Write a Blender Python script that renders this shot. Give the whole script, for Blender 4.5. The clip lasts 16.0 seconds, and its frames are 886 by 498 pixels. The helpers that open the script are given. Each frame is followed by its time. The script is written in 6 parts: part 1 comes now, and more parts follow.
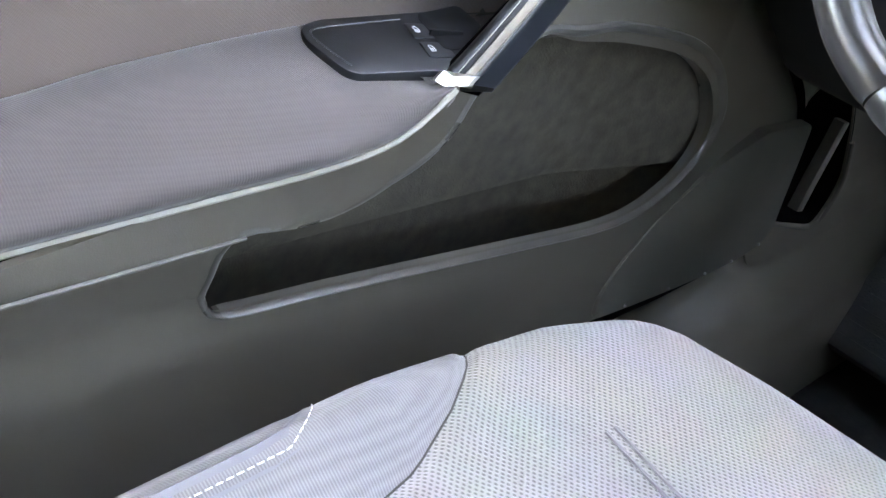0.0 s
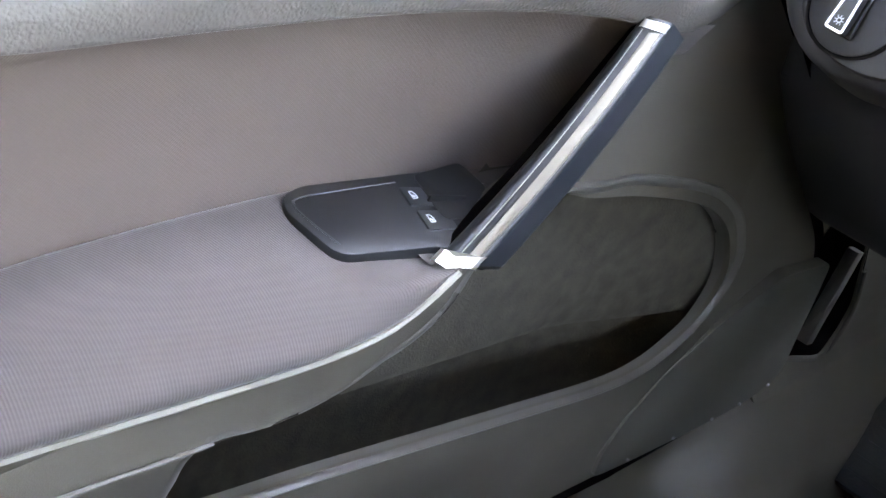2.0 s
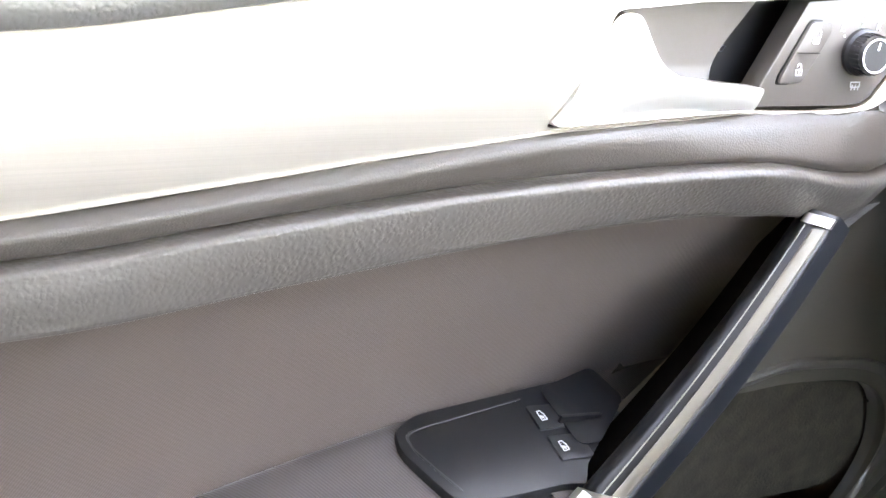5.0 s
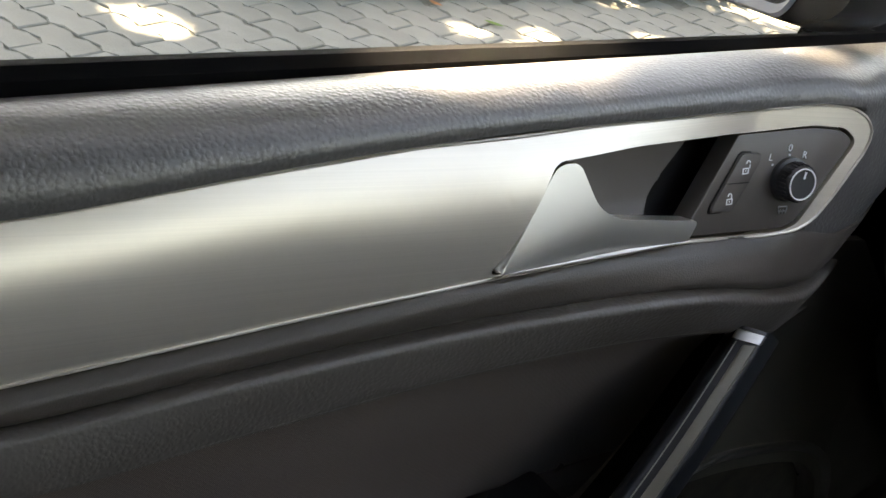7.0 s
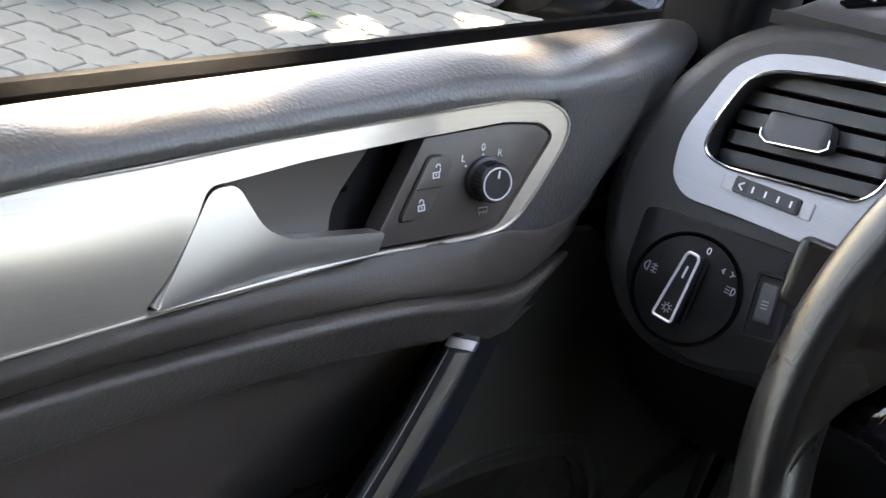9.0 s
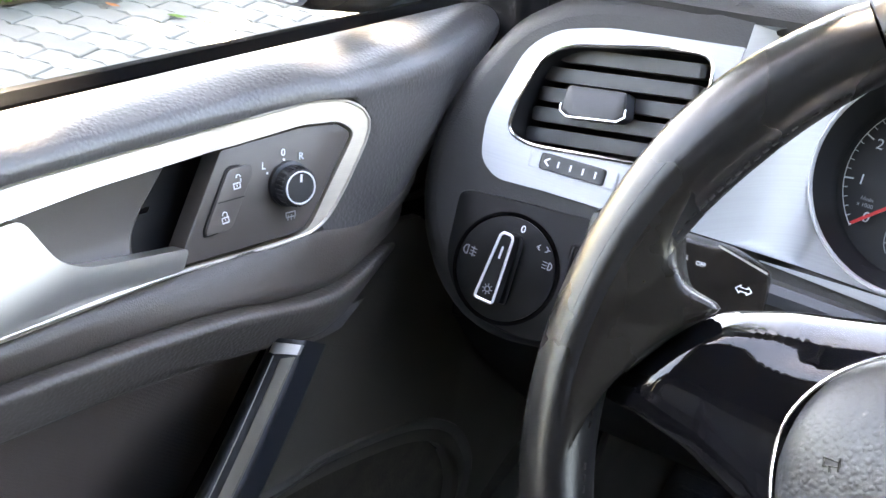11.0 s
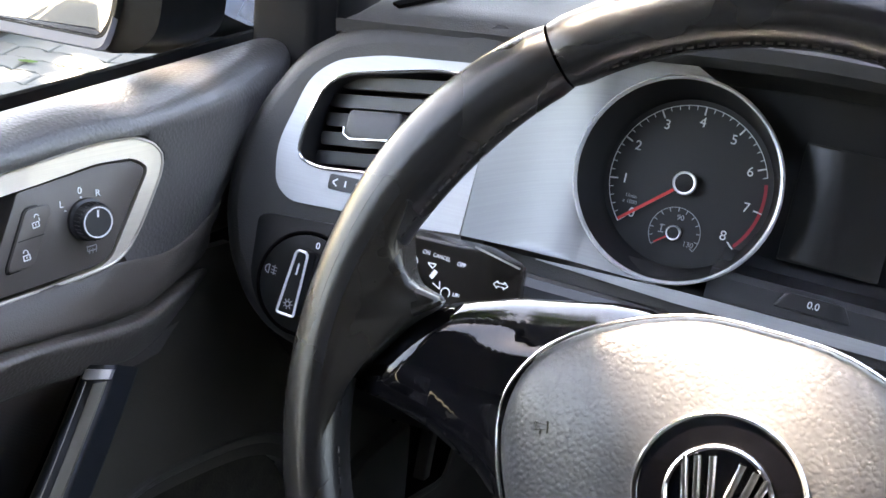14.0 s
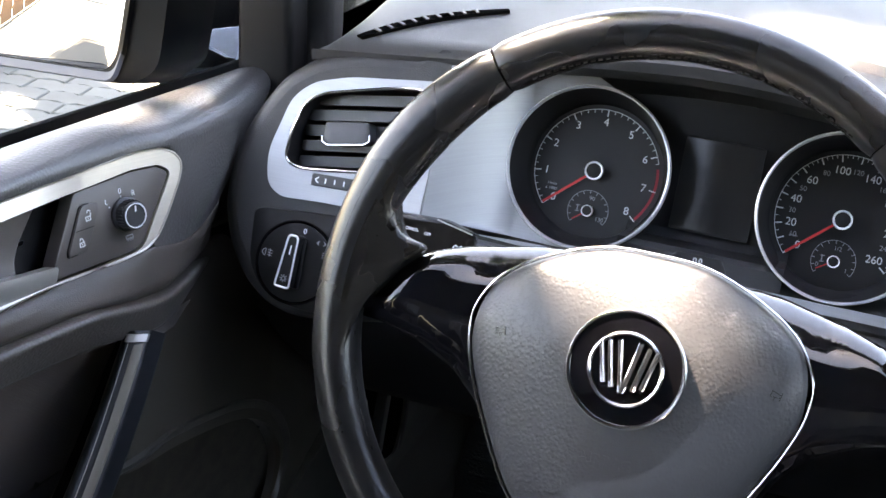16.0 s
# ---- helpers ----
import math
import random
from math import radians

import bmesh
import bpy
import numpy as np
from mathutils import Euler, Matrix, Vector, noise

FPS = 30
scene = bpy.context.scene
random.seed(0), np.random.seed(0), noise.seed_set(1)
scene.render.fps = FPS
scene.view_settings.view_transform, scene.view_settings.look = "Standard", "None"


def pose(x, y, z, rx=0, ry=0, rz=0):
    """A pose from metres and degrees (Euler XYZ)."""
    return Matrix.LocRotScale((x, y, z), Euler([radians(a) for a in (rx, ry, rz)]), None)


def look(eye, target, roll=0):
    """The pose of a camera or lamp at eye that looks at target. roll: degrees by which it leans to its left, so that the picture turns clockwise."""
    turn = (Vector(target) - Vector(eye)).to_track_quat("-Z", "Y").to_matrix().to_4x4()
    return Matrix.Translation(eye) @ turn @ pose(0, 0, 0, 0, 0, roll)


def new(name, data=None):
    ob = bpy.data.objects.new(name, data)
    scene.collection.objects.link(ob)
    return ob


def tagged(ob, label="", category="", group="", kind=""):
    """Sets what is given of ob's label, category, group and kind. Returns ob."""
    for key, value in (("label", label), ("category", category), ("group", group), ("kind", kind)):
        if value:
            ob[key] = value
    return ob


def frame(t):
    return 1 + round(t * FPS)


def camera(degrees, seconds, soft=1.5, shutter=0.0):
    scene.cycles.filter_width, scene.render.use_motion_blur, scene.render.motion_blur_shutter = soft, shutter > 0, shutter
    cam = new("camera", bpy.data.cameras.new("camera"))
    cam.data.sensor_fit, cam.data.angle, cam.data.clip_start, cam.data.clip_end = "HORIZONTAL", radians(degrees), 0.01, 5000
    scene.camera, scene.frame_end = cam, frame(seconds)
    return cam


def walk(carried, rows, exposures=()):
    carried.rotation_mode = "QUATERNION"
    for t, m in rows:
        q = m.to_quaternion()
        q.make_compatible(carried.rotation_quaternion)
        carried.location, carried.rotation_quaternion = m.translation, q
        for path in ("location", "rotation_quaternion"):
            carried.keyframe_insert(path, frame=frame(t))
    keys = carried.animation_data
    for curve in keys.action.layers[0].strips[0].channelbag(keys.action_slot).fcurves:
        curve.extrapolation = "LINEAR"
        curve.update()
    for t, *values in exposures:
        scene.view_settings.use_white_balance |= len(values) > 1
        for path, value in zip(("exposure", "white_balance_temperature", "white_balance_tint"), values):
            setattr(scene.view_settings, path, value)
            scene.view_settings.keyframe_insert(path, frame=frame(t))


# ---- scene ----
cam = camera(37.46, 16.0)
EXPOSURES = [(0, 7.50, 10000, 14), (2, 7.70, 10200, 17), (4, 7.72, 11800, 19), (5.2, 7.2, 11800, 19), (7.3, 4.2, 11300, 14), (9.5, 5.0, 9600, 17), (12, 5.9, 9300, 17), (13, 5.72, 9300, 17), (14, 5.15, 9100, 17), (16, 5.05, 9000, 18)]
PATH = [
    (0, (0.1394, -0.0647, 0.9128), (-0.3648, 0.6213, 0.3882), 14.92),
    (0.5, (0.1155, -0.0597, 0.9202), (-0.3955, 0.6366, 0.4162), 15.29),
    (1, (0.0934, -0.0448, 0.9298), (-0.4197, 0.6628, 0.4439), 15.41),
    (1.5, (0.0630, -0.0169, 0.9288), (-0.4467, 0.6968, 0.4484), 15.28),
    (2, (0.0190, 0.0277, 0.9244), (-0.4891, 0.7382, 0.4375), 16.34),
    (2.5, (-0.0065, 0.0697, 0.9140), (-0.5114, 0.7687, 0.4075), 16.45),
    (3, (-0.0370, 0.1141, 0.9018), (-0.5422, 0.8096, 0.3909), 15.26),
    (3.5, (-0.0592, 0.1427, 0.8958), (-0.5723, 0.8325, 0.3850), 14.69),
    (4, (-0.0712, 0.1495, 0.9090), (-0.5911, 0.8386, 0.4041), 13.46),
    (4.5, (-0.0807, 0.1281, 0.9329), (-0.6345, 0.8097, 0.4548), 12.67),
    (5, (-0.1020, 0.1034, 0.9542), (-0.6726, 0.7779, 0.4856), 13.22),
    (5.2, (-0.1041, 0.0955, 0.9626), (-0.6823, 0.7669, 0.4989), 13.19),
    (7.3, (-0.1235, 0.0973, 1.0271), (-0.6493, 0.8153, 0.5711), 14.56),
    (7.5, (-0.1207, 0.1029, 1.0284), (-0.6378, 0.8287, 0.5749), 14.75),
    (8, (-0.0990, 0.1239, 1.0379), (-0.5956, 0.8654, 0.5866), 14.26),
    (8.5, (-0.0880, 0.1518, 1.0448), (-0.5674, 0.9059, 0.5958), 13.63),
    (9, (-0.0754, 0.1863, 1.0440), (-0.5336, 0.9543, 0.5966), 12.52),
    (9.5, (-0.0616, 0.1972, 1.0467), (-0.5031, 0.9797, 0.6077), 11.12),
    (12, (-0.0189, 0.2293, 1.0700), (-0.3868, 1.0394, 0.6136), 7.12),
    (12.5, (-0.0093, 0.2389, 1.0691), (-0.3666, 1.0554, 0.6156), 6.58),
    (13, (0.0037, 0.2444, 1.0737), (-0.3414, 1.0672, 0.6223), 6.34),
    (13.5, (0.0217, 0.2272, 1.0825), (-0.3135, 1.0604, 0.6427), 6.44),
    (14, (0.0405, 0.1863, 1.0927), (-0.2802, 1.0332, 0.6685), 6.37),
    (14.5, (0.0522, 0.1511, 1.1035), (-0.2540, 1.0068, 0.6863), 6.17),
    (15, (0.0596, 0.1059, 1.1150), (-0.2237, 0.9735, 0.7062), 6.64),
    (15.5, (0.0661, 0.0465, 1.1277), (-0.2081, 0.9201, 0.7258), 6.10),
    (16, (0.0819, -0.0219, 1.1455), (-0.1833, 0.8556, 0.7460), 5.63),
]
walk(cam, [(t, look(eye, target, roll)) for t, eye, target, roll in PATH],
     exposures=EXPOSURES)

# ---- world, sun, exposure ----
SUN_EL, SUN_AZ = 56.0, -72.0     # height, and degrees from ahead (+y) towards the passenger side (+x)
world = bpy.data.worlds.new("sky")
scene.world = world
world.use_nodes = True
wn = world.node_tree.nodes
sky = wn.new("ShaderNodeTexSky")
sky.sky_type, sky.sun_disc = "NISHITA", False
sky.sun_elevation, sky.sun_rotation = radians(SUN_EL), radians(SUN_AZ)
wn["Background"].inputs[1].default_value = 0.07
world.node_tree.links.new(sky.outputs[0], wn["Background"].inputs[0])
sun_data = bpy.data.lights.new("sun", "SUN")
sun_data.energy, sun_data.angle, sun_data.color = 4.5, radians(0.45), (1.0, 0.992, 0.965)
sun = new("sun", sun_data)
sun_way = Vector((math.cos(radians(SUN_EL)) * math.sin(radians(SUN_AZ)),
                  math.cos(radians(SUN_EL)) * math.cos(radians(SUN_AZ)), math.sin(radians(SUN_EL))))
sun.matrix_world = look(sun_way * 30, (0, 0, 0))


# ---- materials ----
def principled(name, color, rough=0.5, metal=0.0, spec=0.5, coat=0.0):
    m = bpy.data.materials.new(name)
    m.use_nodes = True
    p = m.node_tree.nodes["Principled BSDF"]
    p.inputs["Base Color"].default_value = (*color, 1)
    p.inputs["Roughness"].default_value, p.inputs["Metallic"].default_value = rough, metal
    p.inputs["Specular IOR Level"].default_value = spec
    p.inputs["Coat Weight"].default_value = coat
    p.inputs["Coat Roughness"].default_value = 0.03
    return m, m.node_tree, p


def node(nt, kind, **values):
    n = nt.nodes.new(kind)
    for key, v in values.items():
        n.inputs[key.replace("_", " ")].default_value = v
    return n


def place(nt, scale, turn=(0, 0, 0)):
    tc, mp = nt.nodes.new("ShaderNodeTexCoord"), nt.nodes.new("ShaderNodeMapping")
    mp.inputs["Scale"].default_value = scale
    mp.inputs["Rotation"].default_value = [radians(a) for a in turn]
    nt.links.new(tc.outputs["Object"], mp.inputs["Vector"])
    return mp.outputs[0]


def bump(nt, p, height, strength, distance):
    b = node(nt, "ShaderNodeBump", Strength=strength, Distance=distance)
    nt.links.new(height, b.inputs["Height"])
    if p.inputs["Normal"].is_linked:
        nt.links.new(p.inputs["Normal"].links[0].from_socket, b.inputs["Normal"])
    nt.links.new(b.outputs[0], p.inputs["Normal"])


def vary(nt, p, color, scale, amount, rough=None):
    """Slow patches of lighter and darker tone, and of gloss."""
    n = node(nt, "ShaderNodeTexNoise", Scale=scale, Detail=5.0)
    nt.links.new(place(nt, (1, 1, 1)), n.inputs["Vector"])
    r = nt.nodes.new("ShaderNodeMix")
    r.data_type = "RGBA"
    r.inputs[6].default_value = (*[c * (1 - amount) for c in color], 1)
    r.inputs[7].default_value = (*[c * (1 + amount) for c in color], 1)
    nt.links.new(n.outputs["Fac"], r.inputs[0])
    nt.links.new(r.outputs[2], p.inputs["Base Color"])
    if rough:
        m = node(nt, "ShaderNodeMapRange", From_Min=0.3, From_Max=0.7, To_Min=rough[0], To_Max=rough[1])
        nt.links.new(n.outputs["Fac"], m.inputs[0])
        nt.links.new(m.outputs[0], p.inputs["Roughness"])
    return r


def grained(name, color, rough, cell=0.0022, depth=0.0004, strength=0.6, spec=0.5, amount=0.12):
    """Moulded plastic or leather with a pebbled grain."""
    m, nt, p = principled(name, color, rough, spec=spec)
    vary(nt, p, color, 9, amount, (rough - 0.05, rough + 0.07))
    v = node(nt, "ShaderNodeTexVoronoi", Scale=1 / cell)
    v.feature = "SMOOTH_F1"
    v.inputs["Smoothness"].default_value = 0.35
    wob = node(nt, "ShaderNodeTexNoise", Scale=0.6 / cell, Detail=2.0)
    mx = nt.nodes.new("ShaderNodeVectorMath")
    mx.operation = "MULTIPLY_ADD"
    mx.inputs[1].default_value = (cell * 0.8,) * 3
    co = place(nt, (1, 1, 1))
    nt.links.new(co, wob.inputs["Vector"])
    nt.links.new(wob.outputs["Color"], mx.inputs[0])
    nt.links.new(co, mx.inputs[2])
    nt.links.new(mx.outputs[0], v.inputs["Vector"])
    r = node(nt, "ShaderNodeMapRange", From_Min=0.75, From_Max=0.15)
    r.interpolation_type = "SMOOTHSTEP"
    nt.links.new(v.outputs["Distance"], r.inputs[0])
    bump(nt, p, r.outputs[0], strength, depth)
    fine = node(nt, "ShaderNodeTexNoise", Scale=2200.0, Detail=3.0)
    nt.links.new(co, fine.inputs["Vector"])
    bump(nt, p, fine.outputs["Fac"], 0.15, 0.0002)
    return m


def ribbed_cloth(name, color, pitch, turn, rough=0.85, contrast=0.30):
    """Twill or corded cloth: fine diagonal ribs, broken by a cross weave."""
    m, nt, p = principled(name, color, rough, spec=0.25)
    p.inputs["Sheen Weight"].default_value = 0.25
    p.inputs["Sheen Roughness"].default_value = 0.4
    co = place(nt, (1, 1, 1), turn)
    w = node(nt, "ShaderNodeTexWave", Scale=0.314 / pitch, Distortion=0.6, Detail=2.0)
    w.inputs["Detail Scale"].default_value = 3.0
    w.wave_type, w.bands_direction = "BANDS", "Y"
    nt.links.new(co, w.inputs["Vector"])
    x = node(nt, "ShaderNodeTexWave", Scale=0.314 / pitch * 0.55, Distortion=1.5, Detail=1.0)
    x.wave_type, x.bands_direction = "BANDS", "Z"
    nt.links.new(co, x.inputs["Vector"])
    a = nt.nodes.new("ShaderNodeMath")
    a.operation = "MULTIPLY_ADD"
    a.inputs[1].default_value = 0.4
    nt.links.new(x.outputs["Fac"], a.inputs[0])
    nt.links.new(w.outputs["Fac"], a.inputs[2])
    big = node(nt, "ShaderNodeTexNoise", Scale=14.0, Detail=6.0)
    nt.links.new(co, big.inputs["Vector"])
    b = nt.nodes.new("ShaderNodeMath")
    b.operation = "MULTIPLY_ADD"
    b.inputs[1].default_value = 0.5
    nt.links.new(big.outputs["Fac"], b.inputs[0])
    nt.links.new(a.outputs[0], b.inputs[2])
    r = nt.nodes.new("ShaderNodeMix")
    r.data_type = "RGBA"
    r.inputs[6].default_value = (*[c * (1 - contrast) for c in color], 1)
    r.inputs[7].default_value = (*[c * (1 + contrast * 0.7) for c in color], 1)
    k = node(nt, "ShaderNodeMapRange", From_Min=0.1, From_Max=1.6)
    nt.links.new(b.outputs[0], k.inputs[0])
    nt.links.new(k.outputs[0], r.inputs[0])
    nt.links.new(r.outputs[2], p.inputs["Base Color"])
    bump(nt, p, a.outputs[0], 0.3, pitch * 0.2)
    return m


def woven_seat(name):
    """Pale seat cloth with staggered dark dots in a coarse weave."""
    base = (0.196, 0.192, 0.186)
    m, nt, p = principled(name, base, 0.9, spec=0.2)
    p.inputs["Sheen Weight"].default_value = 0.2
    co = place(nt, (1 / 0.0064, 1 / 0.0050, 1), (0, 0, 12))
    turn = nt.nodes.new("ShaderNodeMapping")
    turn.inputs["Rotation"].default_value = (0, 0, radians(45))
    turn.inputs["Scale"].default_value = (1.414, 1.414, 1)
    nt.links.new(co, turn.inputs["Vector"])
    v = node(nt, "ShaderNodeTexVoronoi", Scale=1.0, Randomness=0.12)
    v.voronoi_dimensions = "2D"
    nt.links.new(turn.outputs[0], v.inputs["Vector"])
    dot = node(nt, "ShaderNodeMapRange", From_Min=0.12, From_Max=0.48)
    dot.interpolation_type = "SMOOTHSTEP"
    nt.links.new(v.outputs["Distance"], dot.inputs[0])
    thread = node(nt, "ShaderNodeTexNoise", Scale=900.0, Detail=3.0)
    nt.links.new(place(nt, (1, 1, 1)), thread.inputs["Vector"])
    soil = node(nt, "ShaderNodeTexNoise", Scale=12.0, Detail=5.0)
    nt.links.new(place(nt, (1, 1, 1)), soil.inputs["Vector"])
    blend = nt.nodes.new("ShaderNodeMix")
    blend.data_type = "RGBA"
    blend.inputs[6].default_value = (0.090, 0.089, 0.087, 1)
    blend.inputs[7].default_value = (0.198, 0.197, 0.189, 1)
    nt.links.new(dot.outputs[0], blend.inputs[0])
    worn = nt.nodes.new("ShaderNodeMix")
    worn.data_type, worn.blend_type = "RGBA", "MULTIPLY"
    worn.inputs[0].default_value = 0.35
    nt.links.new(blend.outputs[2], worn.inputs[6])
    nt.links.new(soil.outputs["Color"], worn.inputs[7])
    nt.links.new(worn.outputs[2], p.inputs["Base Color"])
    bump(nt, p, dot.outputs[0], 0.7, 0.0009)
    bump(nt, p, thread.outputs["Fac"], 0.4, 0.0003)
    return m


def brushed(name, color, rough, along="Y", metal=0.6):
    m, nt, p = principled(name, color, rough, metal=metal)
    stretch = {"Y": (6, 6, 1300), "X": (12, 12, 900)}[along]
    n = node(nt, "ShaderNodeTexNoise", Scale=1.0, Detail=3.0)
    nt.links.new(place(nt, stretch), n.inputs["Vector"])
    r = node(nt, "ShaderNodeMapRange", From_Min=0.3, From_Max=0.7, To_Min=rough - 0.015, To_Max=rough + 0.03)
    nt.links.new(n.outputs["Fac"], r.inputs[0])
    nt.links.new(r.outputs[0], p.inputs["Roughness"])
    mixed = nt.nodes.new("ShaderNodeMix")
    mixed.data_type = "RGBA"
    mixed.inputs[6].default_value = (*[c * 0.86 for c in color], 1)
    mixed.inputs[7].default_value = (*[min(1, c * 1.08) for c in color], 1)
    nt.links.new(n.outputs["Fac"], mixed.inputs[0])
    nt.links.new(mixed.outputs[2], p.inputs["Base Color"])
    bump(nt, p, n.outputs["Fac"], 0.06, 0.0003)
    return m


def felt(name, color):
    m, nt, p = principled(name, color, 0.95, spec=0.1)
    vary(nt, p, color, 60, 0.5)
    n = node(nt, "ShaderNodeTexNoise", Scale=420.0, Detail=4.0)
    nt.links.new(place(nt, (1, 1, 1)), n.inputs["Vector"])
    bump(nt, p, n.outputs["Fac"], 0.7, 0.001)
    return m


def paving(name):
    m, nt, p = principled(name, (0.3, 0.29, 0.27), 0.9, spec=0.3)
    info = nt.nodes.new("ShaderNodeObjectInfo")
    geo = nt.nodes.new("ShaderNodeNewGeometry")
    add = nt.nodes.new("ShaderNodeMath")
    nt.links.new(info.outputs["Random"], add.inputs[0])
    nt.links.new(geo.outputs["Random Per Island"], add.inputs[1])
    fr = nt.nodes.new("ShaderNodeMath")
    fr.operation = "FRACT"
    nt.links.new(add.outputs[0], fr.inputs[0])
    n = node(nt, "ShaderNodeTexNoise", Scale=6.0, Detail=8.0)
    nt.links.new(place(nt, (1, 1, 1)), n.inputs["Vector"])
    s = nt.nodes.new("ShaderNodeMath")
    s.operation = "MULTIPLY_ADD"
    s.inputs[1].default_value = 0.35
    nt.links.new(fr.outputs[0], s.inputs[0])
    nt.links.new(n.outputs["Fac"], s.inputs[2])
    r = nt.nodes.new("ShaderNodeMix")
    r.data_type = "RGBA"
    r.inputs[6].default_value = (0.095, 0.096, 0.084, 1)
    r.inputs[7].default_value = (0.165, 0.166, 0.146, 1)
    nt.links.new(s.outputs[0], r.inputs[0])
    nt.links.new(r.outputs[2], p.inputs["Base Color"])
    f = node(nt, "ShaderNodeTexNoise", Scale=160.0, Detail=4.0)
    nt.links.new(place(nt, (1, 1, 1)), f.inputs["Vector"])
    bump(nt, p, f.outputs["Fac"], 0.5, 0.003)
    return m


def clear(name, tint=(1, 1, 1)):
    m, nt, p = principled(name, tint, 0.0)
    p.inputs["Transmission Weight"].default_value = 1.0
    p.inputs["IOR"].default_value = 1.1
    return m


M_PAD = grained("door_pad_grain", (0.055, 0.053, 0.052), 0.38, 0.0026, 0.00030, 0.55, spec=0.8)
M_PLASTIC = grained("moulded_plastic", (0.056, 0.047, 0.041), 0.46, 0.0011, 0.0002, 0.35)
M_STRIP = grained("strip_grain", (0.066, 0.058, 0.052), 0.44, 0.0024, 0.0004, 0.4)
M_DASH = grained("dash_soft_plastic", (0.0185, 0.0183, 0.0188), 0.5, 0.0012, 0.0002, 0.35)
M_RIMPLASTIC = grained("pocket_rim_plastic", (0.068, 0.064, 0.058), 0.30, 0.0011, 0.0001, 0.25, spec=0.6)
M_GRILLE = grained("speaker_grille", (0.068, 0.066, 0.055), 0.5, 0.0014, 0.0004, 0.6)
M_LOWER = grained("lower_plastic", (0.066, 0.059, 0.047), 0.42, 0.0011, 0.0002, 0.35)
M_AIRBAG = grained("airbag_grain", (0.060, 0.061, 0.065), 0.40, 0.0021, 0.00030, 0.34)
M_LEATHER = grained("wheel_leather", (0.0085, 0.0085, 0.009), 0.29, 0.0018, 0.0001, 0.14, spec=0.46)
M_WEB = grained("scuffed_leather", (0.010, 0.0090, 0.0080), 0.27, 0.0018, 0.0001, 0.14, spec=0.35, amount=0.45)
M_CLOTH = ribbed_cloth("door_twill", (0.089, 0.068, 0.059), 0.0013, (38, 0, 0), contrast=0.19)
M_ARMCLOTH = ribbed_cloth("armrest_cord", (0.062, 0.053, 0.051), 0.0019, (0, 0, -10), contrast=0.11)
M_BOLSTER = ribbed_cloth("bolster_cord", (0.115, 0.113, 0.118), 0.0024, (0, 0, 8), contrast=0.35)
M_TRIMCLOTH = grained("seat_side_vinyl", (0.085, 0.087, 0.10), 0.5, 0.0015, 0.0002, 0.3)
M_SEAT = woven_seat("seat_weave")
M_ALU = brushed("brushed_aluminium", (0.60, 0.55, 0.485), 0.36, "Y", 0.75)
M_ALUX = brushed("brushed_aluminium_across", (0.36, 0.37, 0.385), 0.46, "X")
M_SATIN = principled("satin_chrome", (0.70, 0.675, 0.64), 0.38, 1.0)[0]
M_CHROME = principled("chrome", (0.88, 0.88, 0.89), 0.16, 1.0)[0]
M_RING = principled("satin_ring", (0.90, 0.90, 0.90), 0.33, 0.65)[0]
M_SILVER = principled("silver_paint", (0.24, 0.225, 0.195), 0.5, 0.0, 0.4)[0]
M_PIANO = principled("gloss_black", (0.004, 0.004, 0.005), 0.05, spec=0.4, coat=0.3)[0]
M_PULLSTRIPE = principled("pull_stripe_silver", (0.165, 0.153, 0.128), 0.46, 0.85)[0]
M_GLOSSBLACK = principled("black_mirror_plastic", (0.0012, 0.0012, 0.0014), 0.4, spec=0.06)[0]
M_STRIPE = principled("stripe_paint", (0.105, 0.10, 0.09), 0.5, 0.0, 0.4)[0]
M_PULL = principled("satin_black_pull", (0.010, 0.0115, 0.014), 0.36, spec=0.45)[0]
M_BLACK = principled("matt_black", (0.010, 0.010, 0.011), 0.6, spec=0.25)[0]
M_STALK = principled("dark_stalk_plastic", (0.010, 0.0085, 0.0075), 0.22, spec=0.4)[0]
M_PANEL = grained("switch_panel_plastic", (0.0095, 0.010, 0.0115), 0.45, 0.0008, 0.0001, 0.2, spec=0.35)
M_SWITCH = grained("switch_plastic", (0.018, 0.019, 0.0215), 0.40, 0.0008, 0.0001, 0.2)
M_PLATE = grained("plate_plastic", (0.080, 0.070, 0.064), 0.42, 0.0008, 0.0001, 0.2)
M_DEEP = principled("deep_black_plastic", (0.0045, 0.0045, 0.005), 0.5, spec=0.2)[0]
# colour that stands for deep shade in gaps and hollows
M_SHADE = principled("deep_shade_black", (0.003, 0.003, 0.003), 1.0, spec=0.0)[0]
M_FACE = principled("dial_face", (0.008, 0.008, 0.009), 0.45)[0]
M_MARK = principled("white_print", (0.75, 0.76, 0.78), 0.5)[0]
M_DIM = principled("grey_print", (0.32, 0.32, 0.34), 0.5)[0]
M_DARKRED = principled("red_print", (0.36, 0.015, 0.03), 0.5)[0]
M_RED = principled("red_pointer", (0.65, 0.03, 0.03), 0.4)[0]
M_SCREEN = principled("dark_screen", (0.020, 0.020, 0.020), 0.30)[0]
M_THREAD = principled("white_thread", (0.7, 0.7, 0.68), 0.8)[0]
M_DARKTHREAD = principled("dark_thread", (0.030, 0.029, 0.028), 0.7, spec=0.2)[0]
M_RUBBER = principled("black_rubber", (0.0014, 0.0015, 0.0018), 0.7, spec=0.04)[0]
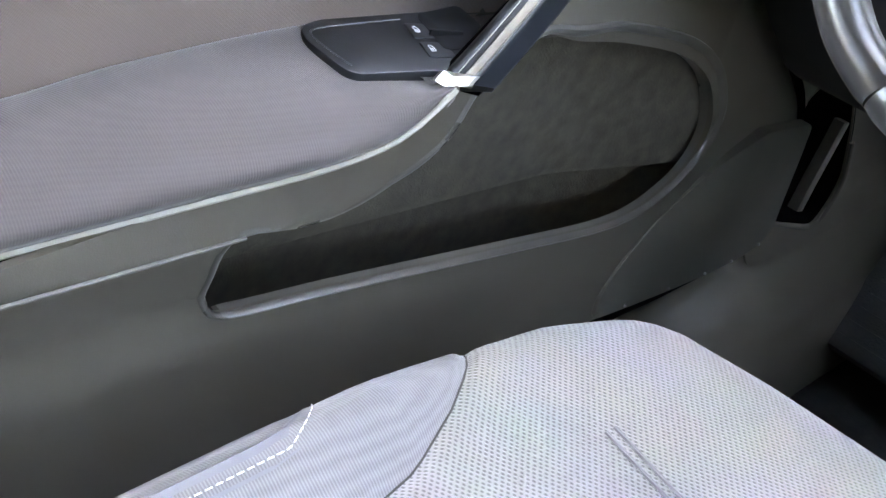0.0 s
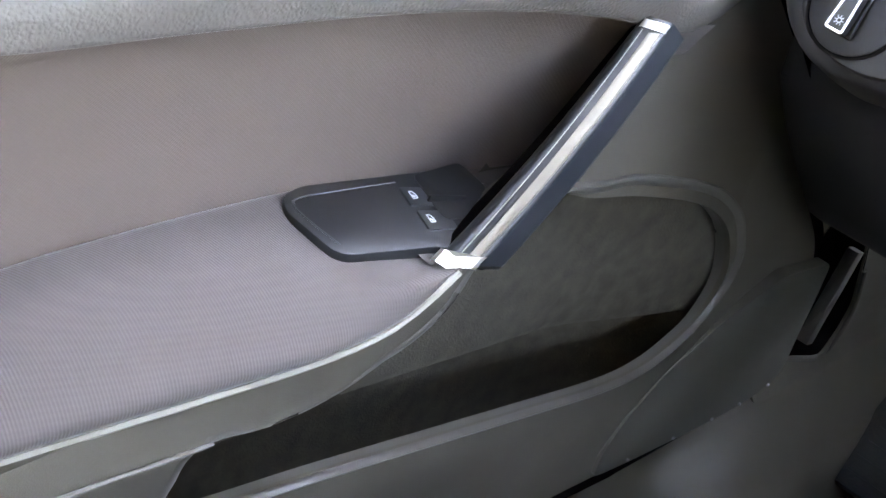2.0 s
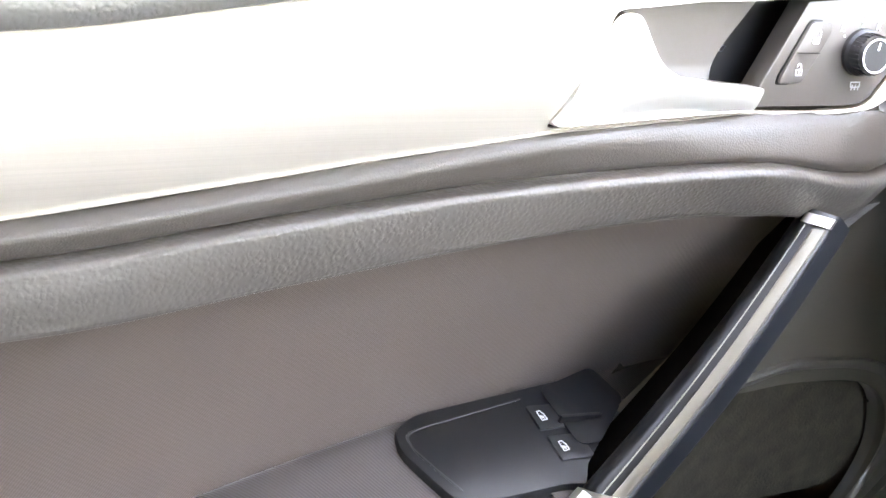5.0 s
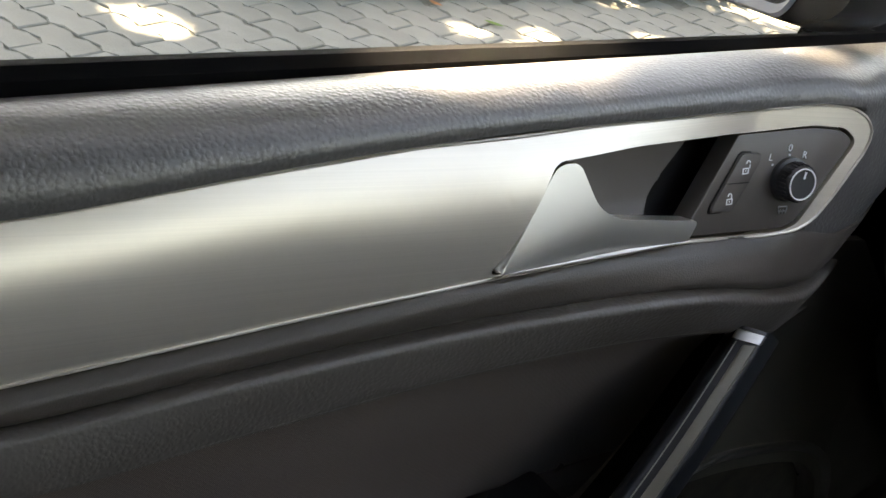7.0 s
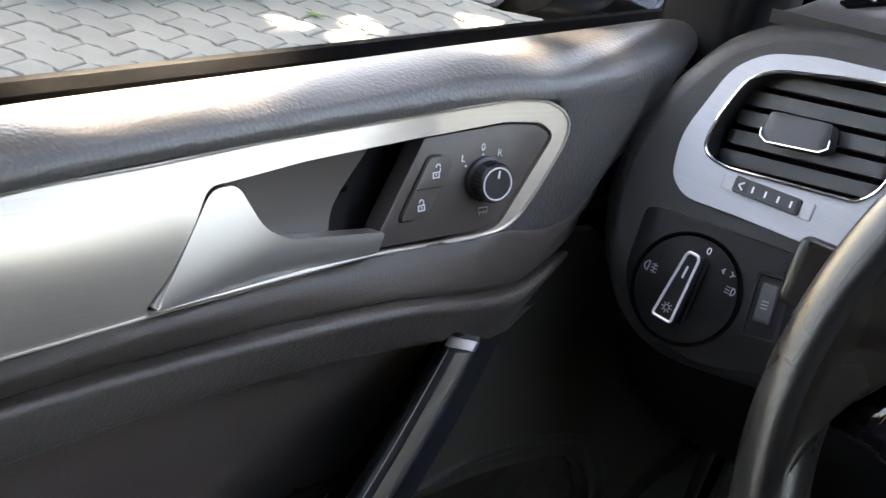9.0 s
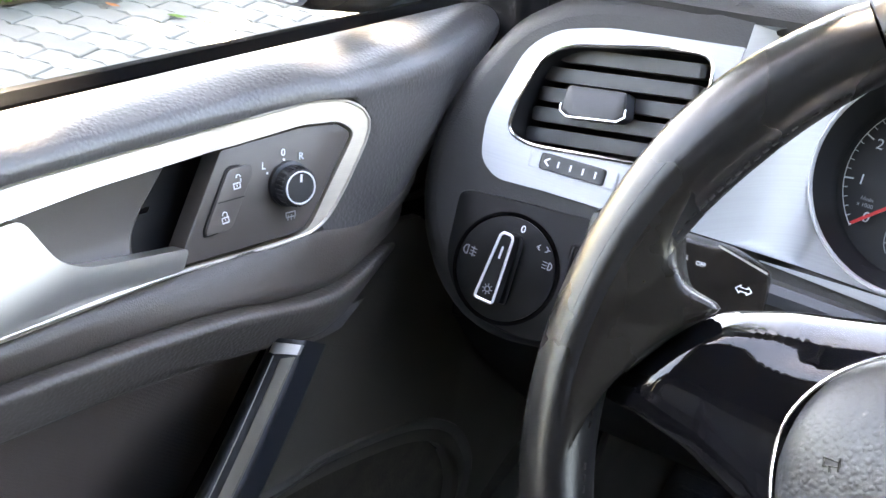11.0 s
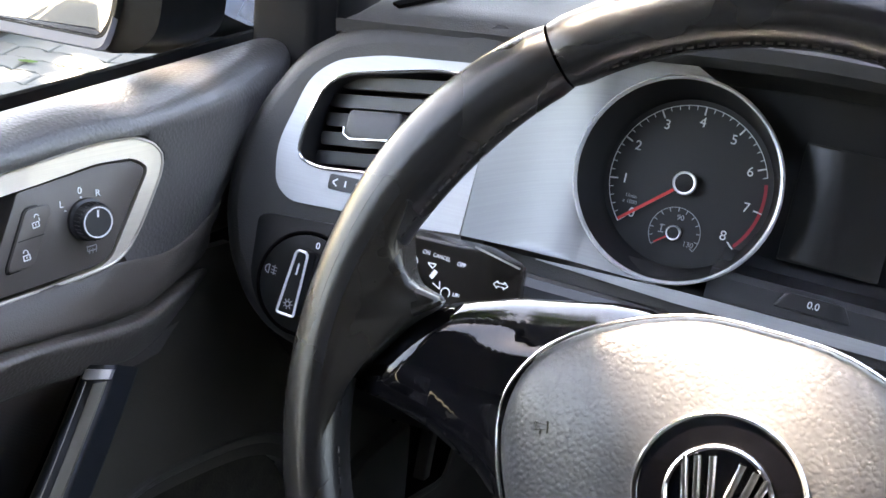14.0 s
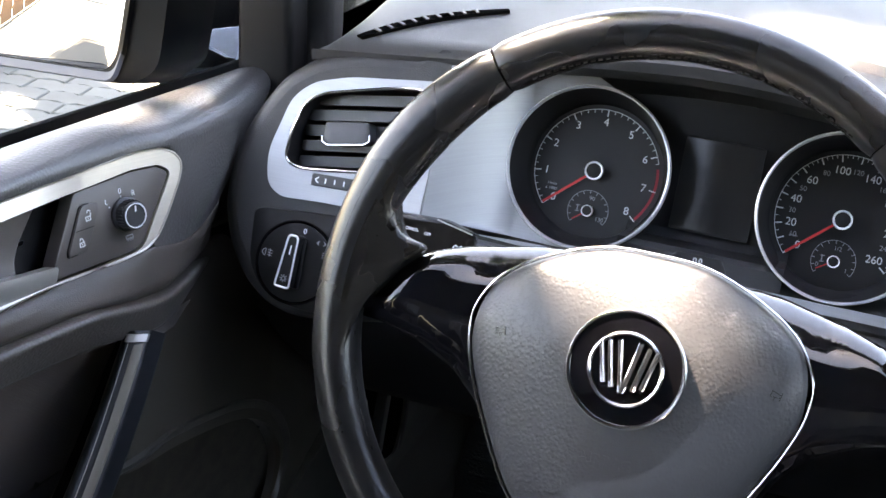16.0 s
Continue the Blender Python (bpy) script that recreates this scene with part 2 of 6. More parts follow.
M_FELT = felt("pocket_felt", (0.058, 0.052, 0.042))
M_CARPET = felt("black_carpet", (0.018, 0.018, 0.019))
M_PEDAL = grained("ribbed_rubber", (0.03, 0.032, 0.036), 0.6, 0.004, 0.0008, 0.6)
M_GLASS = clear("window_glass")
M_MIRROR = principled("mirror_silver", (0.9, 0.9, 0.9), 0.0, 1.0)[0]
M_BODY = principled("silver_car_paint", (0.60, 0.65, 0.74), 0.25, 0.6, coat=1.0)[0]
M_HEADLINER = felt("grey_headliner", (0.13, 0.13, 0.13))
M_PAVER = paving("concrete_paver")
M_SAND = felt("joint_sand", (0.10, 0.098, 0.082))
M_WALL = felt("plastered_wall", (0.72, 0.70, 0.64))
M_WOOD = felt("weathered_wood", (0.22, 0.13, 0.08))
M_LEAF = felt("leaf_green", (0.06, 0.11, 0.025))
M_DRYLEAF = felt("dry_leaf", (0.30, 0.12, 0.05))
M_BARK = felt("bark", (0.09, 0.07, 0.05))


# ---- building helpers ----
def thing(name, at, label, category, group="", kind=""):
    ob = new(name)
    ob.location = at
    ob.empty_display_size = 0.05
    tagged(ob, label, category, group, kind)
    return ob


def origin(ob):
    p = Vector((0, 0, 0))
    while ob is not None:
        p += ob.location
        ob = ob.parent
    return p


def finish(bm, sharp=35):
    bmesh.ops.remove_doubles(bm, verts=bm.verts, dist=1e-6)
    bmesh.ops.recalc_face_normals(bm, faces=bm.faces)
    for f in bm.faces:
        f.smooth = True
    for e in bm.edges:
        if len(e.link_faces) == 2 and e.calc_face_angle(0) > radians(sharp):
            e.smooth = False


def part(name, bm, material, parent=None, label="", sharp=35):
    finish(bm, sharp)
    me = bpy.data.meshes.new(name)
    if parent is not None:
        bmesh.ops.translate(bm, verts=bm.verts, vec=-origin(parent))
    bm.to_mesh(me)
    bm.free()
    me.materials.append(material)
    ob = new(name, me)
    ob.parent = parent
    if label:
        ob["label"] = label
    return ob


def smooth_curve(ctrl, n, closed=False):
    """Catmull-Rom through the control points: n points for each span."""
    pts = [Vector(c) for c in ctrl]
    k, out = len(pts), []
    for i in range(k if closed else k - 1):
        if closed:
            a, b, c, d = (pts[(i + j) % k] for j in (-1, 0, 1, 2))
        else:
            b, c = pts[i], pts[i + 1]
            a = pts[i - 1] if i else b * 2 - c
            d = pts[i + 2] if i + 2 < k else c * 2 - b
        for s in range(n):
            u = s / n
            out.append(0.5 * ((2 * b) + (c - a) * u + (2 * a - 5 * b + 4 * c - d) * u * u + (3 * b - a - 3 * c + d) * u ** 3))
    if not closed:
        out.append(pts[-1].copy())
    return out


def along_y(ctrl):
    """A line of the door: rows of (y, x, z); gives (x, z) at any y, running on straight past the ends."""
    ys = [c[0] for c in ctrl]

    def at(y):
        out = []
        for col in (1, 2):
            v = [c[col] for c in ctrl]
            if y <= ys[0]:
                i = 0
            elif y >= ys[-1]:
                i = len(ys) - 2
            else:
                i = max(j for j in range(len(ys) - 1) if ys[j] <= y)
            h = ys[i + 1] - ys[i]
            u = (y - ys[i]) / h
            slope = lambda j: ((v[min(j + 1, len(v) - 1)] - v[max(j - 1, 0)]) / (ys[min(j + 1, len(v) - 1)] - ys[max(j - 1, 0)]))
            if u < 0:
                out.append(v[0] + slope(0) * (y - ys[0]))
            elif u > 1:
                out.append(v[-1] + slope(len(v) - 1) * (y - ys[-1]))
            else:
                m0, m1 = slope(i) * h, slope(i + 1) * h
                out.append((2 * u**3 - 3 * u**2 + 1) * v[i] + (u**3 - 2 * u**2 + u) * m0 + (3 * u**2 - 2 * u**3) * v[i + 1] + (u**3 - u**2) * m1)
        return out
    return at


def sheet(rows, closed=False, thick=0.0):
    """A surface through rows of equally many points."""
    bm = bmesh.new()
    grid = [[bm.verts.new(p) for p in row] for row in rows]
    for a, b in zip(grid, grid[1:]):
        for i in range(len(a) if closed else len(a) - 1):
            j = (i + 1) % len(a)
            bm.faces.new((a[i], a[j], b[j], b[i]))
    if thick:
        bmesh.ops.recalc_face_normals(bm, faces=bm.faces)
        bmesh.ops.solidify(bm, geom=bm.faces[:], thickness=thick)
    return bm


def sweep(path, profile, closed=False, up=(0, 0, 1), caps=True, scale=None):
    """The profile, points (across, up), carried along the path."""
    bm, rings, k = bmesh.new(), [], len(path)
    up = Vector(up)
    for i, p in enumerate(path):
        p = Vector(p)
        a = Vector(path[(i - 1) % k] if closed or i else path[0])
        b = Vector(path[(i + 1) % k] if closed or i < k - 1 else path[-1])
        t = (b - a).normalized()
        side = t.cross(up).normalized()
        v = side.cross(t)
        s = scale[i] if scale else 1.0
        rings.append([bm.verts.new(p + side * q[0] * s + v * q[1] * s) for q in profile])
    m = len(profile)
    for i in range(k if closed else k - 1):
        a, b = rings[i], rings[(i + 1) % k]
        for j in range(m):
            bm.faces.new((a[j], a[(j + 1) % m], b[(j + 1) % m], b[j]))
    if caps and not closed:
        bm.faces.new(rings[0])
        bm.faces.new(rings[-1])
    return bm


def oval(rx, ry, n=12):
    return [(rx * math.cos(2 * math.pi * i / n), ry * math.sin(2 * math.pi * i / n)) for i in range(n)]


def axes(at, u, v):
    """A pose from an origin and two directions; the third points out of the surface."""
    u = Vector(u).normalized()
    w = u.cross(Vector(v)).normalized()
    v = w.cross(u)
    m = Matrix((u, v, w)).transposed().to_4x4()
    return Matrix.Translation(at) @ m


def rounded(outline, r, n=4):
    """A polygon with its corners rounded; r is one radius or one for each corner."""
    k, out = len(outline), []
    for i in range(k):
        p = Vector(outline[i])
        a, b = Vector(outline[i - 1]) - p, Vector(outline[(i + 1) % k]) - p
        rr = r[i] if isinstance(r, (list, tuple)) else r
        cut = min(rr, a.length * 0.45, b.length * 0.45)
        s, e = p + a.normalized() * cut, p + b.normalized() * cut
        for j in range(n + 1):
            u = j / n
            out.append(((1 - u) ** 2 * s + 2 * u * (1 - u) * p + u * u * e))
    return [tuple(q) for q in out]


def slab(outline, depth, pose_m, bevel=0.0, dome=0.0):
    """A plate: the outline (u, v) as its front, carried back by depth, with a rounded front edge."""
    bm = bmesh.new()
    k = len(outline)
    cx, cy = sum(p[0] for p in outline) / k, sum(p[1] for p in outline) / k
    size = max(math.hypot(p[0] - cx, p[1] - cy) for p in outline)
    rings = []
    steps = [(0.0, -depth), (0.0, -bevel)]
    if bevel:
        steps += [(bevel * 0.3, -bevel * 0.3), (bevel, 0.0)]
    for inset, w in steps:
        ring = []
        for x, y in outline:
            d = math.hypot(x - cx, y - cy) or 1
            f = max(0.0, 1 - inset / d)
            ring.append(bm.verts.new((cx + (x - cx) * f, cy + (y - cy) * f, w)))
        rings.append(ring)
    if dome:
        base = [Vector(v.co) for v in rings[-1]]
        for f in (0.85, 0.65, 0.4, 0.15):
            rings.append([bm.verts.new((cx + (p.x - cx) * f, cy + (p.y - cy) * f, dome * (1 - f * f))) for p in base])
    for a, b in zip(rings, rings[1:]):
        for i in range(k):
            bm.faces.new((a[i], a[(i + 1) % k], b[(i + 1) % k], b[i]))
    bm.faces.new(rings[-1])
    bm.faces.new(rings[0][::-1])
    bmesh.ops.triangulate(bm, faces=[f for f in bm.faces if len(f.verts) > 4])
    bm.transform(pose_m)
    return bm


def thinned(outline, gap):
    """The outline without points that crowd their neighbour."""
    kept = [outline[0]]
    for p in outline[1:]:
        if math.hypot(p[0] - kept[-1][0], p[1] - kept[-1][1]) > gap:
            kept.append(p)
    return kept


def dense(outline, step):
    """The closed outline with its long sides split up."""
    out = []
    for (x, y), (x2, y2) in zip(outline, outline[1:] + outline[:1]):
        n = max(1, int(math.hypot(x2 - x, y2 - y) / step))
        out += [(x + (x2 - x) * i / n, y + (y2 - y) * i / n) for i in range(n)]
    return out


def inward(outline, inset):
    """The closed outline drawn in by a distance."""
    k, out = len(outline), []
    area = sum(outline[i - 1][0] * outline[i][1] - outline[i][0] * outline[i - 1][1] for i in range(k))
    for i in range(k):
        t = (Vector(outline[(i + 1) % k]) - Vector(outline[i - 1])).normalized()
        n = Vector((-t.y, t.x)) * (1 if area > 0 else -1)
        out.append(tuple(Vector(outline[i]) + n * inset))
    return out


def holed(outer, holes, depth, pose_m, bend=None, grain=0.012):
    """A plate with openings through it; bend(u, v) gives the height of the surface."""
    bm = bmesh.new()
    loops = [[bm.verts.new((x, y, 0)) for x, y in loop] for loop in (outer, *holes)]
    edges = [bm.edges.new((lp[i], lp[(i + 1) % len(lp)])) for lp in loops for i in range(len(lp))]
    bmesh.ops.triangle_fill(bm, use_beauty=True, use_dissolve=False, edges=edges, normal=(0, 0, 1))
    if bend:
        for _ in range(4):
            long = [e for e in bm.edges if e.calc_length() > grain and len(e.link_faces) == 2]
            bmesh.ops.subdivide_edges(bm, edges=long, cuts=1)
            bmesh.ops.triangulate(bm, faces=[f for f in bm.faces if len(f.verts) > 3])
    if depth:
        back = bmesh.ops.extrude_face_region(bm, geom=bm.faces[:])
        bmesh.ops.translate(bm, verts=[g for g in back["geom"] if isinstance(g, bmesh.types.BMVert)], vec=(0, 0, -depth))
    if bend:
        for v in bm.verts:
            v.co.z += bend(v.co.x, v.co.y)
    bm.transform(pose_m)
    return bm


def block(size, pose_m, bevel=0.0, segments=2):
    bm = bmesh.new()
    bmesh.ops.create_cube(bm, size=1.0)
    bmesh.ops.scale(bm, vec=size, verts=bm.verts)
    if bevel:
        bmesh.ops.bevel(bm, geom=bm.edges[:], offset=bevel, segments=segments, profile=0.6, affect="EDGES")
    bm.transform(pose_m)
    return bm


def lathe(profile, pose_m, n=48):
    """Points (radius, height) turned about the pose's third axis."""
    rows = []
    for r, h in profile:
        rows.append([pose_m @ Vector((r * math.cos(2 * math.pi * i / n), r * math.sin(2 * math.pi * i / n), h)) for i in range(n)])
    return sheet(rows, closed=True)


def merged(*meshes):
    bm = bmesh.new()
    for other in meshes:
        me = bpy.data.meshes.new("tmp")
        other.to_mesh(me)
        other.free()
        bm.from_mesh(me)
        bpy.data.meshes.remove(me)
    return bm


def bar(a, b, width, pose_m, height=0.0004):
    """A thin printed line from a to b on the plane of the pose."""
    a, b = Vector(a), Vector(b)
    d = (b - a).normalized()
    s = Vector((-d.y, d.x)) * width / 2
    bm = bmesh.new()
    low = [bm.verts.new((*q, 0)) for q in (a - s, b - s, b + s, a + s)]
    top = [bm.verts.new((*q, height)) for q in (a - s, b - s, b + s, a + s)]
    bm.faces.new(top)
    for i in range(4):
        bm.faces.new((low[i], low[(i + 1) % 4], top[(i + 1) % 4], top[i]))
    bm.transform(pose_m)
    return bm


def ridge(a, b, width, pose_m, height):
    """A raised bar with sloping flanks and a narrow flat crest."""
    a, b = Vector(a), Vector(b)
    d = (b - a).normalized()
    s = Vector((-d.y, d.x)) * width / 2
    bm = bmesh.new()
    rows = [[bm.verts.new((*(p + s * f), h)) for f, h in ((-1, -0.001), (-0.9, height * 0.5), (-0.3, height), (0.3, height), (0.9, height * 0.5), (1, -0.001))] for p in (a, b)]
    for i in range(5):
        bm.faces.new((rows[0][i], rows[0][i + 1], rows[1][i + 1], rows[1][i]))
    for row in rows:
        bm.faces.new(row)
    bm.transform(pose_m)
    return bm


def ring_marks(radius, width, pose_m, start=0, end=360, n=24, height=0.0004):
    """A printed arc, degrees clockwise from the top."""
    bm = bmesh.new()
    rows = []
    for i in range(n + 1):
        a = radians(start + (end - start) * i / n)
        rows.append([(r * math.sin(a), r * math.cos(a), h) for r, h in ((radius - width / 2, 0), (radius - width / 2, height), (radius + width / 2, height), (radius + width / 2, 0))])
    bm.free()
    bm = sheet(rows)
    bm.transform(pose_m)
    return bm


def lettering(text, size, pose_m, height=0.0003):
    cu = bpy.data.curves.new("lettering", "FONT")
    cu.body, cu.size, cu.align_x, cu.align_y, cu.extrude = text, size, "CENTER", "CENTER", height
    ob = bpy.data.objects.new("lettering", cu)
    scene.collection.objects.link(ob)
    me = bpy.data.meshes.new_from_object(ob.evaluated_get(bpy.context.evaluated_depsgraph_get()))
    bpy.data.objects.remove(ob)
    bm = bmesh.new()
    bm.from_mesh(me)
    bpy.data.meshes.remove(me)
    bm.transform(pose_m)
    return bm


# ---- driver's door ----
REAR, FRONT = -0.42, 0.985
LINE_SEAL = along_y([(-0.4, -0.69, 0.807), (0.33, -0.565, 0.807), (0.7, -0.50, 0.807), (1.0, -0.4475, 0.807)])
LINE_CREST = along_y([(-0.4, -0.635, 0.811), (0.33, -0.525, 0.814), (0.6, -0.482, 0.818), (0.8, -0.440, 0.825), (0.90, -0.411, 0.832), (1.0, -0.384, 0.838)])
LINE_D = along_y([(-0.4, -0.71, 0.642), (0.33, -0.495, 0.6765), (0.42, -0.470, 0.6880), (0.53, -0.440, 0.6998), (0.64, -0.408, 0.7055), (0.70, -0.392, 0.704), (0.765, -0.384, 0.6905), (0.83, -0.379, 0.682), (0.875, -0.378, 0.674), (0.93, -0.378, 0.664)])
LINE_E = along_y([(-0.4, -0.71, 0.615), (0.33, -0.492, 0.6485), (0.44, -0.465, 0.661), (0.55, -0.438, 0.6725), (0.64, -0.416, 0.676), (0.72, -0.399, 0.6705), (0.79, -0.388, 0.657), (0.83, -0.384, 0.651), (0.875, -0.382, 0.650), (0.93, -0.380, 0.65)])
LINE_F = along_y([(-0.4, -0.60, 0.40), (0.33, -0.505, 0.507), (0.40, -0.496, 0.521), (0.53, -0.481, 0.534), (0.64, -0.468, 0.535), (0.73, -0.457, 0.531)])
LINE_G = along_y([(-0.4, -0.56, 0.36), (0.29, -0.437, 0.443), (0.434, -0.408, 0.463), (0.512, -0.393, 0.474), (0.556, -0.384, 0.487), (0.578, -0.379, 0.503), (0.598, -0.375, 0.524)])
TRIM = Matrix(((0.17, -0.25, 1.0, -0.3515), (1, 0, -0.17, 0), (0, 1, 0.25, 0), (0, 0, 0, 1)))
DOOR = Matrix(((0, 0, 1, 0), (1, 0, 0, 0), (0, 1, 0, 0), (0, 0, 0, 1)))


def clamp01(v):
    return min(1.0, max(0.0, v))


def eased(x, k=0.03):
    """max(0, x) with a soft corner."""
    return 0.5 * (x + math.sqrt(x * x + k * k)) - 0.25 * k * max(0.0, 1 - abs(x) / 0.1)


def trim_bend(u, v):
    """The insert turns outward behind the handle, and its face is slightly round from top to bottom."""
    half = 0.037
    mid = 0.763 - 0.10 * eased(0.45 - u)
    return -0.125 * eased(0.56 - u) + 0.22 * max(0.0, u - 0.735) + 0.010 * (1 - ((v - mid) / half) ** 2) * clamp01((0.74 - u) / 0.14)


def turned(outline):
    """The outline drawn in along the camera's sight lines where the insert's front end turns towards the cabin."""
    return [(u, v) if u < 0.735 else (0.735 + 0.745 * (u - 0.735), v + 0.091 * (u - 0.735)) for u, v in outline]


INSERT_TOP = [(REAR, 0.735), (-0.05, 0.757), (0.15, 0.766), (0.345, 0.776), (0.43, 0.786), (0.51, 0.7935), (0.612, 0.797), (0.742, 0.7965), (0.80, 0.7935), (0.828, 0.789)]
INSERT_LOW = [(0.788, 0.7230), (0.76, 0.7235), (0.683, 0.7295), (0.561, 0.7285), (0.49, 0.721), (0.43, 0.714), (0.33, 0.7045), (0.15, 0.694), (-0.05, 0.684), (REAR, 0.672)]


def insert_edge_line(points, tail):
    """The insert's own edge as a line of the door, so that its neighbours meet it; tail carries it on ahead."""
    rows = []
    for u, v in turned(points):
        p = TRIM @ Vector((u, v, 0.002 + trim_bend(u, v)))
        rows.append((p.y, p.x, p.z))
    return along_y(sorted(rows) + tail)


LINE_B = insert_edge_line(INSERT_TOP, [(0.86, -0.391, 0.7955), (0.90, -0.388, 0.793), (1.0, -0.392, 0.79)])
LINE_C = insert_edge_line(INSERT_LOW, [(0.82, -0.386, 0.7215), (0.86, -0.382, 0.721), (0.93, -0.386, 0.721)])
TURN_LINE = along_y([(0.55, 0, 0.800), (0.65, 0, 0.780), (0.70, 0, 0.803), (0.72, 0, 0.821), (0.746, 0, 0.855), (0.785, 0, 0.928), (0.815, 0, 0.995), (0.84, 0, 1.055), (0.87, 0, 1.14)])
END_LINE = along_y([(0.55, 0, 0.922), (0.65, 0, 0.922), (0.70, 0, 0.923), (0.72, 0, 0.928), (0.746, 0, 0.943), (0.785, 0, 0.985), (0.815, 0, 1.036), (0.84, 0, 1.088), (0.87, 0, 1.165)])


def turn_away(bm):
    """The door's front end: past its edge the trim turns away from the cabin."""
    for v in bm.verts:
        drop = 0.0
        for line, soft, steep in ((TURN_LINE, 0.012, 0.32), (END_LINE, 0.020, 1.9)):
            edge = line(v.co.z)[1]
            lean = (line(v.co.z + 0.004)[1] - edge) / 0.004
            past = (v.co.y - edge) / math.sqrt(1 + lean * lean)
            drop += steep * (past if past > soft else max(0.0, past + soft) ** 2 / (4 * soft))
        inner = clamp01((v.co.x - LINE_SEAL(v.co.y)[0] - 0.015) / 0.045)
        inner = inner * inner * (3 - 2 * inner)
        v.co.x -= inner * 0.085 * math.tanh(drop / 0.085)
    return bm


DOOR_YS = [REAR + 0.02 * i for i in range(55)] + [0.68 + 0.004 * i for i in range(95)]


def at3(line, y, dx=0.0, dz=0.0):
    x, z = line(y)
    return Vector((x + dx, y, z + dz))


def shell_x(y, z):
    x = -0.44 + 0.075 * (min(y, 1.02) - 0.465) - 0.12 * max(0, 0.3 - z)
    return x + 0.03 * clamp01((z - 0.35) / 0.07) * clamp01((0.62 - y) / 0.12)


def ys(a, b, n):
    return [a + (b - a) * i / n for i in range(n + 1)]


def blend(y, t):
    """How far the skin has come forward round the slanting front end of the insert."""
    edge = float(np.interp(t, (0, 0.15, 0.33, 0.65, 0.85, 1), (0.804, 0.816, 0.820, 0.798, 0.786, 0.7745)))
    k = clamp01((y - edge + 0.002) / 0.010)
    return k * k * (3 - 2 * k)


def build_door():
    door = thing("car_door", (-0.45, 0.4, 0.1), "dark grey car door trim with brushed aluminium insert and brown cloth", "car door")
    # padded top, rolling in behind the insert's upper edge
    rows = []
    for y in DOOR_YS:
        lip = float(np.interp(y, (0.30, 0.55, 0.80, 1.0), (0.010, 0.006, 0.004, 0.003)))
        a, c, b = at3(LINE_SEAL, y, 0.005, -lip), at3(LINE_CREST, y, 0, -0.6 * lip), at3(LINE_B, y)
        front = clamp01((y - 0.66) / 0.16)
        p1, p2, p3 = a.lerp(c, 0.84) + Vector((0, 0, 0.005)), b + Vector((0.0075 - 0.0070 * front, 0, 0.021)), b + Vector((0.0018, 0, 0.0018))
        bow = [(1 - t) ** 3 * a + 3 * t * (1 - t) ** 2 * p1 + 3 * t * t * (1 - t) * p2 + t ** 3 * p3 for t in ys(0, 1, 18)]
        rows.append([a + Vector((-0.012, 0, -0.014)), a + Vector((-0.005, 0, -0.005))] + bow + [(b + Vector((0.0002 - 0.0125 * t, 0, 0.0004 - 0.0015 * t))).lerp(b.lerp(at3(LINE_C, y), t) + Vector((0.0016 * (1 - t) + (0.003 * clamp01((y - 0.80) / 0.03) - 0.0015) * math.sin(math.pi * t), 0, -0.002 * t)), blend(y, t)) for t in ys(0, 1, 12)])
    part("top_pad", turn_away(sheet(rows)), M_PAD, door, "grained soft black door top pad")
    # ground behind the insert
    part("insert_backing", sheet([[at3(LINE_B, y, -0.009), at3(LINE_C, y, -0.009)] for y in ys(REAR, 0.56, 40)]), M_BLACK, door)
    # band under the insert, with its soft step, and the grained strip
    rows = []
    for y in DOOR_YS:
        c, d = at3(LINE_C, y), at3(LINE_D, y)
        calm = 1 - 0.8 * clamp01((y - 0.56) / 0.16)
        s = c.lerp(d, 0.32) + Vector((0.0035 * calm + 0.001, 0, 0))
        rows.append(smooth_curve([c + Vector((-0.012, 0, 0.001)), c + Vector((-0.003, 0, -0.0004)), c + Vector((0.0032 * calm + 0.0004, 0, -0.0022)), s, s.lerp(d, 0.6) + Vector((-0.0035 * calm, 0, 0)), d + Vector((-0.007, 0, 0.002))], 5))
    part("lower_band", turn_away(sheet(rows)), M_PLASTIC, door)
    rows = []
    for y in DOOR_YS:
        d, e = at3(LINE_D, y), at3(LINE_E, y)
        rows.append(smooth_curve([d + Vector((-0.010, 0, 0.0010)), d + Vector((-0.001, 0, 0.0016)), d + Vector((0.0022, 0, 0.0004)), d + Vector((0.0034, 0, -0.003)), d.lerp(e, 0.4) + Vector((0.0040, 0, 0)), d.lerp(e, 0.85) + Vector((0.0032, 0, 0)), e + Vector((0.0024, 0, 0.0012)), e + Vector((0.0008, 0, -0.0004)), e + Vector((-0.012, 0, -0.001))], 4))
    part("grained_strip", turn_away(sheet(rows)), M_STRIP, door, "grained plastic strip across the door")
    # cloth panel
    rows = []
    for y in ys(REAR, 0.85, 62):
        e, f = at3(LINE_E, y), at3(LINE_F, y)
        rows.append(smooth_curve([e + Vector((-0.0125, 0, 0.004)), e.lerp(f, 0.12) + Vector((-0.0155, 0, 0)), e.lerp(f, 0.5) + Vector((-0.016, 0, 0)), e.lerp(f, 0.88) + Vector((-0.006, 0, 0)), f + Vector((-0.003, 0, -0.004))], 5))
    part("cloth_panel", sheet(rows), M_CLOTH, door, "brown twill cloth panel")
    # armrest
    rows = []
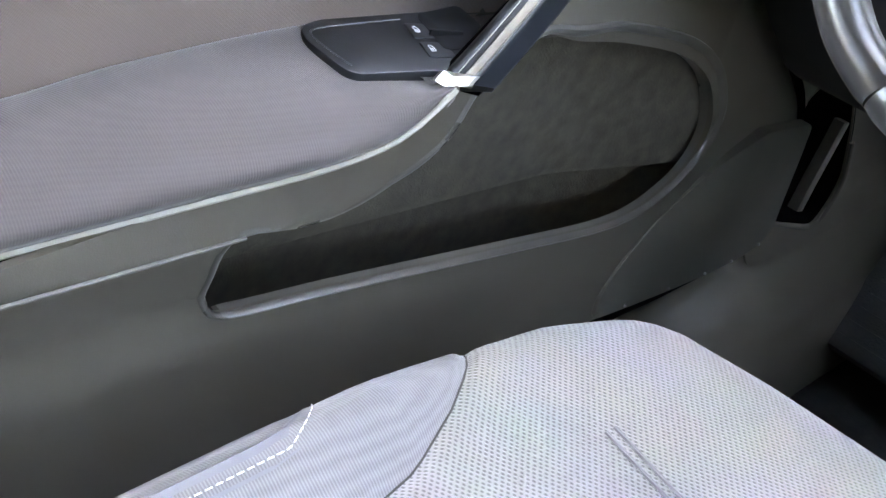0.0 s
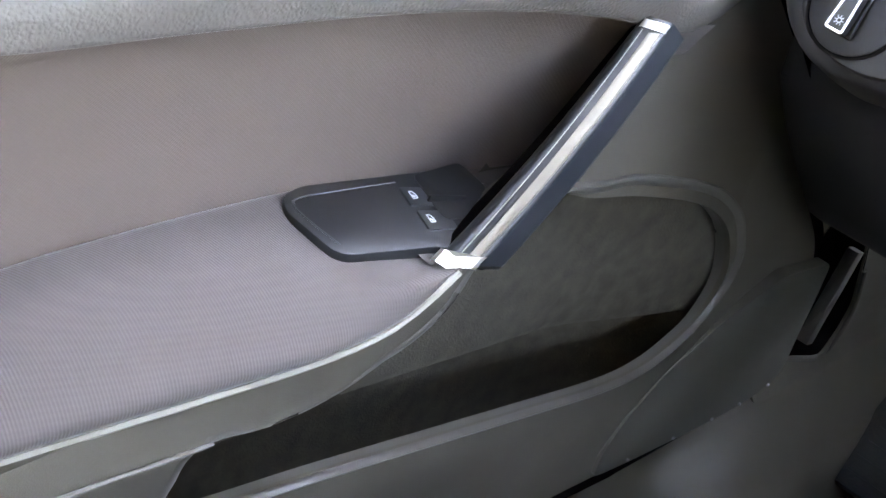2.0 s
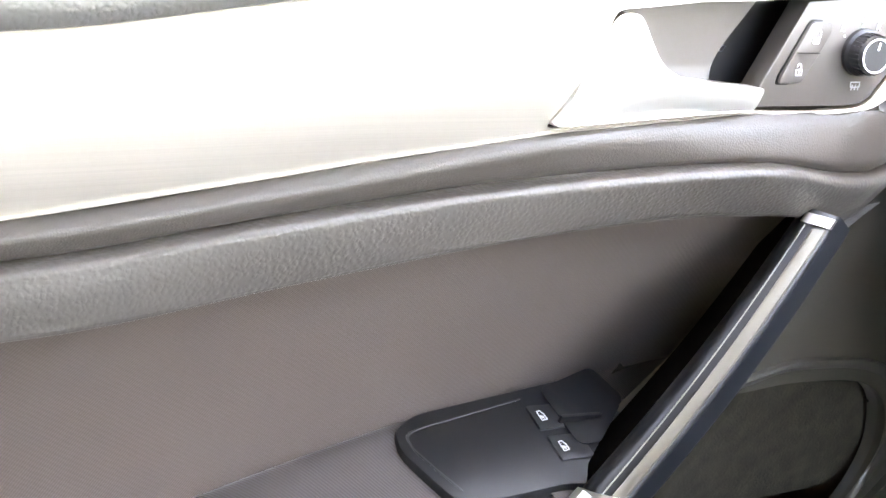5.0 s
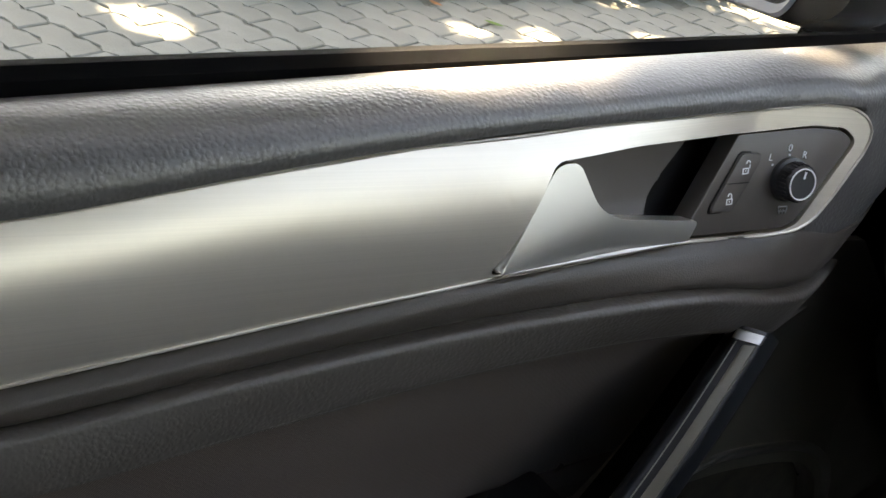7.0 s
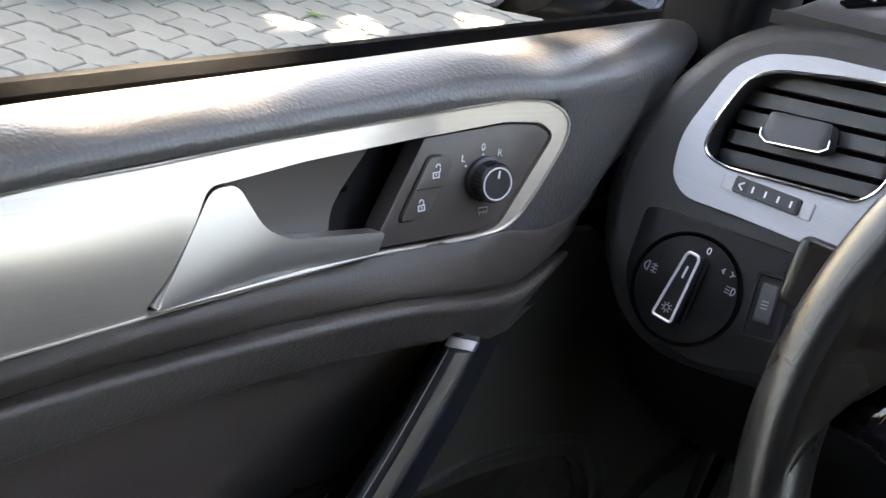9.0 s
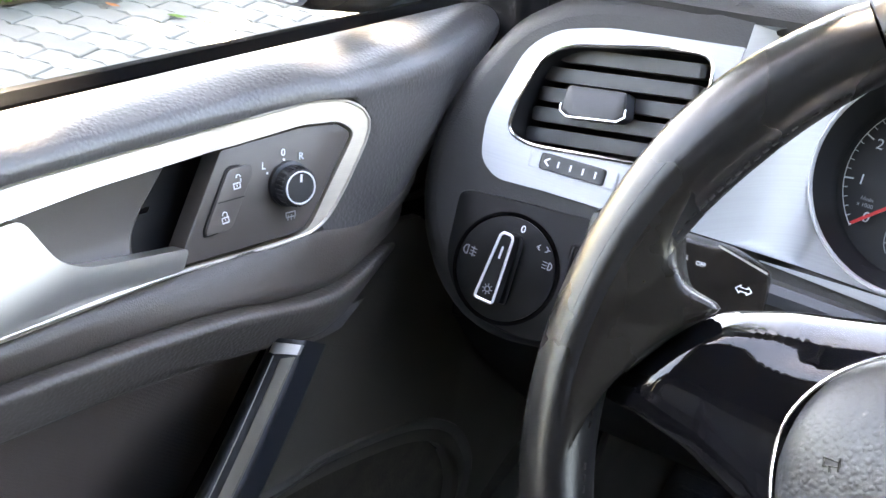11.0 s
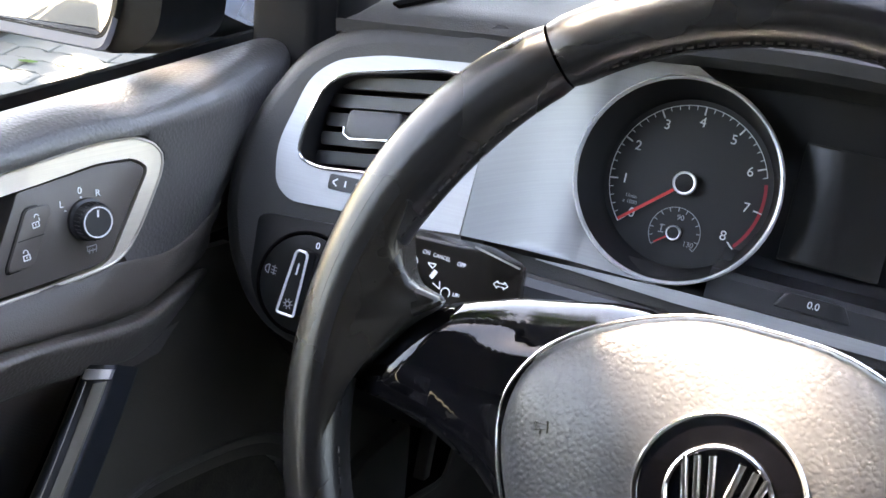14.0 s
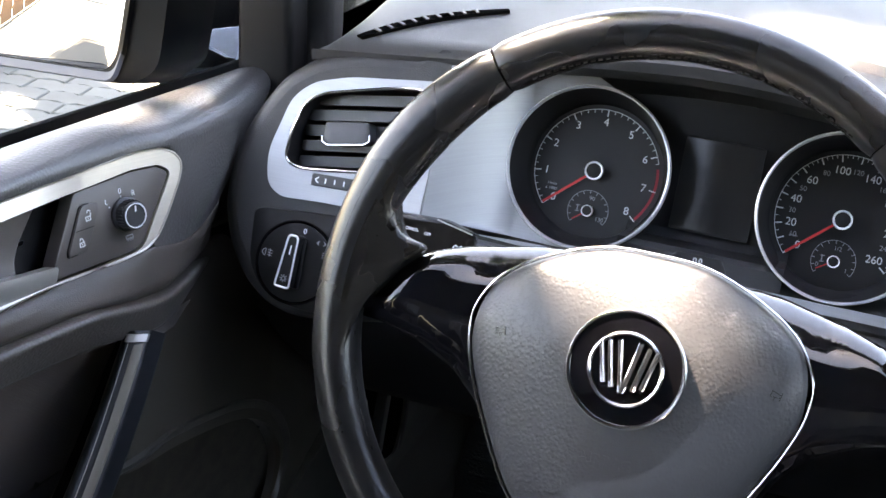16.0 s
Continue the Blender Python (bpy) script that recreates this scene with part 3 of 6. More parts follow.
    for y in ys(REAR, 0.605, 70):
        f, g = at3(LINE_F, y), at3(LINE_G, y)
        top = f.z + 0.003 - 0.009 * clamp01((y - 0.44) / 0.09)
        end = clamp01((y - 0.50) / 0.1)
        rows.append(smooth_curve([f + Vector((-0.004, 0, -0.004)), f + Vector((0.004, 0, 0.001)), Vector((f.x + (g.x - f.x) * 0.35, y, top + 0.001 - 0.003 * end)),
                                  Vector((f.x + (g.x - f.x) * 0.72, y, top - 0.004 - 0.008 * end)), Vector((g.x - 0.002 + 0.002 * end, y, top + (g.z - top) * 0.33)),
                                  Vector((g.x + 0.012 * (1 - end), y, top + (g.z - top) * 0.72)), g + Vector((0.001, 0, 0.001))], 5))
    part("armrest", sheet(rows), M_ARMCLOTH, door, "padded armrest in brown corded cloth")
    rows = []
    for y in ys(0.595, 0.80, 16):
        f = at3(LINE_F, y)
        inner = -0.372 - 0.10 * clamp01((y - 0.60) / 0.14)
        rows.append([f + Vector((-0.006, 0, -0.006)), Vector((f.x + 0.01, y, f.z - 0.008)), Vector(((f.x + inner) / 2, y, f.z - 0.0125)), Vector((max(inner, f.x + 0.012), y, f.z - 0.017)), Vector((max(inner, f.x + 0.012) - 0.002, y, f.z - 0.024))])
    part("armrest_nose", sheet(rows), M_ARMCLOTH, door)
    line = [at3(LINE_G, y) for y in ys(REAR, 0.60, 80)]
    part("silver_line", sweep(line, oval(0.0032, 0.0042, 8), up=(1, 0, 0)), M_SILVER, door, "thin silver trim line under the armrest")
    line = [Vector((shell_x(y, 0.42) + 0.001, y, 0.420 + 0.030 * (y - 0.459))) for y in ys(REAR, 0.459, 40)]
    part("seam_line", sweep(line, oval(0.0014, 0.0018, 6), up=(1, 0, 0)), M_STRIPE, door, "thin pale seam line")
    # lower shell with the pocket's opening
    opening = [tuple(p)[:2] for p in smooth_curve([(0.4567, 0.420, 0), (0.55, 0.403, 0), (0.623, 0.411, 0), (0.672, 0.440, 0), (0.700, 0.490, 0), (0.745, 0.522, 0), (0.80, 0.511, 0), (0.865, 0.501, 0), (0.953, 0.478, 0), (1.006, 0.450, 0), (1.039, 0.414, 0),
                                       (1.053, 0.380, 0), (1.040, 0.349, 0), (1.004, 0.321, 0), (0.965, 0.304, 0), (0.91, 0.299, 0), (0.80, 0.307, 0), (0.712, 0.314, 0), (0.585, 0.324, 0), (0.485, 0.330, 0), (0.463, 0.340, 0), (0.4545, 0.372, 0)], 5, closed=True)]
    outer = [(y, LINE_G(y)[1]) for y in ys(REAR, 0.595, 24)] + [(0.655, 0.512), (0.712, 0.556), (0.785, 0.630), (0.845, 0.695), (0.93, 0.68), (1.02, 0.605), (1.09, 0.52), (1.144, 0.459), (1.20, 0.412), (1.246, 0.366), (1.284, 0.298), (1.302, 0.234), (1.316, 0.188), (1.306, 0.168), (1.282, 0.151), (1.217, 0.1425), (1.11, 0.1405), (1.02, 0.143), (0.85, 0.13), (0.3, 0.06), (REAR, 0.04)]
    part("lower_panel", holed(outer, [opening], 0.007, DOOR, shell_x), M_LOWER, door, "dark brown-grey moulded lower door panel", sharp=50)
    n = len(opening)
    rows = [[] for _ in range(8)]
    for i, (y, z) in enumerate(opening):
        a, b = Vector(opening[i - 1]), Vector(opening[(i + 1) % n])
        t = (b - a).normalized()
        out = Vector((t.y, -t.x)) * -1.0
        over = clamp01((y - 0.74) / 0.10) * clamp01((z - 0.335) / 0.06)
        w = 0.0055 + 0.0140 * over
        up = clamp01((y - 0.45) / 0.03) * (0 if (z > 0.38 and y < 0.70) else 1)
        x = shell_x(y, z)
        roll = ((-0.04, -0.010), (-0.02, -0.005), (0.04, 0.0005), (0.22, 0.0040), (0.5, 0.0058), (0.85, 0.0045), (1.05, 0.001), (1.25, -0.003))
        bevel = ((-0.06, -0.016), (-0.02, -0.009), (0.0, -0.0065), (0.25, -0.0035), (0.55, 0.0005), (0.85, 0.0035), (0.97, 0.0032), (1.08, -0.003))
        for row, (f, h), (f2, h2) in zip(rows, roll, bevel):
            q = Vector((y, z)) + out * w * (f + (f2 - f) * over)
            row.append((x + (h + (h2 - h) * over) * max(up, 0.15), q.x, q.y))
    part("pocket_rim", sheet(rows, closed=True), M_RIMPLASTIC, door, "rolled plastic rim of the door pocket")
    rows = []
    for y in ys(0.40, 1.12, 24):
        k = clamp01((1.09 - y) / 0.20)
        o = 0.0095 + 0.030 * k * clamp01((y - 0.42) / 0.08)
        row = [(0.0, 0.46 + 0.085 * clamp01((y - 0.66) / 0.07)), (0.006 * k, 0.43), (0.010 * k, 0.345), (0.016 * k, 0.333), (0.074 * min(1, 0.3 + k), 0.318), (0.076 * min(1, 0.3 + k), 0.165), (0.03, 0.150), (0.02, 0.17)]
        rows.append([(shell_x(y, max(z, 0.30)) - o - w, y, z) for w, z in row])
    part("pocket_lining", sheet(rows), M_FELT, door, "felt lining of the door pocket")
    edge = [(0.30, 0.058), (0.85, 0.128), (1.02, 0.141), (1.11, 0.1385), (1.217, 0.1405), (1.284, 0.149), (1.308, 0.167), (1.319, 0.188), (1.305, 0.235), (1.287, 0.299), (1.249, 0.368), (1.203, 0.414), (1.147, 0.461), (1.093, 0.522)]
    # seal whose black also holds the shade of the gap round the door
    part("door_gap_seal", sweep([Vector((shell_x(p.x, p.y) - 0.005, p.x, p.y)) for p in smooth_curve([(u, v, 0) for u, v in edge], 4)], oval(0.009, 0.009, 8), up=(1, 0, 0)), M_SHADE, door, "seal in shade black for the dark gap along the door's edge")
    # speaker cover low down in front, set in a shallow step, and its row of small studs
    speaker = rounded([(1.262, 0.350), (1.165, 0.3585), (1.112, 0.340), (1.062, 0.313), (1.018, 0.279), (0.988, 0.232), (0.976, 0.190), (0.982, 0.152), (1.05, 0.149), (1.13, 0.1475), (1.215, 0.149), (1.276, 0.157), (1.300, 0.172), (1.306, 0.19), (1.293, 0.236), (1.277, 0.298)], 0.012)
    lean = Matrix(((0.05, 0.10, 1, -0.4785), (1, 0, 0, 0), (0, 1, 0, 0), (0, 0, 0, 1)))
    cover = part("speaker_cover", slab(speaker, 0.014, lean @ Matrix.Translation((0, 0, 0)), 0.002), M_GRILLE, door, "finely perforated speaker cover")
    for y, z in ((1.288, 0.168), (1.238, 0.157), (1.186, 0.154), (1.115, 0.154), (1.035, 0.156)):
        part("stud", lathe([(0.0001, 0.003), (0.0016, 0.0025), (0.0022, 0)], lean @ Matrix.Translation((y, z, -0.0005)), 8), M_DIM, cover)
    # window, its seals and the door's outer edge
    rows = [[at3(LINE_SEAL, y, -0.009, -0.02), at3(LINE_SEAL, y, -0.0085, 0.000), at3(LINE_SEAL, y, -0.005, 0.0035), at3(LINE_SEAL, y, 0.001, 0.003), at3(LINE_SEAL, y, 0.0055, -0.002), at3(LINE_SEAL, y, 0.006, -0.02)] for y in ys(REAR, 1.03, 30)]
    part("window_seal", sheet(rows), M_RUBBER, door, "black rubber window seal")
    rows = [[at3(LINE_SEAL, y, -0.0185, -0.03), at3(LINE_SEAL, y, -0.017, -0.008), at3(LINE_SEAL, y, -0.015, -0.0055), at3(LINE_SEAL, y, -0.011, -0.0045), at3(LINE_SEAL, y, -0.009, -0.008)] for y in ys(REAR, 1.03, 30)]
    part("outer_seal", sheet(rows), M_RUBBER, door, "black outer window seal")
    rows = [[at3(LINE_SEAL, y, -0.030, -0.045), at3(LINE_SEAL, y, -0.036, -0.026), at3(LINE_SEAL, y, -0.050, -0.030), at3(LINE_SEAL, y, -0.075, -0.06), at3(LINE_SEAL, y, -0.14, -0.5)] for y in ys(REAR, 1.06, 20)]
    part("outer_skin", sheet(rows), M_BODY, door, "silver painted outer door edge")
    rows = [[at3(LINE_SEAL, y, -0.0215 + 0.26 * h - 0.22 * h * h, -0.04 + 0.52 * h) for h in (0, 0.25, 0.5, 0.75, 1.0)] for y in ys(REAR, 1.02, 16)]
    glass = part("window_pane", sheet(rows, thick=0.004), M_GLASS, door, "clear side window pane")
    glass.visible_shadow = False
    return door


def padlock(m, closed):
    """A small printed padlock."""
    body = [bar((-0.0022, -0.0028), (0.0022, -0.0028), 0.0006, m), bar((-0.0022, 0.0), (0.0022, 0.0), 0.0006, m), bar((-0.0022, -0.003), (-0.0022, 0.0002), 0.0006, m), bar((0.0022, -0.003), (0.0022, 0.0002), 0.0006, m), bar((0, -0.0018), (0, -0.0008), 0.0006, m)]
    s = 0.0 if closed else 0.0016
    body.append(ring_marks(0.0015, 0.0005, m @ Matrix.Translation((s, 0.0016 + (0 if closed else 0.0012), 0)), -95, 95, 8))
    body.append(bar((s + 0.0015, 0.0), (s + 0.0015, 0.002), 0.0005, m))
    return merged(*body)


def trim_slab(outline, depth, w, bevel):
    """A plate that follows the turned front end of the insert."""
    bm = slab(turned(outline), depth, Matrix.Translation((0, 0, w)), bevel)
    for v in bm.verts:
        v.co.z += 0.22 * max(0.0, v.co.x - 0.735)
    bm.transform(TRIM)
    return bm


def trim_pose(u, v, w):
    (u, v), = turned([(u, v)])
    slope = 0.22 if u > 0.735 else 0.0
    t3 = TRIM.to_3x3()
    return axes(TRIM @ Vector((u, v, w + 0.22 * max(0.0, u - 0.735))), t3 @ Vector((1, 0, slope)), t3 @ Vector((0, 1, 0)))


def build_insert(door):
    outer = INSERT_TOP + [(0.8435, 0.781), (0.8495, 0.772), (0.8435, 0.762), (0.820, 0.740), (0.803, 0.7275)] + INSERT_LOW
    outer = turned(dense(thinned(rounded(outer, 0.012, 3), 0.003), 0.009))
    hole = rounded([(0.550, 0.7300), (0.584, 0.783), (0.642, 0.7855), (0.724, 0.7855), (0.792, 0.783), (0.823, 0.778), (0.835, 0.769), (0.787, 0.7265), (0.774, 0.7245), (0.685, 0.7305)], 0.006)
    hole = turned(dense(hole, 0.009))
    trim = part("aluminium_insert", holed(outer, [hole], 0.012, TRIM @ Matrix.Translation((0, 0, 0.002)), trim_bend), M_ALU, door, "brushed aluminium trim insert")
    edge = [TRIM @ Vector((u, v, 0.0022 + trim_bend(u, v))) for u, v in outer]
    part("insert_edge", sweep(edge, oval(0.0009, 0.0009, 6), closed=True, up=(1, 0, 0)), M_ALU, trim)
    cup = []
    for f, w in ((1.0, 0.0), (0.995, -0.008), (0.97, -0.016), (0.9, -0.023), (0.5, -0.025), (0.05, -0.025)):
        cup.append([TRIM @ Vector((0.69 + (u - 0.69) * f, 0.757 + (v - 0.757) * f, w)) for u, v in hole])
    # the cup's black stands for deep shade beyond the brown wall
    part("handle_cup", sheet(cup, closed=True), M_BLACK, door, "dark recess behind the release handle")
    bowl = smooth_curve([(0.7040, 0.7835, 0), (0.6950, 0.7745, 0), (0.6840, 0.7640, 0), (0.6755, 0.7535, 0), (0.6705, 0.7430, 0), (0.6695, 0.7330, 0)], 4)
    rows = []
    for p in bowl:
        rows.append([TRIM @ Vector((p.x - d, p.y, w - 0.30 * max(0.0, 0.752 - p.y) * -1.0)) for d, w in ((0.0, -0.024), (0.0008, -0.0135), (0.004, -0.0110), (0.02, -0.0105), (0.05, -0.0100), (0.10, -0.0095), (0.125, -0.012))])
    part("cup_wall", sheet(rows), M_PLATE, door, "brown-grey hollow behind the handle")
    # release handle: a flat triangle running out into a finger bar
    tip, bend, end = (0.5528, 0.7318), (0.620, 0.7520), (0.690, 0.7425)
    grip = rounded([tip, (0.588, 0.7808), (0.602, 0.7808), (0.6148, 0.7575), (0.630, 0.7500), end, (0.6855, 0.7315)], [0.002, 0.006, 0.005, 0.010, 0.010, 0.003, 0.003])
    crease = lambda u: float(np.interp(u, (tip[0], bend[0], end[0]), (tip[1], bend[1] - 0.004, end[1] - 0.003)))
    lift = lambda u, v: 0.010 - 0.10 * eased(v - crease(u), 0.012) - 0.28 * eased(crease(u) - v, 0.012)
    part("release_handle", holed(grip, [], 0.010, TRIM, lift, 0.005), M_SATIN, door, "satin silver door release handle", sharp=50)
    # mirror and lock controls
    plate = rounded([(0.7265, 0.784), (0.792, 0.7815), (0.822, 0.7765), (0.833, 0.769), (0.7865, 0.7275), (0.774, 0.7258), (0.6875, 0.7318)], [0.002, 0.008, 0.006, 0.005, 0.006, 0.006, 0.002])
    pl = part("control_plate", trim_slab(plate, 0.012, 0.0008, 0.0008), M_PLATE, door, "dark brown-grey mirror control plate")
    lock = rounded([(0.728, 0.776), (0.7475, 0.775), (0.748, 0.770), (0.724, 0.7385), (0.7035, 0.7395), (0.7045, 0.744)], 0.004)
    lock = [(0.7262 + (u - 0.7262) * 0.85, 0.758 + (v - 0.757) * 0.85) for u, v in lock]
    well = part("lock_surround", slab([(0.7262 + (u - 0.7262) * 1.06, 0.757 + (v - 0.757) * 1.06) for u, v in lock], 0.002, TRIM @ Matrix.Translation((0, 0, 0.0022)), 0.0004), M_BLACK, pl)
    button = part("lock_button", slab(lock, 0.003, TRIM @ Matrix.Translation((0, 0, 0.0036)), 0.001), M_PLATE, pl, "rocker button with padlock marks")
    part("button_joint", bar((0.7175, 0.7585), (0.7355, 0.7577), 0.0005, TRIM @ Matrix.Translation((0, 0, 0.0036))), M_BLACK, pl)
    up = TRIM @ Matrix.Translation((0.7315, 0.7658, 0.0037))
    part("lock_mark", padlock(up, False), M_MARK, pl)
    part("lock_mark", padlock(TRIM @ Matrix.Translation((0.7205, 0.7498, 0.0037)), True), M_MARK, pl)
    axis = trim_pose(0.7745, 0.7545, 0.001)
    knob = part("mirror_knob", lathe([(0.0128, 0), (0.0128, 0.003), (0.0112, 0.004), (0.0104, 0.0118), (0.0096, 0.013), (0.0001, 0.013)], axis, 40), M_SWITCH, pl, "round mirror adjuster knob")
    part("knob_ring", lathe([(0.0093, 0.0126), (0.0093, 0.0136), (0.0086, 0.0136), (0.0085, 0.0130)], axis, 40), M_MARK, knob, "white ring on the knob")
    ribs = [bar((0.0100 * math.cos(a), 0.0100 * math.sin(a)), (0.0113 * math.cos(a), 0.0113 * math.sin(a)), 0.0007, axis @ Matrix.Translation((0, 0, 0.0045)), 0.007) for a in [i * math.pi / 14 for i in range(28)]]
    part("knob_ribs", merged(*ribs), M_SWITCH, knob)
    part("knob_mark", bar((0.0005, 0.003), (0.0012, 0.0072), 0.0012, axis @ Matrix.Translation((0, 0, 0.0130))), M_MARK, knob)
    flat = trim_pose(0.7725, 0.754, 0.0012)
    for text, u, v in (("L", -0.0130, 0.0135), ("0", 0.0, 0.0185), ("R", 0.0112, 0.0142)):
        part("lettering", lettering(text, 0.0058, flat @ Matrix.Translation((u, v, 0)) @ pose(0, 0, 0, 0, 0, -8)), M_MARK, pl)
    for u, v in ((-0.0112, 0.0092), (0.0, 0.0146)):
        part("mark_dot", lathe([(0.0001, 0.0004), (0.0007, 0.0004), (0.0007, 0)], flat @ Matrix.Translation((u, v, 0)), 8), M_MARK, pl)
    heat = [bar((0.001 - 0.003, -0.0158), (0.001 + 0.003, -0.0158), 0.0006, flat), bar((-0.002, -0.0185), (0.004, -0.0185), 0.0006, flat), bar((-0.002, -0.0185), (-0.002, -0.0155), 0.0006, flat), bar((0.004, -0.0185), (0.004, -0.0155), 0.0006, flat)]
    heat += [bar((u, -0.0202), (u + 0.0006, -0.0172), 0.0005, flat) for u in (-0.0012, 0.001, 0.0032)]
    part("mirror_heat_mark", merged(*heat), M_DIM, pl)


def build_pull(door):
    a, b = Vector((-0.376, 0.597, 0.525)), Vector((-0.384, 0.746, 0.673))
    line = [a.lerp(b, t) + Vector((0.004 * math.sin(math.pi * t), 0, 0)) for t in ys(0, 1, 14)]
    face = Vector((0.47, -0.61, 0.65))
    d = (b - a).normalized()
    side = d.cross(face).normalized()
    face = side.cross(d)

    def run(t0, t1, profile, n=14):
        """The profile carried up the handle; its ends are cut aslant, level with the door."""
        rows = []
        for t in ys(t0, t1, n):
            base = a.lerp(b, t) + Vector((0.004 * math.sin(math.pi * clamp01(t)), 0, 0))
            cut = 1.25 * (1 - t) + 0.6 * t
            rows.append([base + side * (q[0] if q[0] > -0.005 else -0.005 + (q[0] + 0.005) * (1 - 0.55 * clamp01(t))) + face * q[1] + d * max(0.0, q[0]) * cut for q in profile])
        bm = sheet(rows, closed=True)
        bm.verts.ensure_lookup_table()
        k = len(profile)
        bm.faces.new([bm.verts[i] for i in range(k)])
        bm.faces.new([bm.verts[n * k + i] for i in range(k)])
        return bm
    body = [(-0.011, -0.030), (-0.0135, -0.014), (-0.0125, -0.007), (-0.0095, -0.0025), (-0.005, -0.0003), (0.008, 0.0), (0.0100, -0.0012), (0.0110, -0.003), (0.0205, -0.024), (0.0215, -0.027), (0.0205, -0.036)]
    pull = part("pull_handle", run(0, 1, body), M_PULL, door, "slanted black pull handle with silver stripe", sharp=50)
    # base behind the pull; the deep shade there is put into its colour
    part("pull_shade_base", run(0.04, 1.0, [(-0.010, -0.016), (-0.019, -0.032), (-0.024, -0.060), (0.012, -0.060), (0.017, -0.030), (0.010, -0.016)]), M_SHADE, pull, "shade-black base filling the space behind the pull handle")
    part("silver_stripe", run(0.04, 0.95, [(0.0005, -0.002), (0.0005, 0.0006), (0.0015, 0.0012), (0.0065, 0.0012), (0.0076, 0.0004), (0.0076, -0.002)]), M_PULLSTRIPE, pull, "silver stripe")
    part("bright_line", run(0.04, 0.95, [(-0.0042, -0.002), (-0.0042, 0.0006), (-0.0035, 0.0006), (-0.0035, -0.002)]), M_SILVER, pull)
    cap = [(-0.016, -0.008), (-0.013, -0.001), (-0.005, 0.0018), (0.0080, 0.0022), (0.0100, 0.0), (0.0100, -0.008)]
    part("chrome_cap", run(-0.008, 0.038, cap, 2), M_SATIN, pull, "chrome end cap")
    part("chrome_cap", run(0.955, 0.985, [(-0.0105, -0.006), (-0.0085, -0.0005), (-0.004, 0.0014), (0.0080, 0.0018), (0.0095, 0.0), (0.0095, -0.006)], 2), M_SATIN, pull, "chrome end cap")
    # window switches
    flat = axes((-0.44, 0.60, 0.5324), (1, 0, -0.16), (0, 1, 0))
    L = lambda x, y: (x + 0.44, y - 0.60)
    outline = rounded([L(-0.461, 0.5305), L(-0.4745, 0.538), L(-0.4785, 0.556), L(-0.461, 0.684), L(-0.43, 0.684), L(-0.382, 0.668), L(-0.385, 0.634), L(-0.4000, 0.607), L(-0.4155, 0.5365)], [0.012, 0.009, 0.012, 0.01, 0.008, 0.006, 0.006, 0.006, 0.012], 6)
    base = part("switch_panel", slab(outline, 0.012, flat @ Matrix.Translation((0, 0, 0.0)), 0.0018), M_PANEL, door, "black window switch panel")
    groove = smooth_curve([(*L(-0.4235, 0.5435), 0.0008), (*L(-0.445, 0.5395), 0.0008), (*L(-0.4625, 0.5385), 0.0008), (*L(-0.4685, 0.547), 0.0008), (*L(-0.4665, 0.575), 0.0008), (*L(-0.4615, 0.625), 0.0008)], 5)
    part("panel_groove", sweep([flat @ (p + Vector((0, 0, -0.0006))) for p in groove], oval(0.0009, 0.0006, 6)), M_SWITCH, base)
    scoop = rounded([L(-0.463, 0.690), L(-0.434, 0.69), L(-0.414, 0.648), L(-0.418, 0.632), L(-0.462, 0.642)], 0.006)
    # flat black plate for the finger hollow; its shade is only colour
    part("scoop_shade", slab(scoop, 0.001, flat @ Matrix.Translation((0, 0, 0.0016)), 0.0003), M_BLACK, base)
    for x, y in ((-0.4435, 0.632), (-0.4205, 0.627)):
        key = axes((x, y, 0.5302 - 0.16 * (x + 0.44)), (1, -0.28, -0.16), (0.28, 1, -0.08))
        sw = part("window_switch", block((0.019, 0.024, 0.007), key, 0.002), M_SWITCH, base, "window switch with car window mark")
        k2 = key @ Matrix.Translation((0, -0.006, 0.0037)) @ Matrix.Diagonal((0.78, 0.78, 1, 1))
        icon = [bar((-0.0045, -0.002), (0.0045, -0.002), 0.0007, k2), bar((-0.0045, -0.002), (-0.0048, 0.001), 0.0007, k2), bar((-0.0048, 0.001), (-0.001, 0.0030), 0.0007, k2), bar((-0.001, 0.0030), (0.0038, 0.0030), 0.0007, k2), bar((0.0045, -0.002), (0.0038, 0.0030), 0.0007, k2), bar((0.0005, -0.0015), (0.002, 0.0015), 0.0022, k2)]
        part("window_mark", merged(*icon), M_MARK, sw)
    part("switch_rib", block((0.0025, 0.03, 0.006), axes((-0.433, 0.648, 0.5334), (1, -0.28, -0.13), (0.28, 1, -0.1)), 0.001), M_BLACK, base)


car_door = build_door()
build_insert(car_door)
build_pull(car_door)


# ---- dashboard ----
TILT = radians(22)
S22, C22 = math.sin(TILT), math.cos(TILT)
FACE = lambda z: 0.880 + 0.43 * (z - 0.735)            # depth of the dash face at a height
FACE_M = Matrix(((1, 0, 0, 0), (0, 0.43, -0.92, 0.880 - 0.43 * 0.735), (0, 1, 0.39, 0), (0, 0, 0, 1)))


def dash_top_z(x, y):
    brow = 0.868 + 0.10 * (x + 0.3) if x < -0.16 else 0.884 + 0.020 * math.exp(-((x / 0.16) ** 2))
    back = 0.905 + 0.02 * clamp01((x + 0.4) / 0.4)
    u = clamp01((y - 0.935) / 0.5)
    return brow + (back - brow) * (1 - (1 - u) ** 2.2)


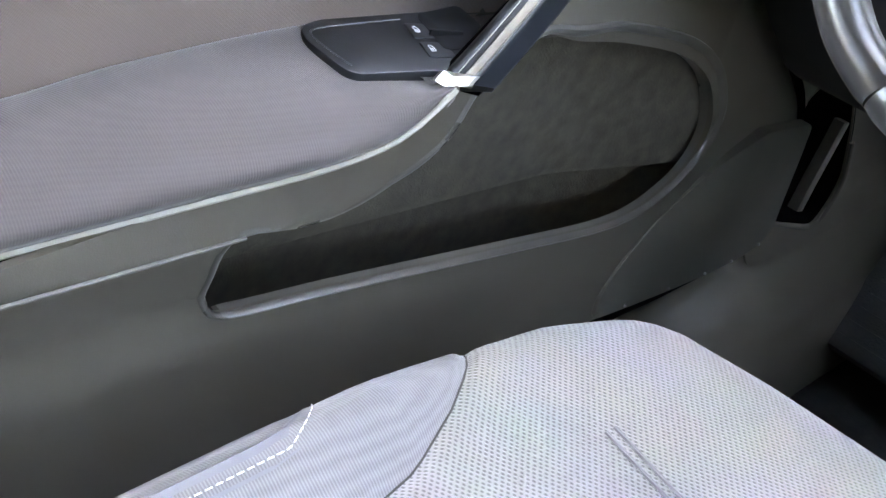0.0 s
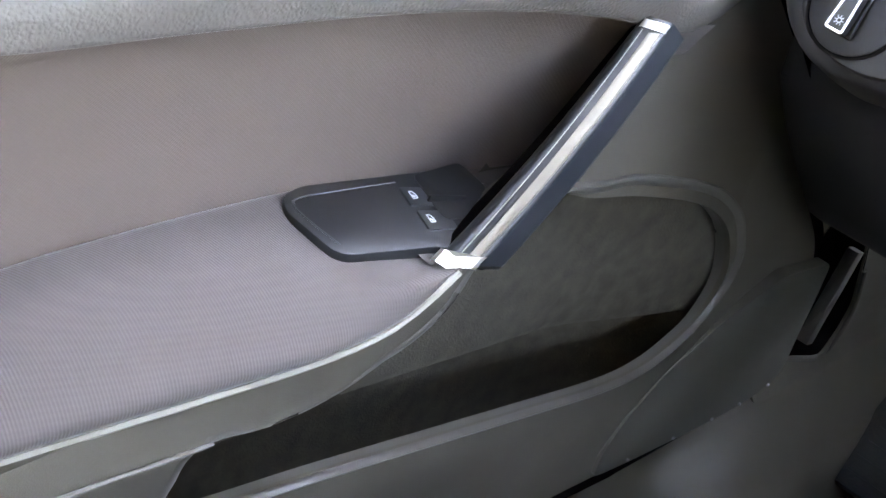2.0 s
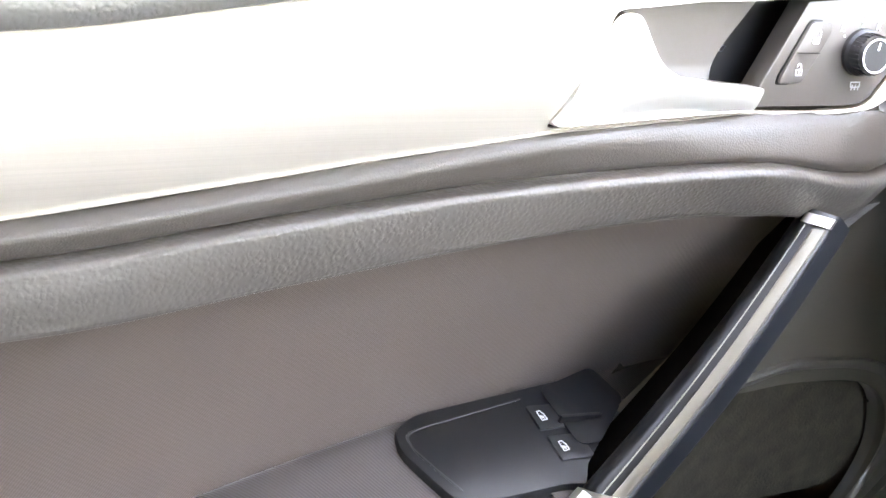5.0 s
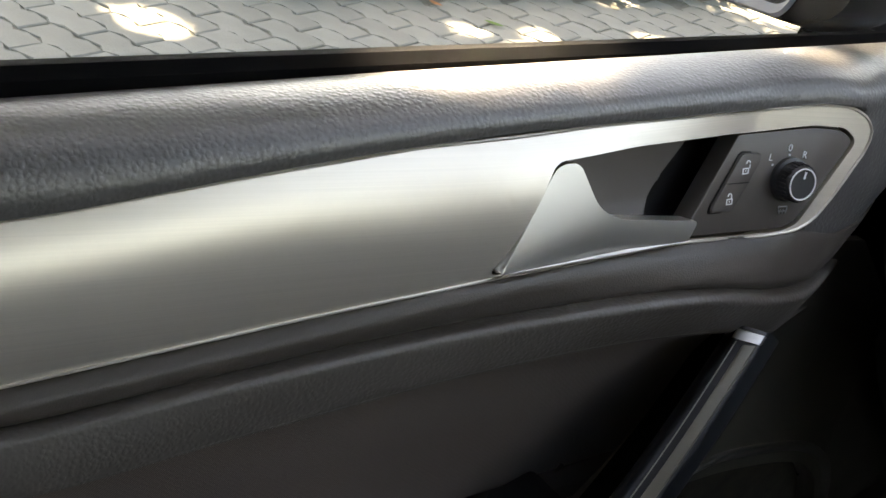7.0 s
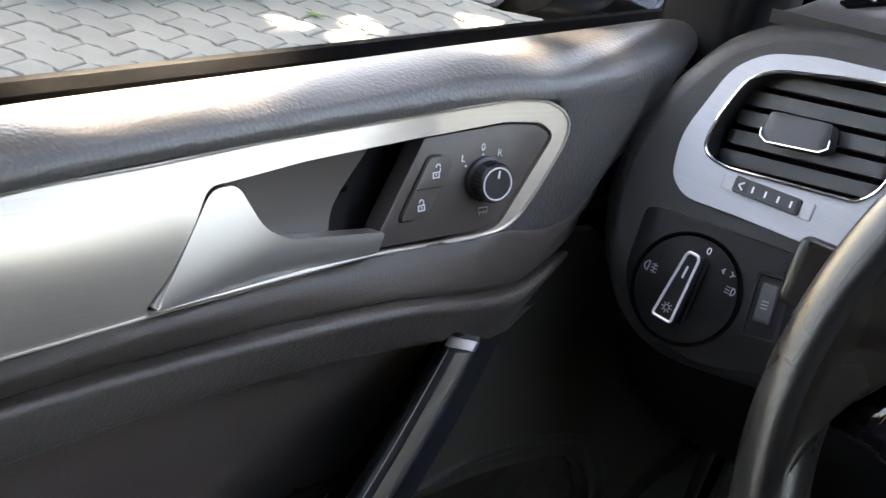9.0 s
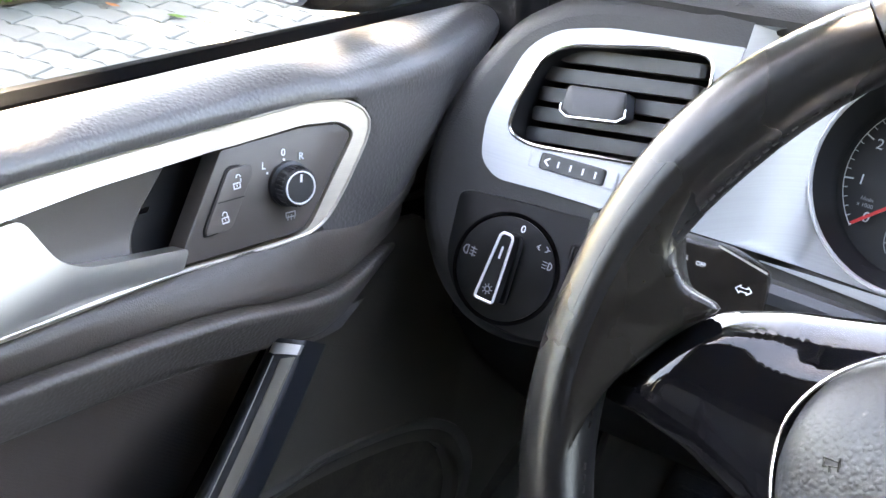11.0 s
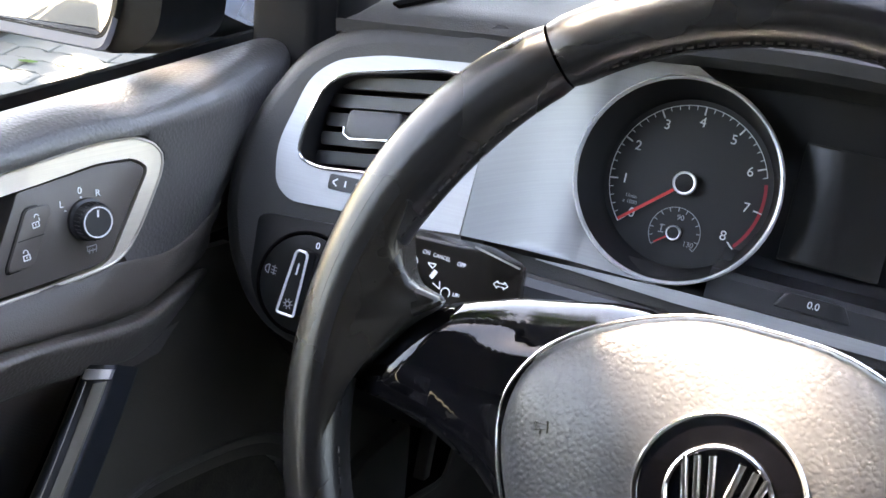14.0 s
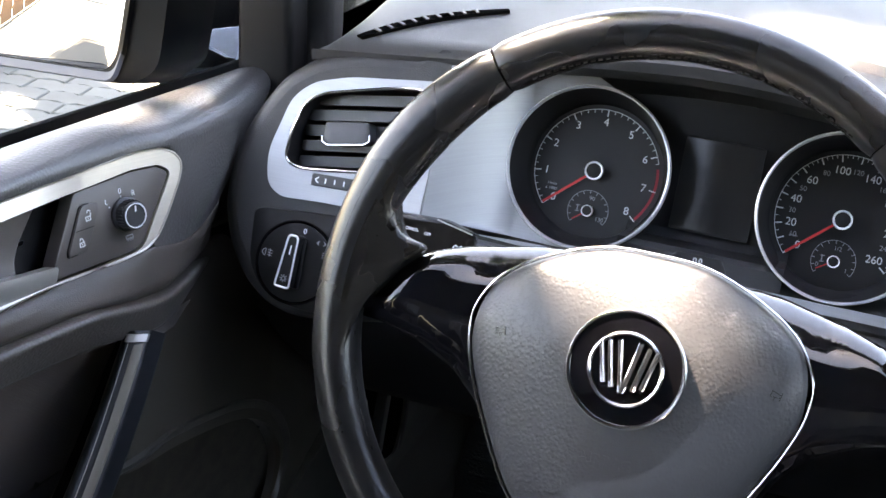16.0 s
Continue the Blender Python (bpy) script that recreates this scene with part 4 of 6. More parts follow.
def build_dash():
    dash = thing("dashboard", (0, 1.2, 0.5), "dark grey soft-touch dashboard with brushed aluminium fascia", "dashboard")
    face = rounded([(-0.357, 0.839), (-0.376, 0.808), (-0.386, 0.780), (-0.389, 0.757), (-0.387, 0.733), (-0.376, 0.705), (-0.356, 0.680), (-0.334, 0.6655), (-0.307, 0.660), (-0.264, 0.666), (-0.216, 0.674), (-0.214, 0.75), (-0.2135, 0.80), (-0.2135, 0.878), (-0.297, 0.868), (-0.33, 0.858)], 0.012)
    opening = rounded([(-0.341, 0.766), (-0.345, 0.787), (-0.332, 0.824), (-0.315, 0.836), (-0.222, 0.850), (-0.219, 0.762), (-0.249, 0.757), (-0.31, 0.757)], 0.008)
    face = dense(thinned(face, 0.003), 0.006)
    def drawn(inset):
        """The outline drawn in, but for its straight side against the fascia."""
        return [(x + (a - x) * k, z + (b - z) * k) for (x, z), (a, b) in zip(face, inward(face, inset)) for k in (clamp01((-0.225 - x) / 0.02),)]
    ring = lambda inset, w: [FACE_M @ Vector((x, z, w)) for x, z in drawn(inset)]
    part("end_face", holed(drawn(0.015), [opening], 0.004, FACE_M), M_DASH, dash, "dark soft plastic end of the dashboard")
    turn = [(0.015 * (1 - math.sin(a)), -0.020 * (1 - math.cos(a))) for a in [math.pi / 2 * i / 6 for i in range(7)]]
    part("end_roll", sheet([ring(i, w) for i, w in turn] + [ring(0, -0.06), ring(0.004, -0.16)], closed=True), M_DASH, dash)
    # top pad
    rows = []
    for i in range(49):
        x = -0.336 + (0.026 * i / 4 if i < 4 else 0.026 + 1.41 * (i - 4) / 44)
        lip = dash_top_z(x, 0.935)
        left = clamp01((x + 0.336) / 0.026)
        row = [(x, 0.952, lip - 0.024), (x, 0.938, lip - 0.014), (x, 0.936, lip - 0.005)]
        row += [(x, y, dash_top_z(x, y) - (0.015 + 0.06 * clamp01((y - 0.95) / 0.05)) * (1 - left) ** 2) for y in (0.943, 0.96, 0.98, 1.0, 1.05, 1.1, 1.2, 1.3, 1.45, 1.62)]
        rows.append(row)
    part("top_pad", sheet(rows), M_DASH, dash, "grained dashboard top")
    # defroster slot beside the windscreen: a strip coloured as the shade inside the slot
    a, b = Vector((-0.300, 0.950)), Vector((-0.200, 1.035))
    line = [a.lerp(b, t) + Vector((-0.010 * math.sin(math.pi * t) * 0.6, 0.008 * math.sin(math.pi * t))) for t in ys(0, 1, 12)]
    path = [Vector((p.x, p.y, dash_top_z(p.x, p.y) + 0.0015)) for p in line]
    vent = part("defroster_vent", sweep(path, [(-0.007, -0.004), (-0.007, 0.001), (0.007, 0.001), (0.007, -0.004)], scale=[0.35 + 0.65 * math.sin(math.pi * (0.12 + 0.80 * i / 12)) for i in range(13)]), M_SHADE, dash, "narrow slotted defroster vent")
    for i in range(9):
        p, q = path[1 + i], path[2 + i]
        part("rib", sweep([p.lerp(q, 0.40) + Vector((0, 0, 0.001)), p.lerp(q, 0.62) + Vector((0, 0, 0.001))], [(-0.0048, -0.001), (-0.0048, 0.0008), (0.0048, 0.0008), (0.0048, -0.001)]), M_DASH, vent)
    # lower parts under the fascia and beside the column
    rows = []
    for x in ys(-0.370, 1.05, 30):
        rows.append(smooth_curve([(x, 0.985, 0.70), (x, 0.94, 0.665), (x, 0.928, 0.630), (x, 0.945, 0.600), (x, 0.983, 0.562), (x, 1.05, 0.503), (x, 1.144, 0.436), (x, 1.34, 0.41)], 3))
    part("knee_panel", sheet(rows), M_BLACK, dash, "dark knee panel under the dashboard")
    part("knee_end", sheet([[(-0.372 - 0.004 * k, y, low + (0.70 - low) * k) for k in (0, 0.5, 1.0)] for y in ys(0.932, 1.40, 24) for low in (float(np.interp(y, (0.932, 0.983, 1.05, 1.144, 1.34), (0.616, 0.562, 0.503, 0.436, 0.41))),)], thick=0.006), M_BLACK, dash)
    rows = []
    for x in ys(-0.2128, 1.05, 40):
        rows.append([(x, 0.965, 0.7345), (x, 0.9325, 0.7345), (x, 0.9285, 0.7325), (x, 0.924, 0.7235), (x, 0.927, 0.7195), (x, 0.921, 0.7165), (x, 0.912, 0.706), (x, 0.90, 0.68), (x, 0.905, 0.65), (x, 1.05, 0.64)])
    part("lower_fascia", sheet(rows), M_DASH, dash, "dark grey lower dashboard ledge")
    # side of the gap to the door, coloured as the shade in it
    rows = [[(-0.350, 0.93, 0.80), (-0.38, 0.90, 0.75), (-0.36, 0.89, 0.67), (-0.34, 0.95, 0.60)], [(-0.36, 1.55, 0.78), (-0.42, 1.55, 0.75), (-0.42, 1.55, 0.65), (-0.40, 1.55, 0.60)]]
    part("gap_shade", sheet(rows), M_SHADE, dash)
    # unseen sheet added to stop daylight falling through the gap, also in shade black
    part("gap_light_stop", sheet([[(x, y, 0.735) for x in (-0.30, -0.40, -0.50)] for y in ys(0.97, 1.70, 6)], thick=0.01), M_SHADE, dash)
    return dash


def build_vent():
    vent = thing("air_vent", (-0.28, 0.91, 0.80), "side air vent with black slats in an aluminium frame", "air vent")
    up = lambda w: FACE_M @ Matrix.Translation((0, 0, w))
    outer = rounded([(-0.347, 0.755), (-0.3525, 0.778), (-0.341, 0.822), (-0.325, 0.836), (-0.294, 0.8445), (-0.214, 0.8535), (-0.2145, 0.754), (-0.249, 0.7505), (-0.302, 0.7490), (-0.334, 0.7470)], [0.01, 0.02, 0.02, 0.014, 0.01, 0.001, 0.001, 0.003, 0.003, 0.012])
    inner = rounded([(-0.336, 0.774), (-0.336, 0.793), (-0.3285, 0.820), (-0.315, 0.829), (-0.256, 0.8425), (-0.228, 0.845), (-0.224, 0.82), (-0.232, 0.789), (-0.240, 0.7805), (-0.319, 0.7705)], [0.008, 0.02, 0.014, 0.014, 0.01, 0.01, 0.02, 0.01, 0.008, 0.012])
    part("frame", holed(outer, [inner], 0.006, up(0.003)), M_ALUX, vent, "brushed aluminium vent frame")
    part("chrome_edge", sweep([up(0.0035) @ Vector((u, v, 0)) for u, v in inner], oval(0.0013, 0.0016, 8), closed=True, up=(0, -1, 0.4)), M_CHROME, vent, "chrome edge round the vent")
    duct = []
    for f, w in ((1.0, 0.003), (0.99, -0.02), (0.95, -0.05), (0.1, -0.052)):
        duct.append([up(w) @ Vector((-0.282 + (u + 0.282) * f, 0.808 + (v - 0.808) * f, 0)) for u, v in inner])
    part("duct", sheet(duct, closed=True), M_BLACK, vent)
    for i in range(6):
        z = 0.778 + i * 0.0118
        tilt = axes(FACE_M @ Vector((-0.281, z + 0.0055, -0.012)), (1, 0, 0.16), (0, 0.35, 1))
        left, right = -0.052 + (0.006 if i > 3 else 0), 0.048
        shape = [(left, -0.0045), (right, -0.0045), (right, 0.0045), (left, 0.0045)]
        part("slat", slab(rounded(shape, 0.003), 0.011, tilt, 0.0022), M_SWITCH, vent)
    tab = axes(FACE_M @ Vector((-0.289, 0.8035, 0.003)), (1, 0, 0.16), (0, 0.42, 1))
    slider = part("slider_tab", slab(rounded([(-0.021, -0.0075), (-0.016, -0.0105), (0.016, -0.0095), (0.021, -0.0065), (0.0195, 0.0085), (-0.0185, 0.0085)], 0.003), 0.014, tab, 0.0015), M_SWITCH, vent, "vent slider tab")
    trim = [tab @ Vector((u, v, 0.0005)) for u, v in ((-0.0208, -0.003), (-0.0205, -0.0075), (-0.016, -0.0105), (0.016, -0.0095), (0.0205, -0.0065), (0.0205, -0.002))]
    part("tab_chrome", sweep(trim, oval(0.0007, 0.0007, 6), up=(0, -1, 0.4)), M_CHROME, slider)
    w = axes(FACE_M @ Vector((-0.288, 0.7655, 0.004)), (1, 0, 0.045), (0, 0.43, 1))
    part("wheel_slot", slab(rounded([(-0.0285, -0.0052), (0.0285, -0.0052), (0.0285, 0.0052), (-0.0285, 0.0052)], 0.0015), 0.004, w, 0.0005), M_ALUX, vent)
    wheel = part("thumb_wheel", slab(rounded([(-0.021, -0.005), (0.021, -0.005), (0.021, 0.005), (-0.021, 0.005)], 0.002), 0.006, w @ Matrix.Translation((0, 0, 0.0022)), 0.001), M_SWITCH, vent, "black thumb wheel with white ticks")
    k = w @ Matrix.Translation((0, 0, 0.0023))
    part("arrow_mark", merged(bar((-0.0175, 0), (-0.0145, 0.0024), 0.001, k), bar((-0.0175, 0), (-0.0145, -0.0024), 0.001, k)), M_MARK, wheel)
    for u in (-0.0085, -0.0005, 0.0075, 0.0155):
        part("tick_mark", bar((u, -0.002), (u, 0.002), 0.0011, k), M_MARK, wheel)


def build_lights():
    m = FACE_M
    sw = thing("light_switch", (-0.31, 0.865, 0.70), "black rotary headlight switch with a chrome-edged grip", "light switch")
    outline = rounded([(-0.353, 0.734), (-0.345, 0.737), (-0.215, 0.747), (-0.215, 0.69), (-0.25, 0.676), (-0.283, 0.667), (-0.312, 0.669), (-0.333, 0.676), (-0.349, 0.695)], [0.006, 0.004, 0.003, 0.01, 0.01, 0.012, 0.012, 0.012, 0.012])
    up = lambda w: m @ Matrix.Translation((0, 0, w))
    part("switch_plate", slab(outline, 0.01, up(0.004), 0.002), M_DEEP, sw)
    c = axes(m @ Vector((-0.3080, 0.7015, 0.0045)), (1, 0, 0), (0, 0.40, 1))
    # raised ring coloured as the shade in a groove round the disc
    part("groove", lathe([(0.0345, 0), (0.0345, 0.0008), (0.0325, 0.0008), (0.032, 0)], c), M_SHADE, sw)
    part("rotary_disc", lathe([(0.0318, 0), (0.0318, 0.0012), (0.030, 0.002), (0.0001, 0.002)], c), M_DEEP, sw)
    g = c @ pose(0, 0, 0, 0, 0, -3) @ Matrix.Translation((0, 0.0005, 0.002))
    grip = rounded([(-0.0062, -0.0205), (0.0062, -0.0205), (0.0042, 0.0195), (0.0026, 0.0215), (-0.0026, 0.0215), (-0.0042, 0.0195)], 0.002)
    part("grip_body", slab([(u * 1.5, v * 1.02) for u, v in grip], 0.003, g @ Matrix.Translation((0, 0, 0.004)), 0.002), M_DEEP, sw)
    hoop = [g @ Vector((u, v, 0.0150)) for u, v in grip]
    grp = part("grip", slab(grip, 0.014, g @ Matrix.Translation((0, 0, 0.0145)), 0.001), M_DEEP, sw, "rotary grip")
    part("grip_chrome", sweep(hoop, oval(0.0009, 0.0011, 8), closed=True, up=(0, -1, 0.4)), M_RING, sw, "chrome hoop round the grip")
    k = g @ Matrix.Translation((0, 0, 0.0148))
    part("pointer_mark", bar((0, 0.006), (0, 0.0135), 0.0012, k), M_MARK, grp)
    rays = [bar((0.0022 * math.cos(a), -0.0135 + 0.0022 * math.sin(a)), (0.0034 * math.cos(a), -0.0135 + 0.0034 * math.sin(a)), 0.0005, k) for a in [i * math.pi / 4 for i in range(8)]]
    part("lamp_mark", merged(ring_marks(0.0016, 0.0006, k @ Matrix.Translation((0, -0.0135, 0)), 0, 360, 16), *rays), M_DIM, sw)
    k = c @ Matrix.Translation((0, 0, 0.0021))
    part("lettering", lettering("0", 0.0062, k @ Matrix.Translation((0.004, 0.0262, 0))), M_MARK, sw)
    fog = [ring_marks(0.0028, 0.0006, k @ Matrix.Translation((-0.0262, 0.0035, 0)), 180, 360, 10), bar((-0.0262, 0.0006), (-0.0262, 0.0064), 0.0006, k)]
    fog += [bar((-0.0245, 0.0035 + d), (-0.0205, 0.0035 + d - 0.0004), 0.0005, k) for d in (-0.002, 0, 0.002)] + [bar((-0.0225, 0.0002), (-0.0225, 0.0066), 0.0005, k)]
    part("fog_mark", merged(*fog), M_DIM, sw)
    side = [bar((0.0175 + d, 0.0195), (0.0195 + d, 0.0195), 0.0006, k) for d in (-0.002, 0.005)] + [ring_marks(0.0015, 0.0006, k @ Matrix.Translation((0.0180, 0.0195, 0)), 180, 360, 8), ring_marks(0.0015, 0.0006, k @ Matrix.Translation((0.0215, 0.0195, 0)), 0, 180, 8)]
    part("side_light_mark", merged(*side), M_DIM, sw)
    low = [ring_marks(0.0022, 0.0007, k @ Matrix.Translation((0.0262, 0.0105, 0)), 0, 180, 10), bar((0.0262, 0.0083), (0.0262, 0.0127), 0.0007, k)] + [bar((0.0222, 0.0105 + d), (0.0252, 0.0105 + d), 0.0005, k) for d in (-0.0018, 0, 0.0018)]
    part("low_beam_mark", merged(*low), M_DIM, sw)
    # dimmer wheel beside it
    d = axes(m @ Vector((-0.2595, 0.7115, 0.0045)), (1, 0, 0.16), (-0.12, 0.40, 1))
    dim = thing("dimmer_wheel", (-0.26, 0.87, 0.71), "small ribbed dimmer thumb wheel in black plastic", "dimmer")
    part("surround", sweep([d @ Vector((u, v, 0.0005)) for u, v in rounded([(-0.010, -0.0185), (0.010, -0.0185), (0.010, 0.0185), (-0.010, 0.0185)], 0.003)], oval(0.0011, 0.0011, 6), closed=True, up=(0, -1, 0.4)), M_BLACK, dim)
    part("wheel", slab(rounded([(-0.0055, -0.012), (0.0055, -0.012), (0.0055, 0.012), (-0.0055, 0.012)], 0.002), 0.006, d @ Matrix.Translation((-0.001, 0.002, 0.003)), 0.002), M_SWITCH, dim)
    part("lamp_mark", merged(*[bar((-0.003, v), (0.001, v), 0.0006, d @ Matrix.Translation((0, 0, 0.0032))) for v in (-0.001, 0.001, 0.003)]), M_DIM, dim)


dashboard = build_dash()
build_vent()
build_lights()


# ---- instrument cluster ----
DIAL_R = 0.043          # radius on which the figures stand
DIAL_GAP = 0.1005       # from the middle to each dial


def dial_pose(x, off=0.0):
    return axes((x, 1.0 - C22 * off, 0.78 + S22 * off), (1, 0, 0), (0, S22, C22))


def build_dial(cluster, x, figures, step, zero, red, small):
    """One round instrument: funnel, bezel, face, scale, figures, pointer and the small gauge."""
    base = dial_pose(x)
    dial = part("dial_face", lathe([(0.0655, 0.0), (0.0001, 0.0)], base, 64), M_FACE, cluster, "black dial face")
    part("funnel", lathe([(0.056, 0.0005), (0.0585, 0.006), (0.0645, 0.046), (0.0655, 0.048)], base, 64), M_FACE, cluster)
    part("chrome_ring", lathe([(0.0638, 0.046), (0.0640, 0.050), (0.0648, 0.0514), (0.0658, 0.0508), (0.0664, 0.048), (0.0664, 0.04)], base, 72), M_RING, cluster, "chrome dial ring")
    k = base @ Matrix.Translation((0, 0, 0.0006))
    ang = lambda v: zero + v * step
    return dial, k, ang


def ticks(k, angles, r0, r1, width):
    return merged(*[bar((r0 * math.sin(radians(a)), r0 * math.cos(radians(a))), (r1 * math.sin(radians(a)), r1 * math.cos(radians(a))), width, k) for a in angles])


def pointer(dial, k, angle, length, hub, tall):
    a = radians(angle)
    d = Vector((math.sin(a), math.cos(a)))
    part("pointer", bar(d * hub * 0.6, d * length, 0.0020 if length > 0.03 else 0.0010, k @ Matrix.Translation((0, 0, tall * 0.55)), 0.0012), M_RED, dial, "red pointer")
    part("hub", lathe([(hub * 0.96, 0.0), (hub * 0.96, tall), (hub * 0.8, tall + 0.0005), (0.0001, tall + 0.0005)], k, 32), M_BLACK, dial)
    part("hub_ring", lathe([(hub, tall - 0.002), (hub, tall + 0.0006), (hub * 0.90, tall + 0.0014), (hub * 0.80, tall + 0.0012), (hub * 0.78, tall)], k, 32), M_RING, dial)


def small_gauge(dial, k, texts, needle):
    c = k @ Matrix.Translation((0, -0.0335, 0))
    part("small_scale", merged(ring_marks(0.0172, 0.0005, c, -128, 122, 40), ticks(c, [-128 + 250 * i / 12 for i in range(13)], 0.0145, 0.0172, 0.0006)), M_DIM, dial)
    for t, a, r in texts:
        part("lettering", lettering(t, 0.0050, c @ Matrix.Translation((r * math.sin(radians(a)), r * math.cos(radians(a)), 0))), M_DIM, dial)
    pointer(dial, c, needle, 0.0145, 0.0050, 0.005)
    part("gauge_symbol", merged(bar((-0.0092, -0.001), (-0.0092, 0.004), 0.0009, c), bar((-0.0108, 0.0032), (-0.0074, 0.0036), 0.0007, c), bar((-0.0108, -0.0016), (-0.0074, -0.0012), 0.0007, c)), M_DIM, dial)


def build_cluster():
    cl = thing("instrument_cluster", (0, 1.0, 0.72), "instrument cluster with two chrome-ringed dials and dark display", "instrument cluster")
    # rev counter
    dial, k, ang = build_dial(cl, -DIAL_GAP, 8, 32.8, -131.2, None, None)
    part("scale", merged(ticks(k, [ang(i) for i in range(9)], 0.0465, 0.0525, 0.0010), ticks(k, [ang(i / 5) for i in range(41) if i % 5 and i < 32], 0.0495, 0.0525, 0.0005), ring_marks(0.0522, 0.0005, k, ang(0), ang(6.2), 60)), M_MARK, dial)
    part("red_zone", ring_marks(0.0512, 0.0022, k, ang(6.35), ang(7.95), 32), M_DARKRED, dial, "solid dark red zone of the scale")
    for i in range(9):
        a = radians(ang(i))
        part("lettering", lettering(str(i), 0.0092, k @ Matrix.Translation((DIAL_R * 0.97 * math.sin(a), DIAL_R * 0.97 * math.cos(a), 0))), M_MARK, dial)
    part("lettering", lettering("1/min", 0.0036, k @ Matrix.Translation((-0.0345, -0.0165, 0))), M_DIM, dial)
    part("lettering", lettering("x 1000", 0.0036, k @ Matrix.Translation((-0.0345, -0.0205, 0))), M_DIM, dial)
    pointer(dial, k, ang(0), 0.0505, 0.0078, 0.0115)
    small_gauge(dial, k, (("90", 8, 0.0108), ("130", 118, 0.0120)), -128)
    # speedometer
    dial, k, ang = build_dial(cl, DIAL_GAP, 0, 1.0, -131.2, None, None)
    marks = [0, 10, 20, 30, 40, 50, 60, 80, 100, 120, 140, 160, 180, 200, 220, 240, 260]
    spread = lambda v: -131.2 + (v * 1.40 if v <= 60 else 84 + (v - 60) * 0.892)
    part("scale", merged(ticks(k, [spread(v) for v in marks], 0.0465, 0.0525, 0.0010), ticks(k, [spread(v) for v in range(0, 261, 5)], 0.0495, 0.0525, 0.0005), ring_marks(0.0522, 0.0005, k, -131.2, 131.2, 80)), M_MARK, dial)
    for v in marks:
        a, big = radians(spread(v)), v in (0, 20, 40, 60, 100, 140, 180, 220, 260)
        part("lettering", lettering(str(v), 0.0088 if big else 0.0058, k @ Matrix.Translation((0.0395 * math.sin(a), 0.0395 * math.cos(a), 0))), M_MARK if big else M_DIM, dial)
    part("lettering", lettering("km/h", 0.0034, k @ Matrix.Translation((-0.0345, -0.0190, 0))), M_DIM, dial)
    pointer(dial, k, -131.2, 0.0505, 0.0078, 0.0115)
    small_gauge(dial, k, (("1/2", 8, 0.0108), ("0", -110, 0.0128), ("1", 118, 0.0120)), -122)
    # face plates round the dials
    m = dial_pose(0, 0.046)
    hole = lambda x: [(x + 0.0662 * math.cos(2 * math.pi * i / 56), 0.0662 * math.sin(2 * math.pi * i / 56)) for i in range(56)]
    well = dial_pose(0, 0.0)
    part("backing", slab([(-0.19, -0.07), (0.19, -0.07), (0.19, 0.10), (-0.19, 0.10)], 0.01, well @ Matrix.Translation((0, 0, -0.002)), 0.001), M_FACE, cl)
    part("display", slab(rounded([(-0.032, -0.033), (0.032, -0.033), (0.032, 0.044), (-0.032, 0.044)], 0.002), 0.003, well @ Matrix.Translation((0, 0, 0.006)), 0.0005), M_SCREEN, cl, "switched-off dark display")
    # aluminium surround: a curved plate from the vent round the rings
    dip = lambda u, v: 0.061 * max(0.0, 1 - (u + 0.2125) / 0.062) ** 1.7 if u < -0.15 else 0.0
    left = [(-0.2110, -0.0655), (-0.19, -0.0662), (-0.15, -0.0668), (-0.112, -0.0672), (-0.096, -0.0674)]
    arc = [(-DIAL_GAP + 0.0655 * math.sin(radians(a)), 0.0655 * math.cos(radians(a))) for a in range(178, 376, 8)]
    plate = left + arc + [(-0.105, 0.0725), (-0.14, 0.0735), (-0.2110, 0.055)]
    part("aluminium_surround", holed(plate, [], 0.003, m, dip), M_ALUX, cl, "brushed aluminium plate beside the dials")
    strip = [Vector((x, -0.0670, 0)) for x in ys(-0.175, 0.34, 50)]
    part("silver_strip", sweep([m @ (p + Vector((0, -0.004, 0.005))) for p in strip], [(-0.004, -0.003), (-0.004, 0.001), (0.004, 0.001), (0.004, -0.003)], up=(0, -C22, S22), scale=[clamp01(0.1 + 0.9 * i / 9) for i in range(51)]), M_ALUX, cl, "aluminium strip under the dials")
    key = part("trip_button", slab(rounded([(-0.024, -0.0045), (0.024, -0.0045), (0.018, 0.0060), (-0.018, 0.0060)], 0.002), 0.02, dial_pose(0, 0.040) @ Matrix.Translation((0, -0.0562, 0.004)), 0.0015), M_FACE, cl, "trip reset key marked 0.0")
    part("lettering", lettering("0.0", 0.0062, dial_pose(0, 0.0444) @ Matrix.Translation((0, -0.0550, 0))), M_MARK, key)
    rows = [[dial_pose(0, o) @ Vector((x, v, 0)) for o, v in ((0.0, -0.034), (0.006, -0.042), (0.038, -0.0475), (0.0425, -0.052), (0.043, -0.068), (0.03, -0.075))] for x in ys(-0.066, 0.066, 8)]
    part("lower_ledge", sheet(rows), M_SWITCH, cl, "dark grey ledge under the display")
    # hood over the dials
    rows = []
    for i in range(41):
        x = -0.115 + 0.36 * i / 40
        v = 0.078 + 0.014 * math.sin(math.pi * clamp01((x + 0.115) / 0.26)) ** 0.6
        rows.append([dial_pose(0, o) @ Vector((x, v + dv, 0)) for o, dv in ((-0.002, -0.016), (0.02, -0.006), (0.045, 0.0), (0.060, 0.004), (0.066, 0.012), (0.055, 0.03))])
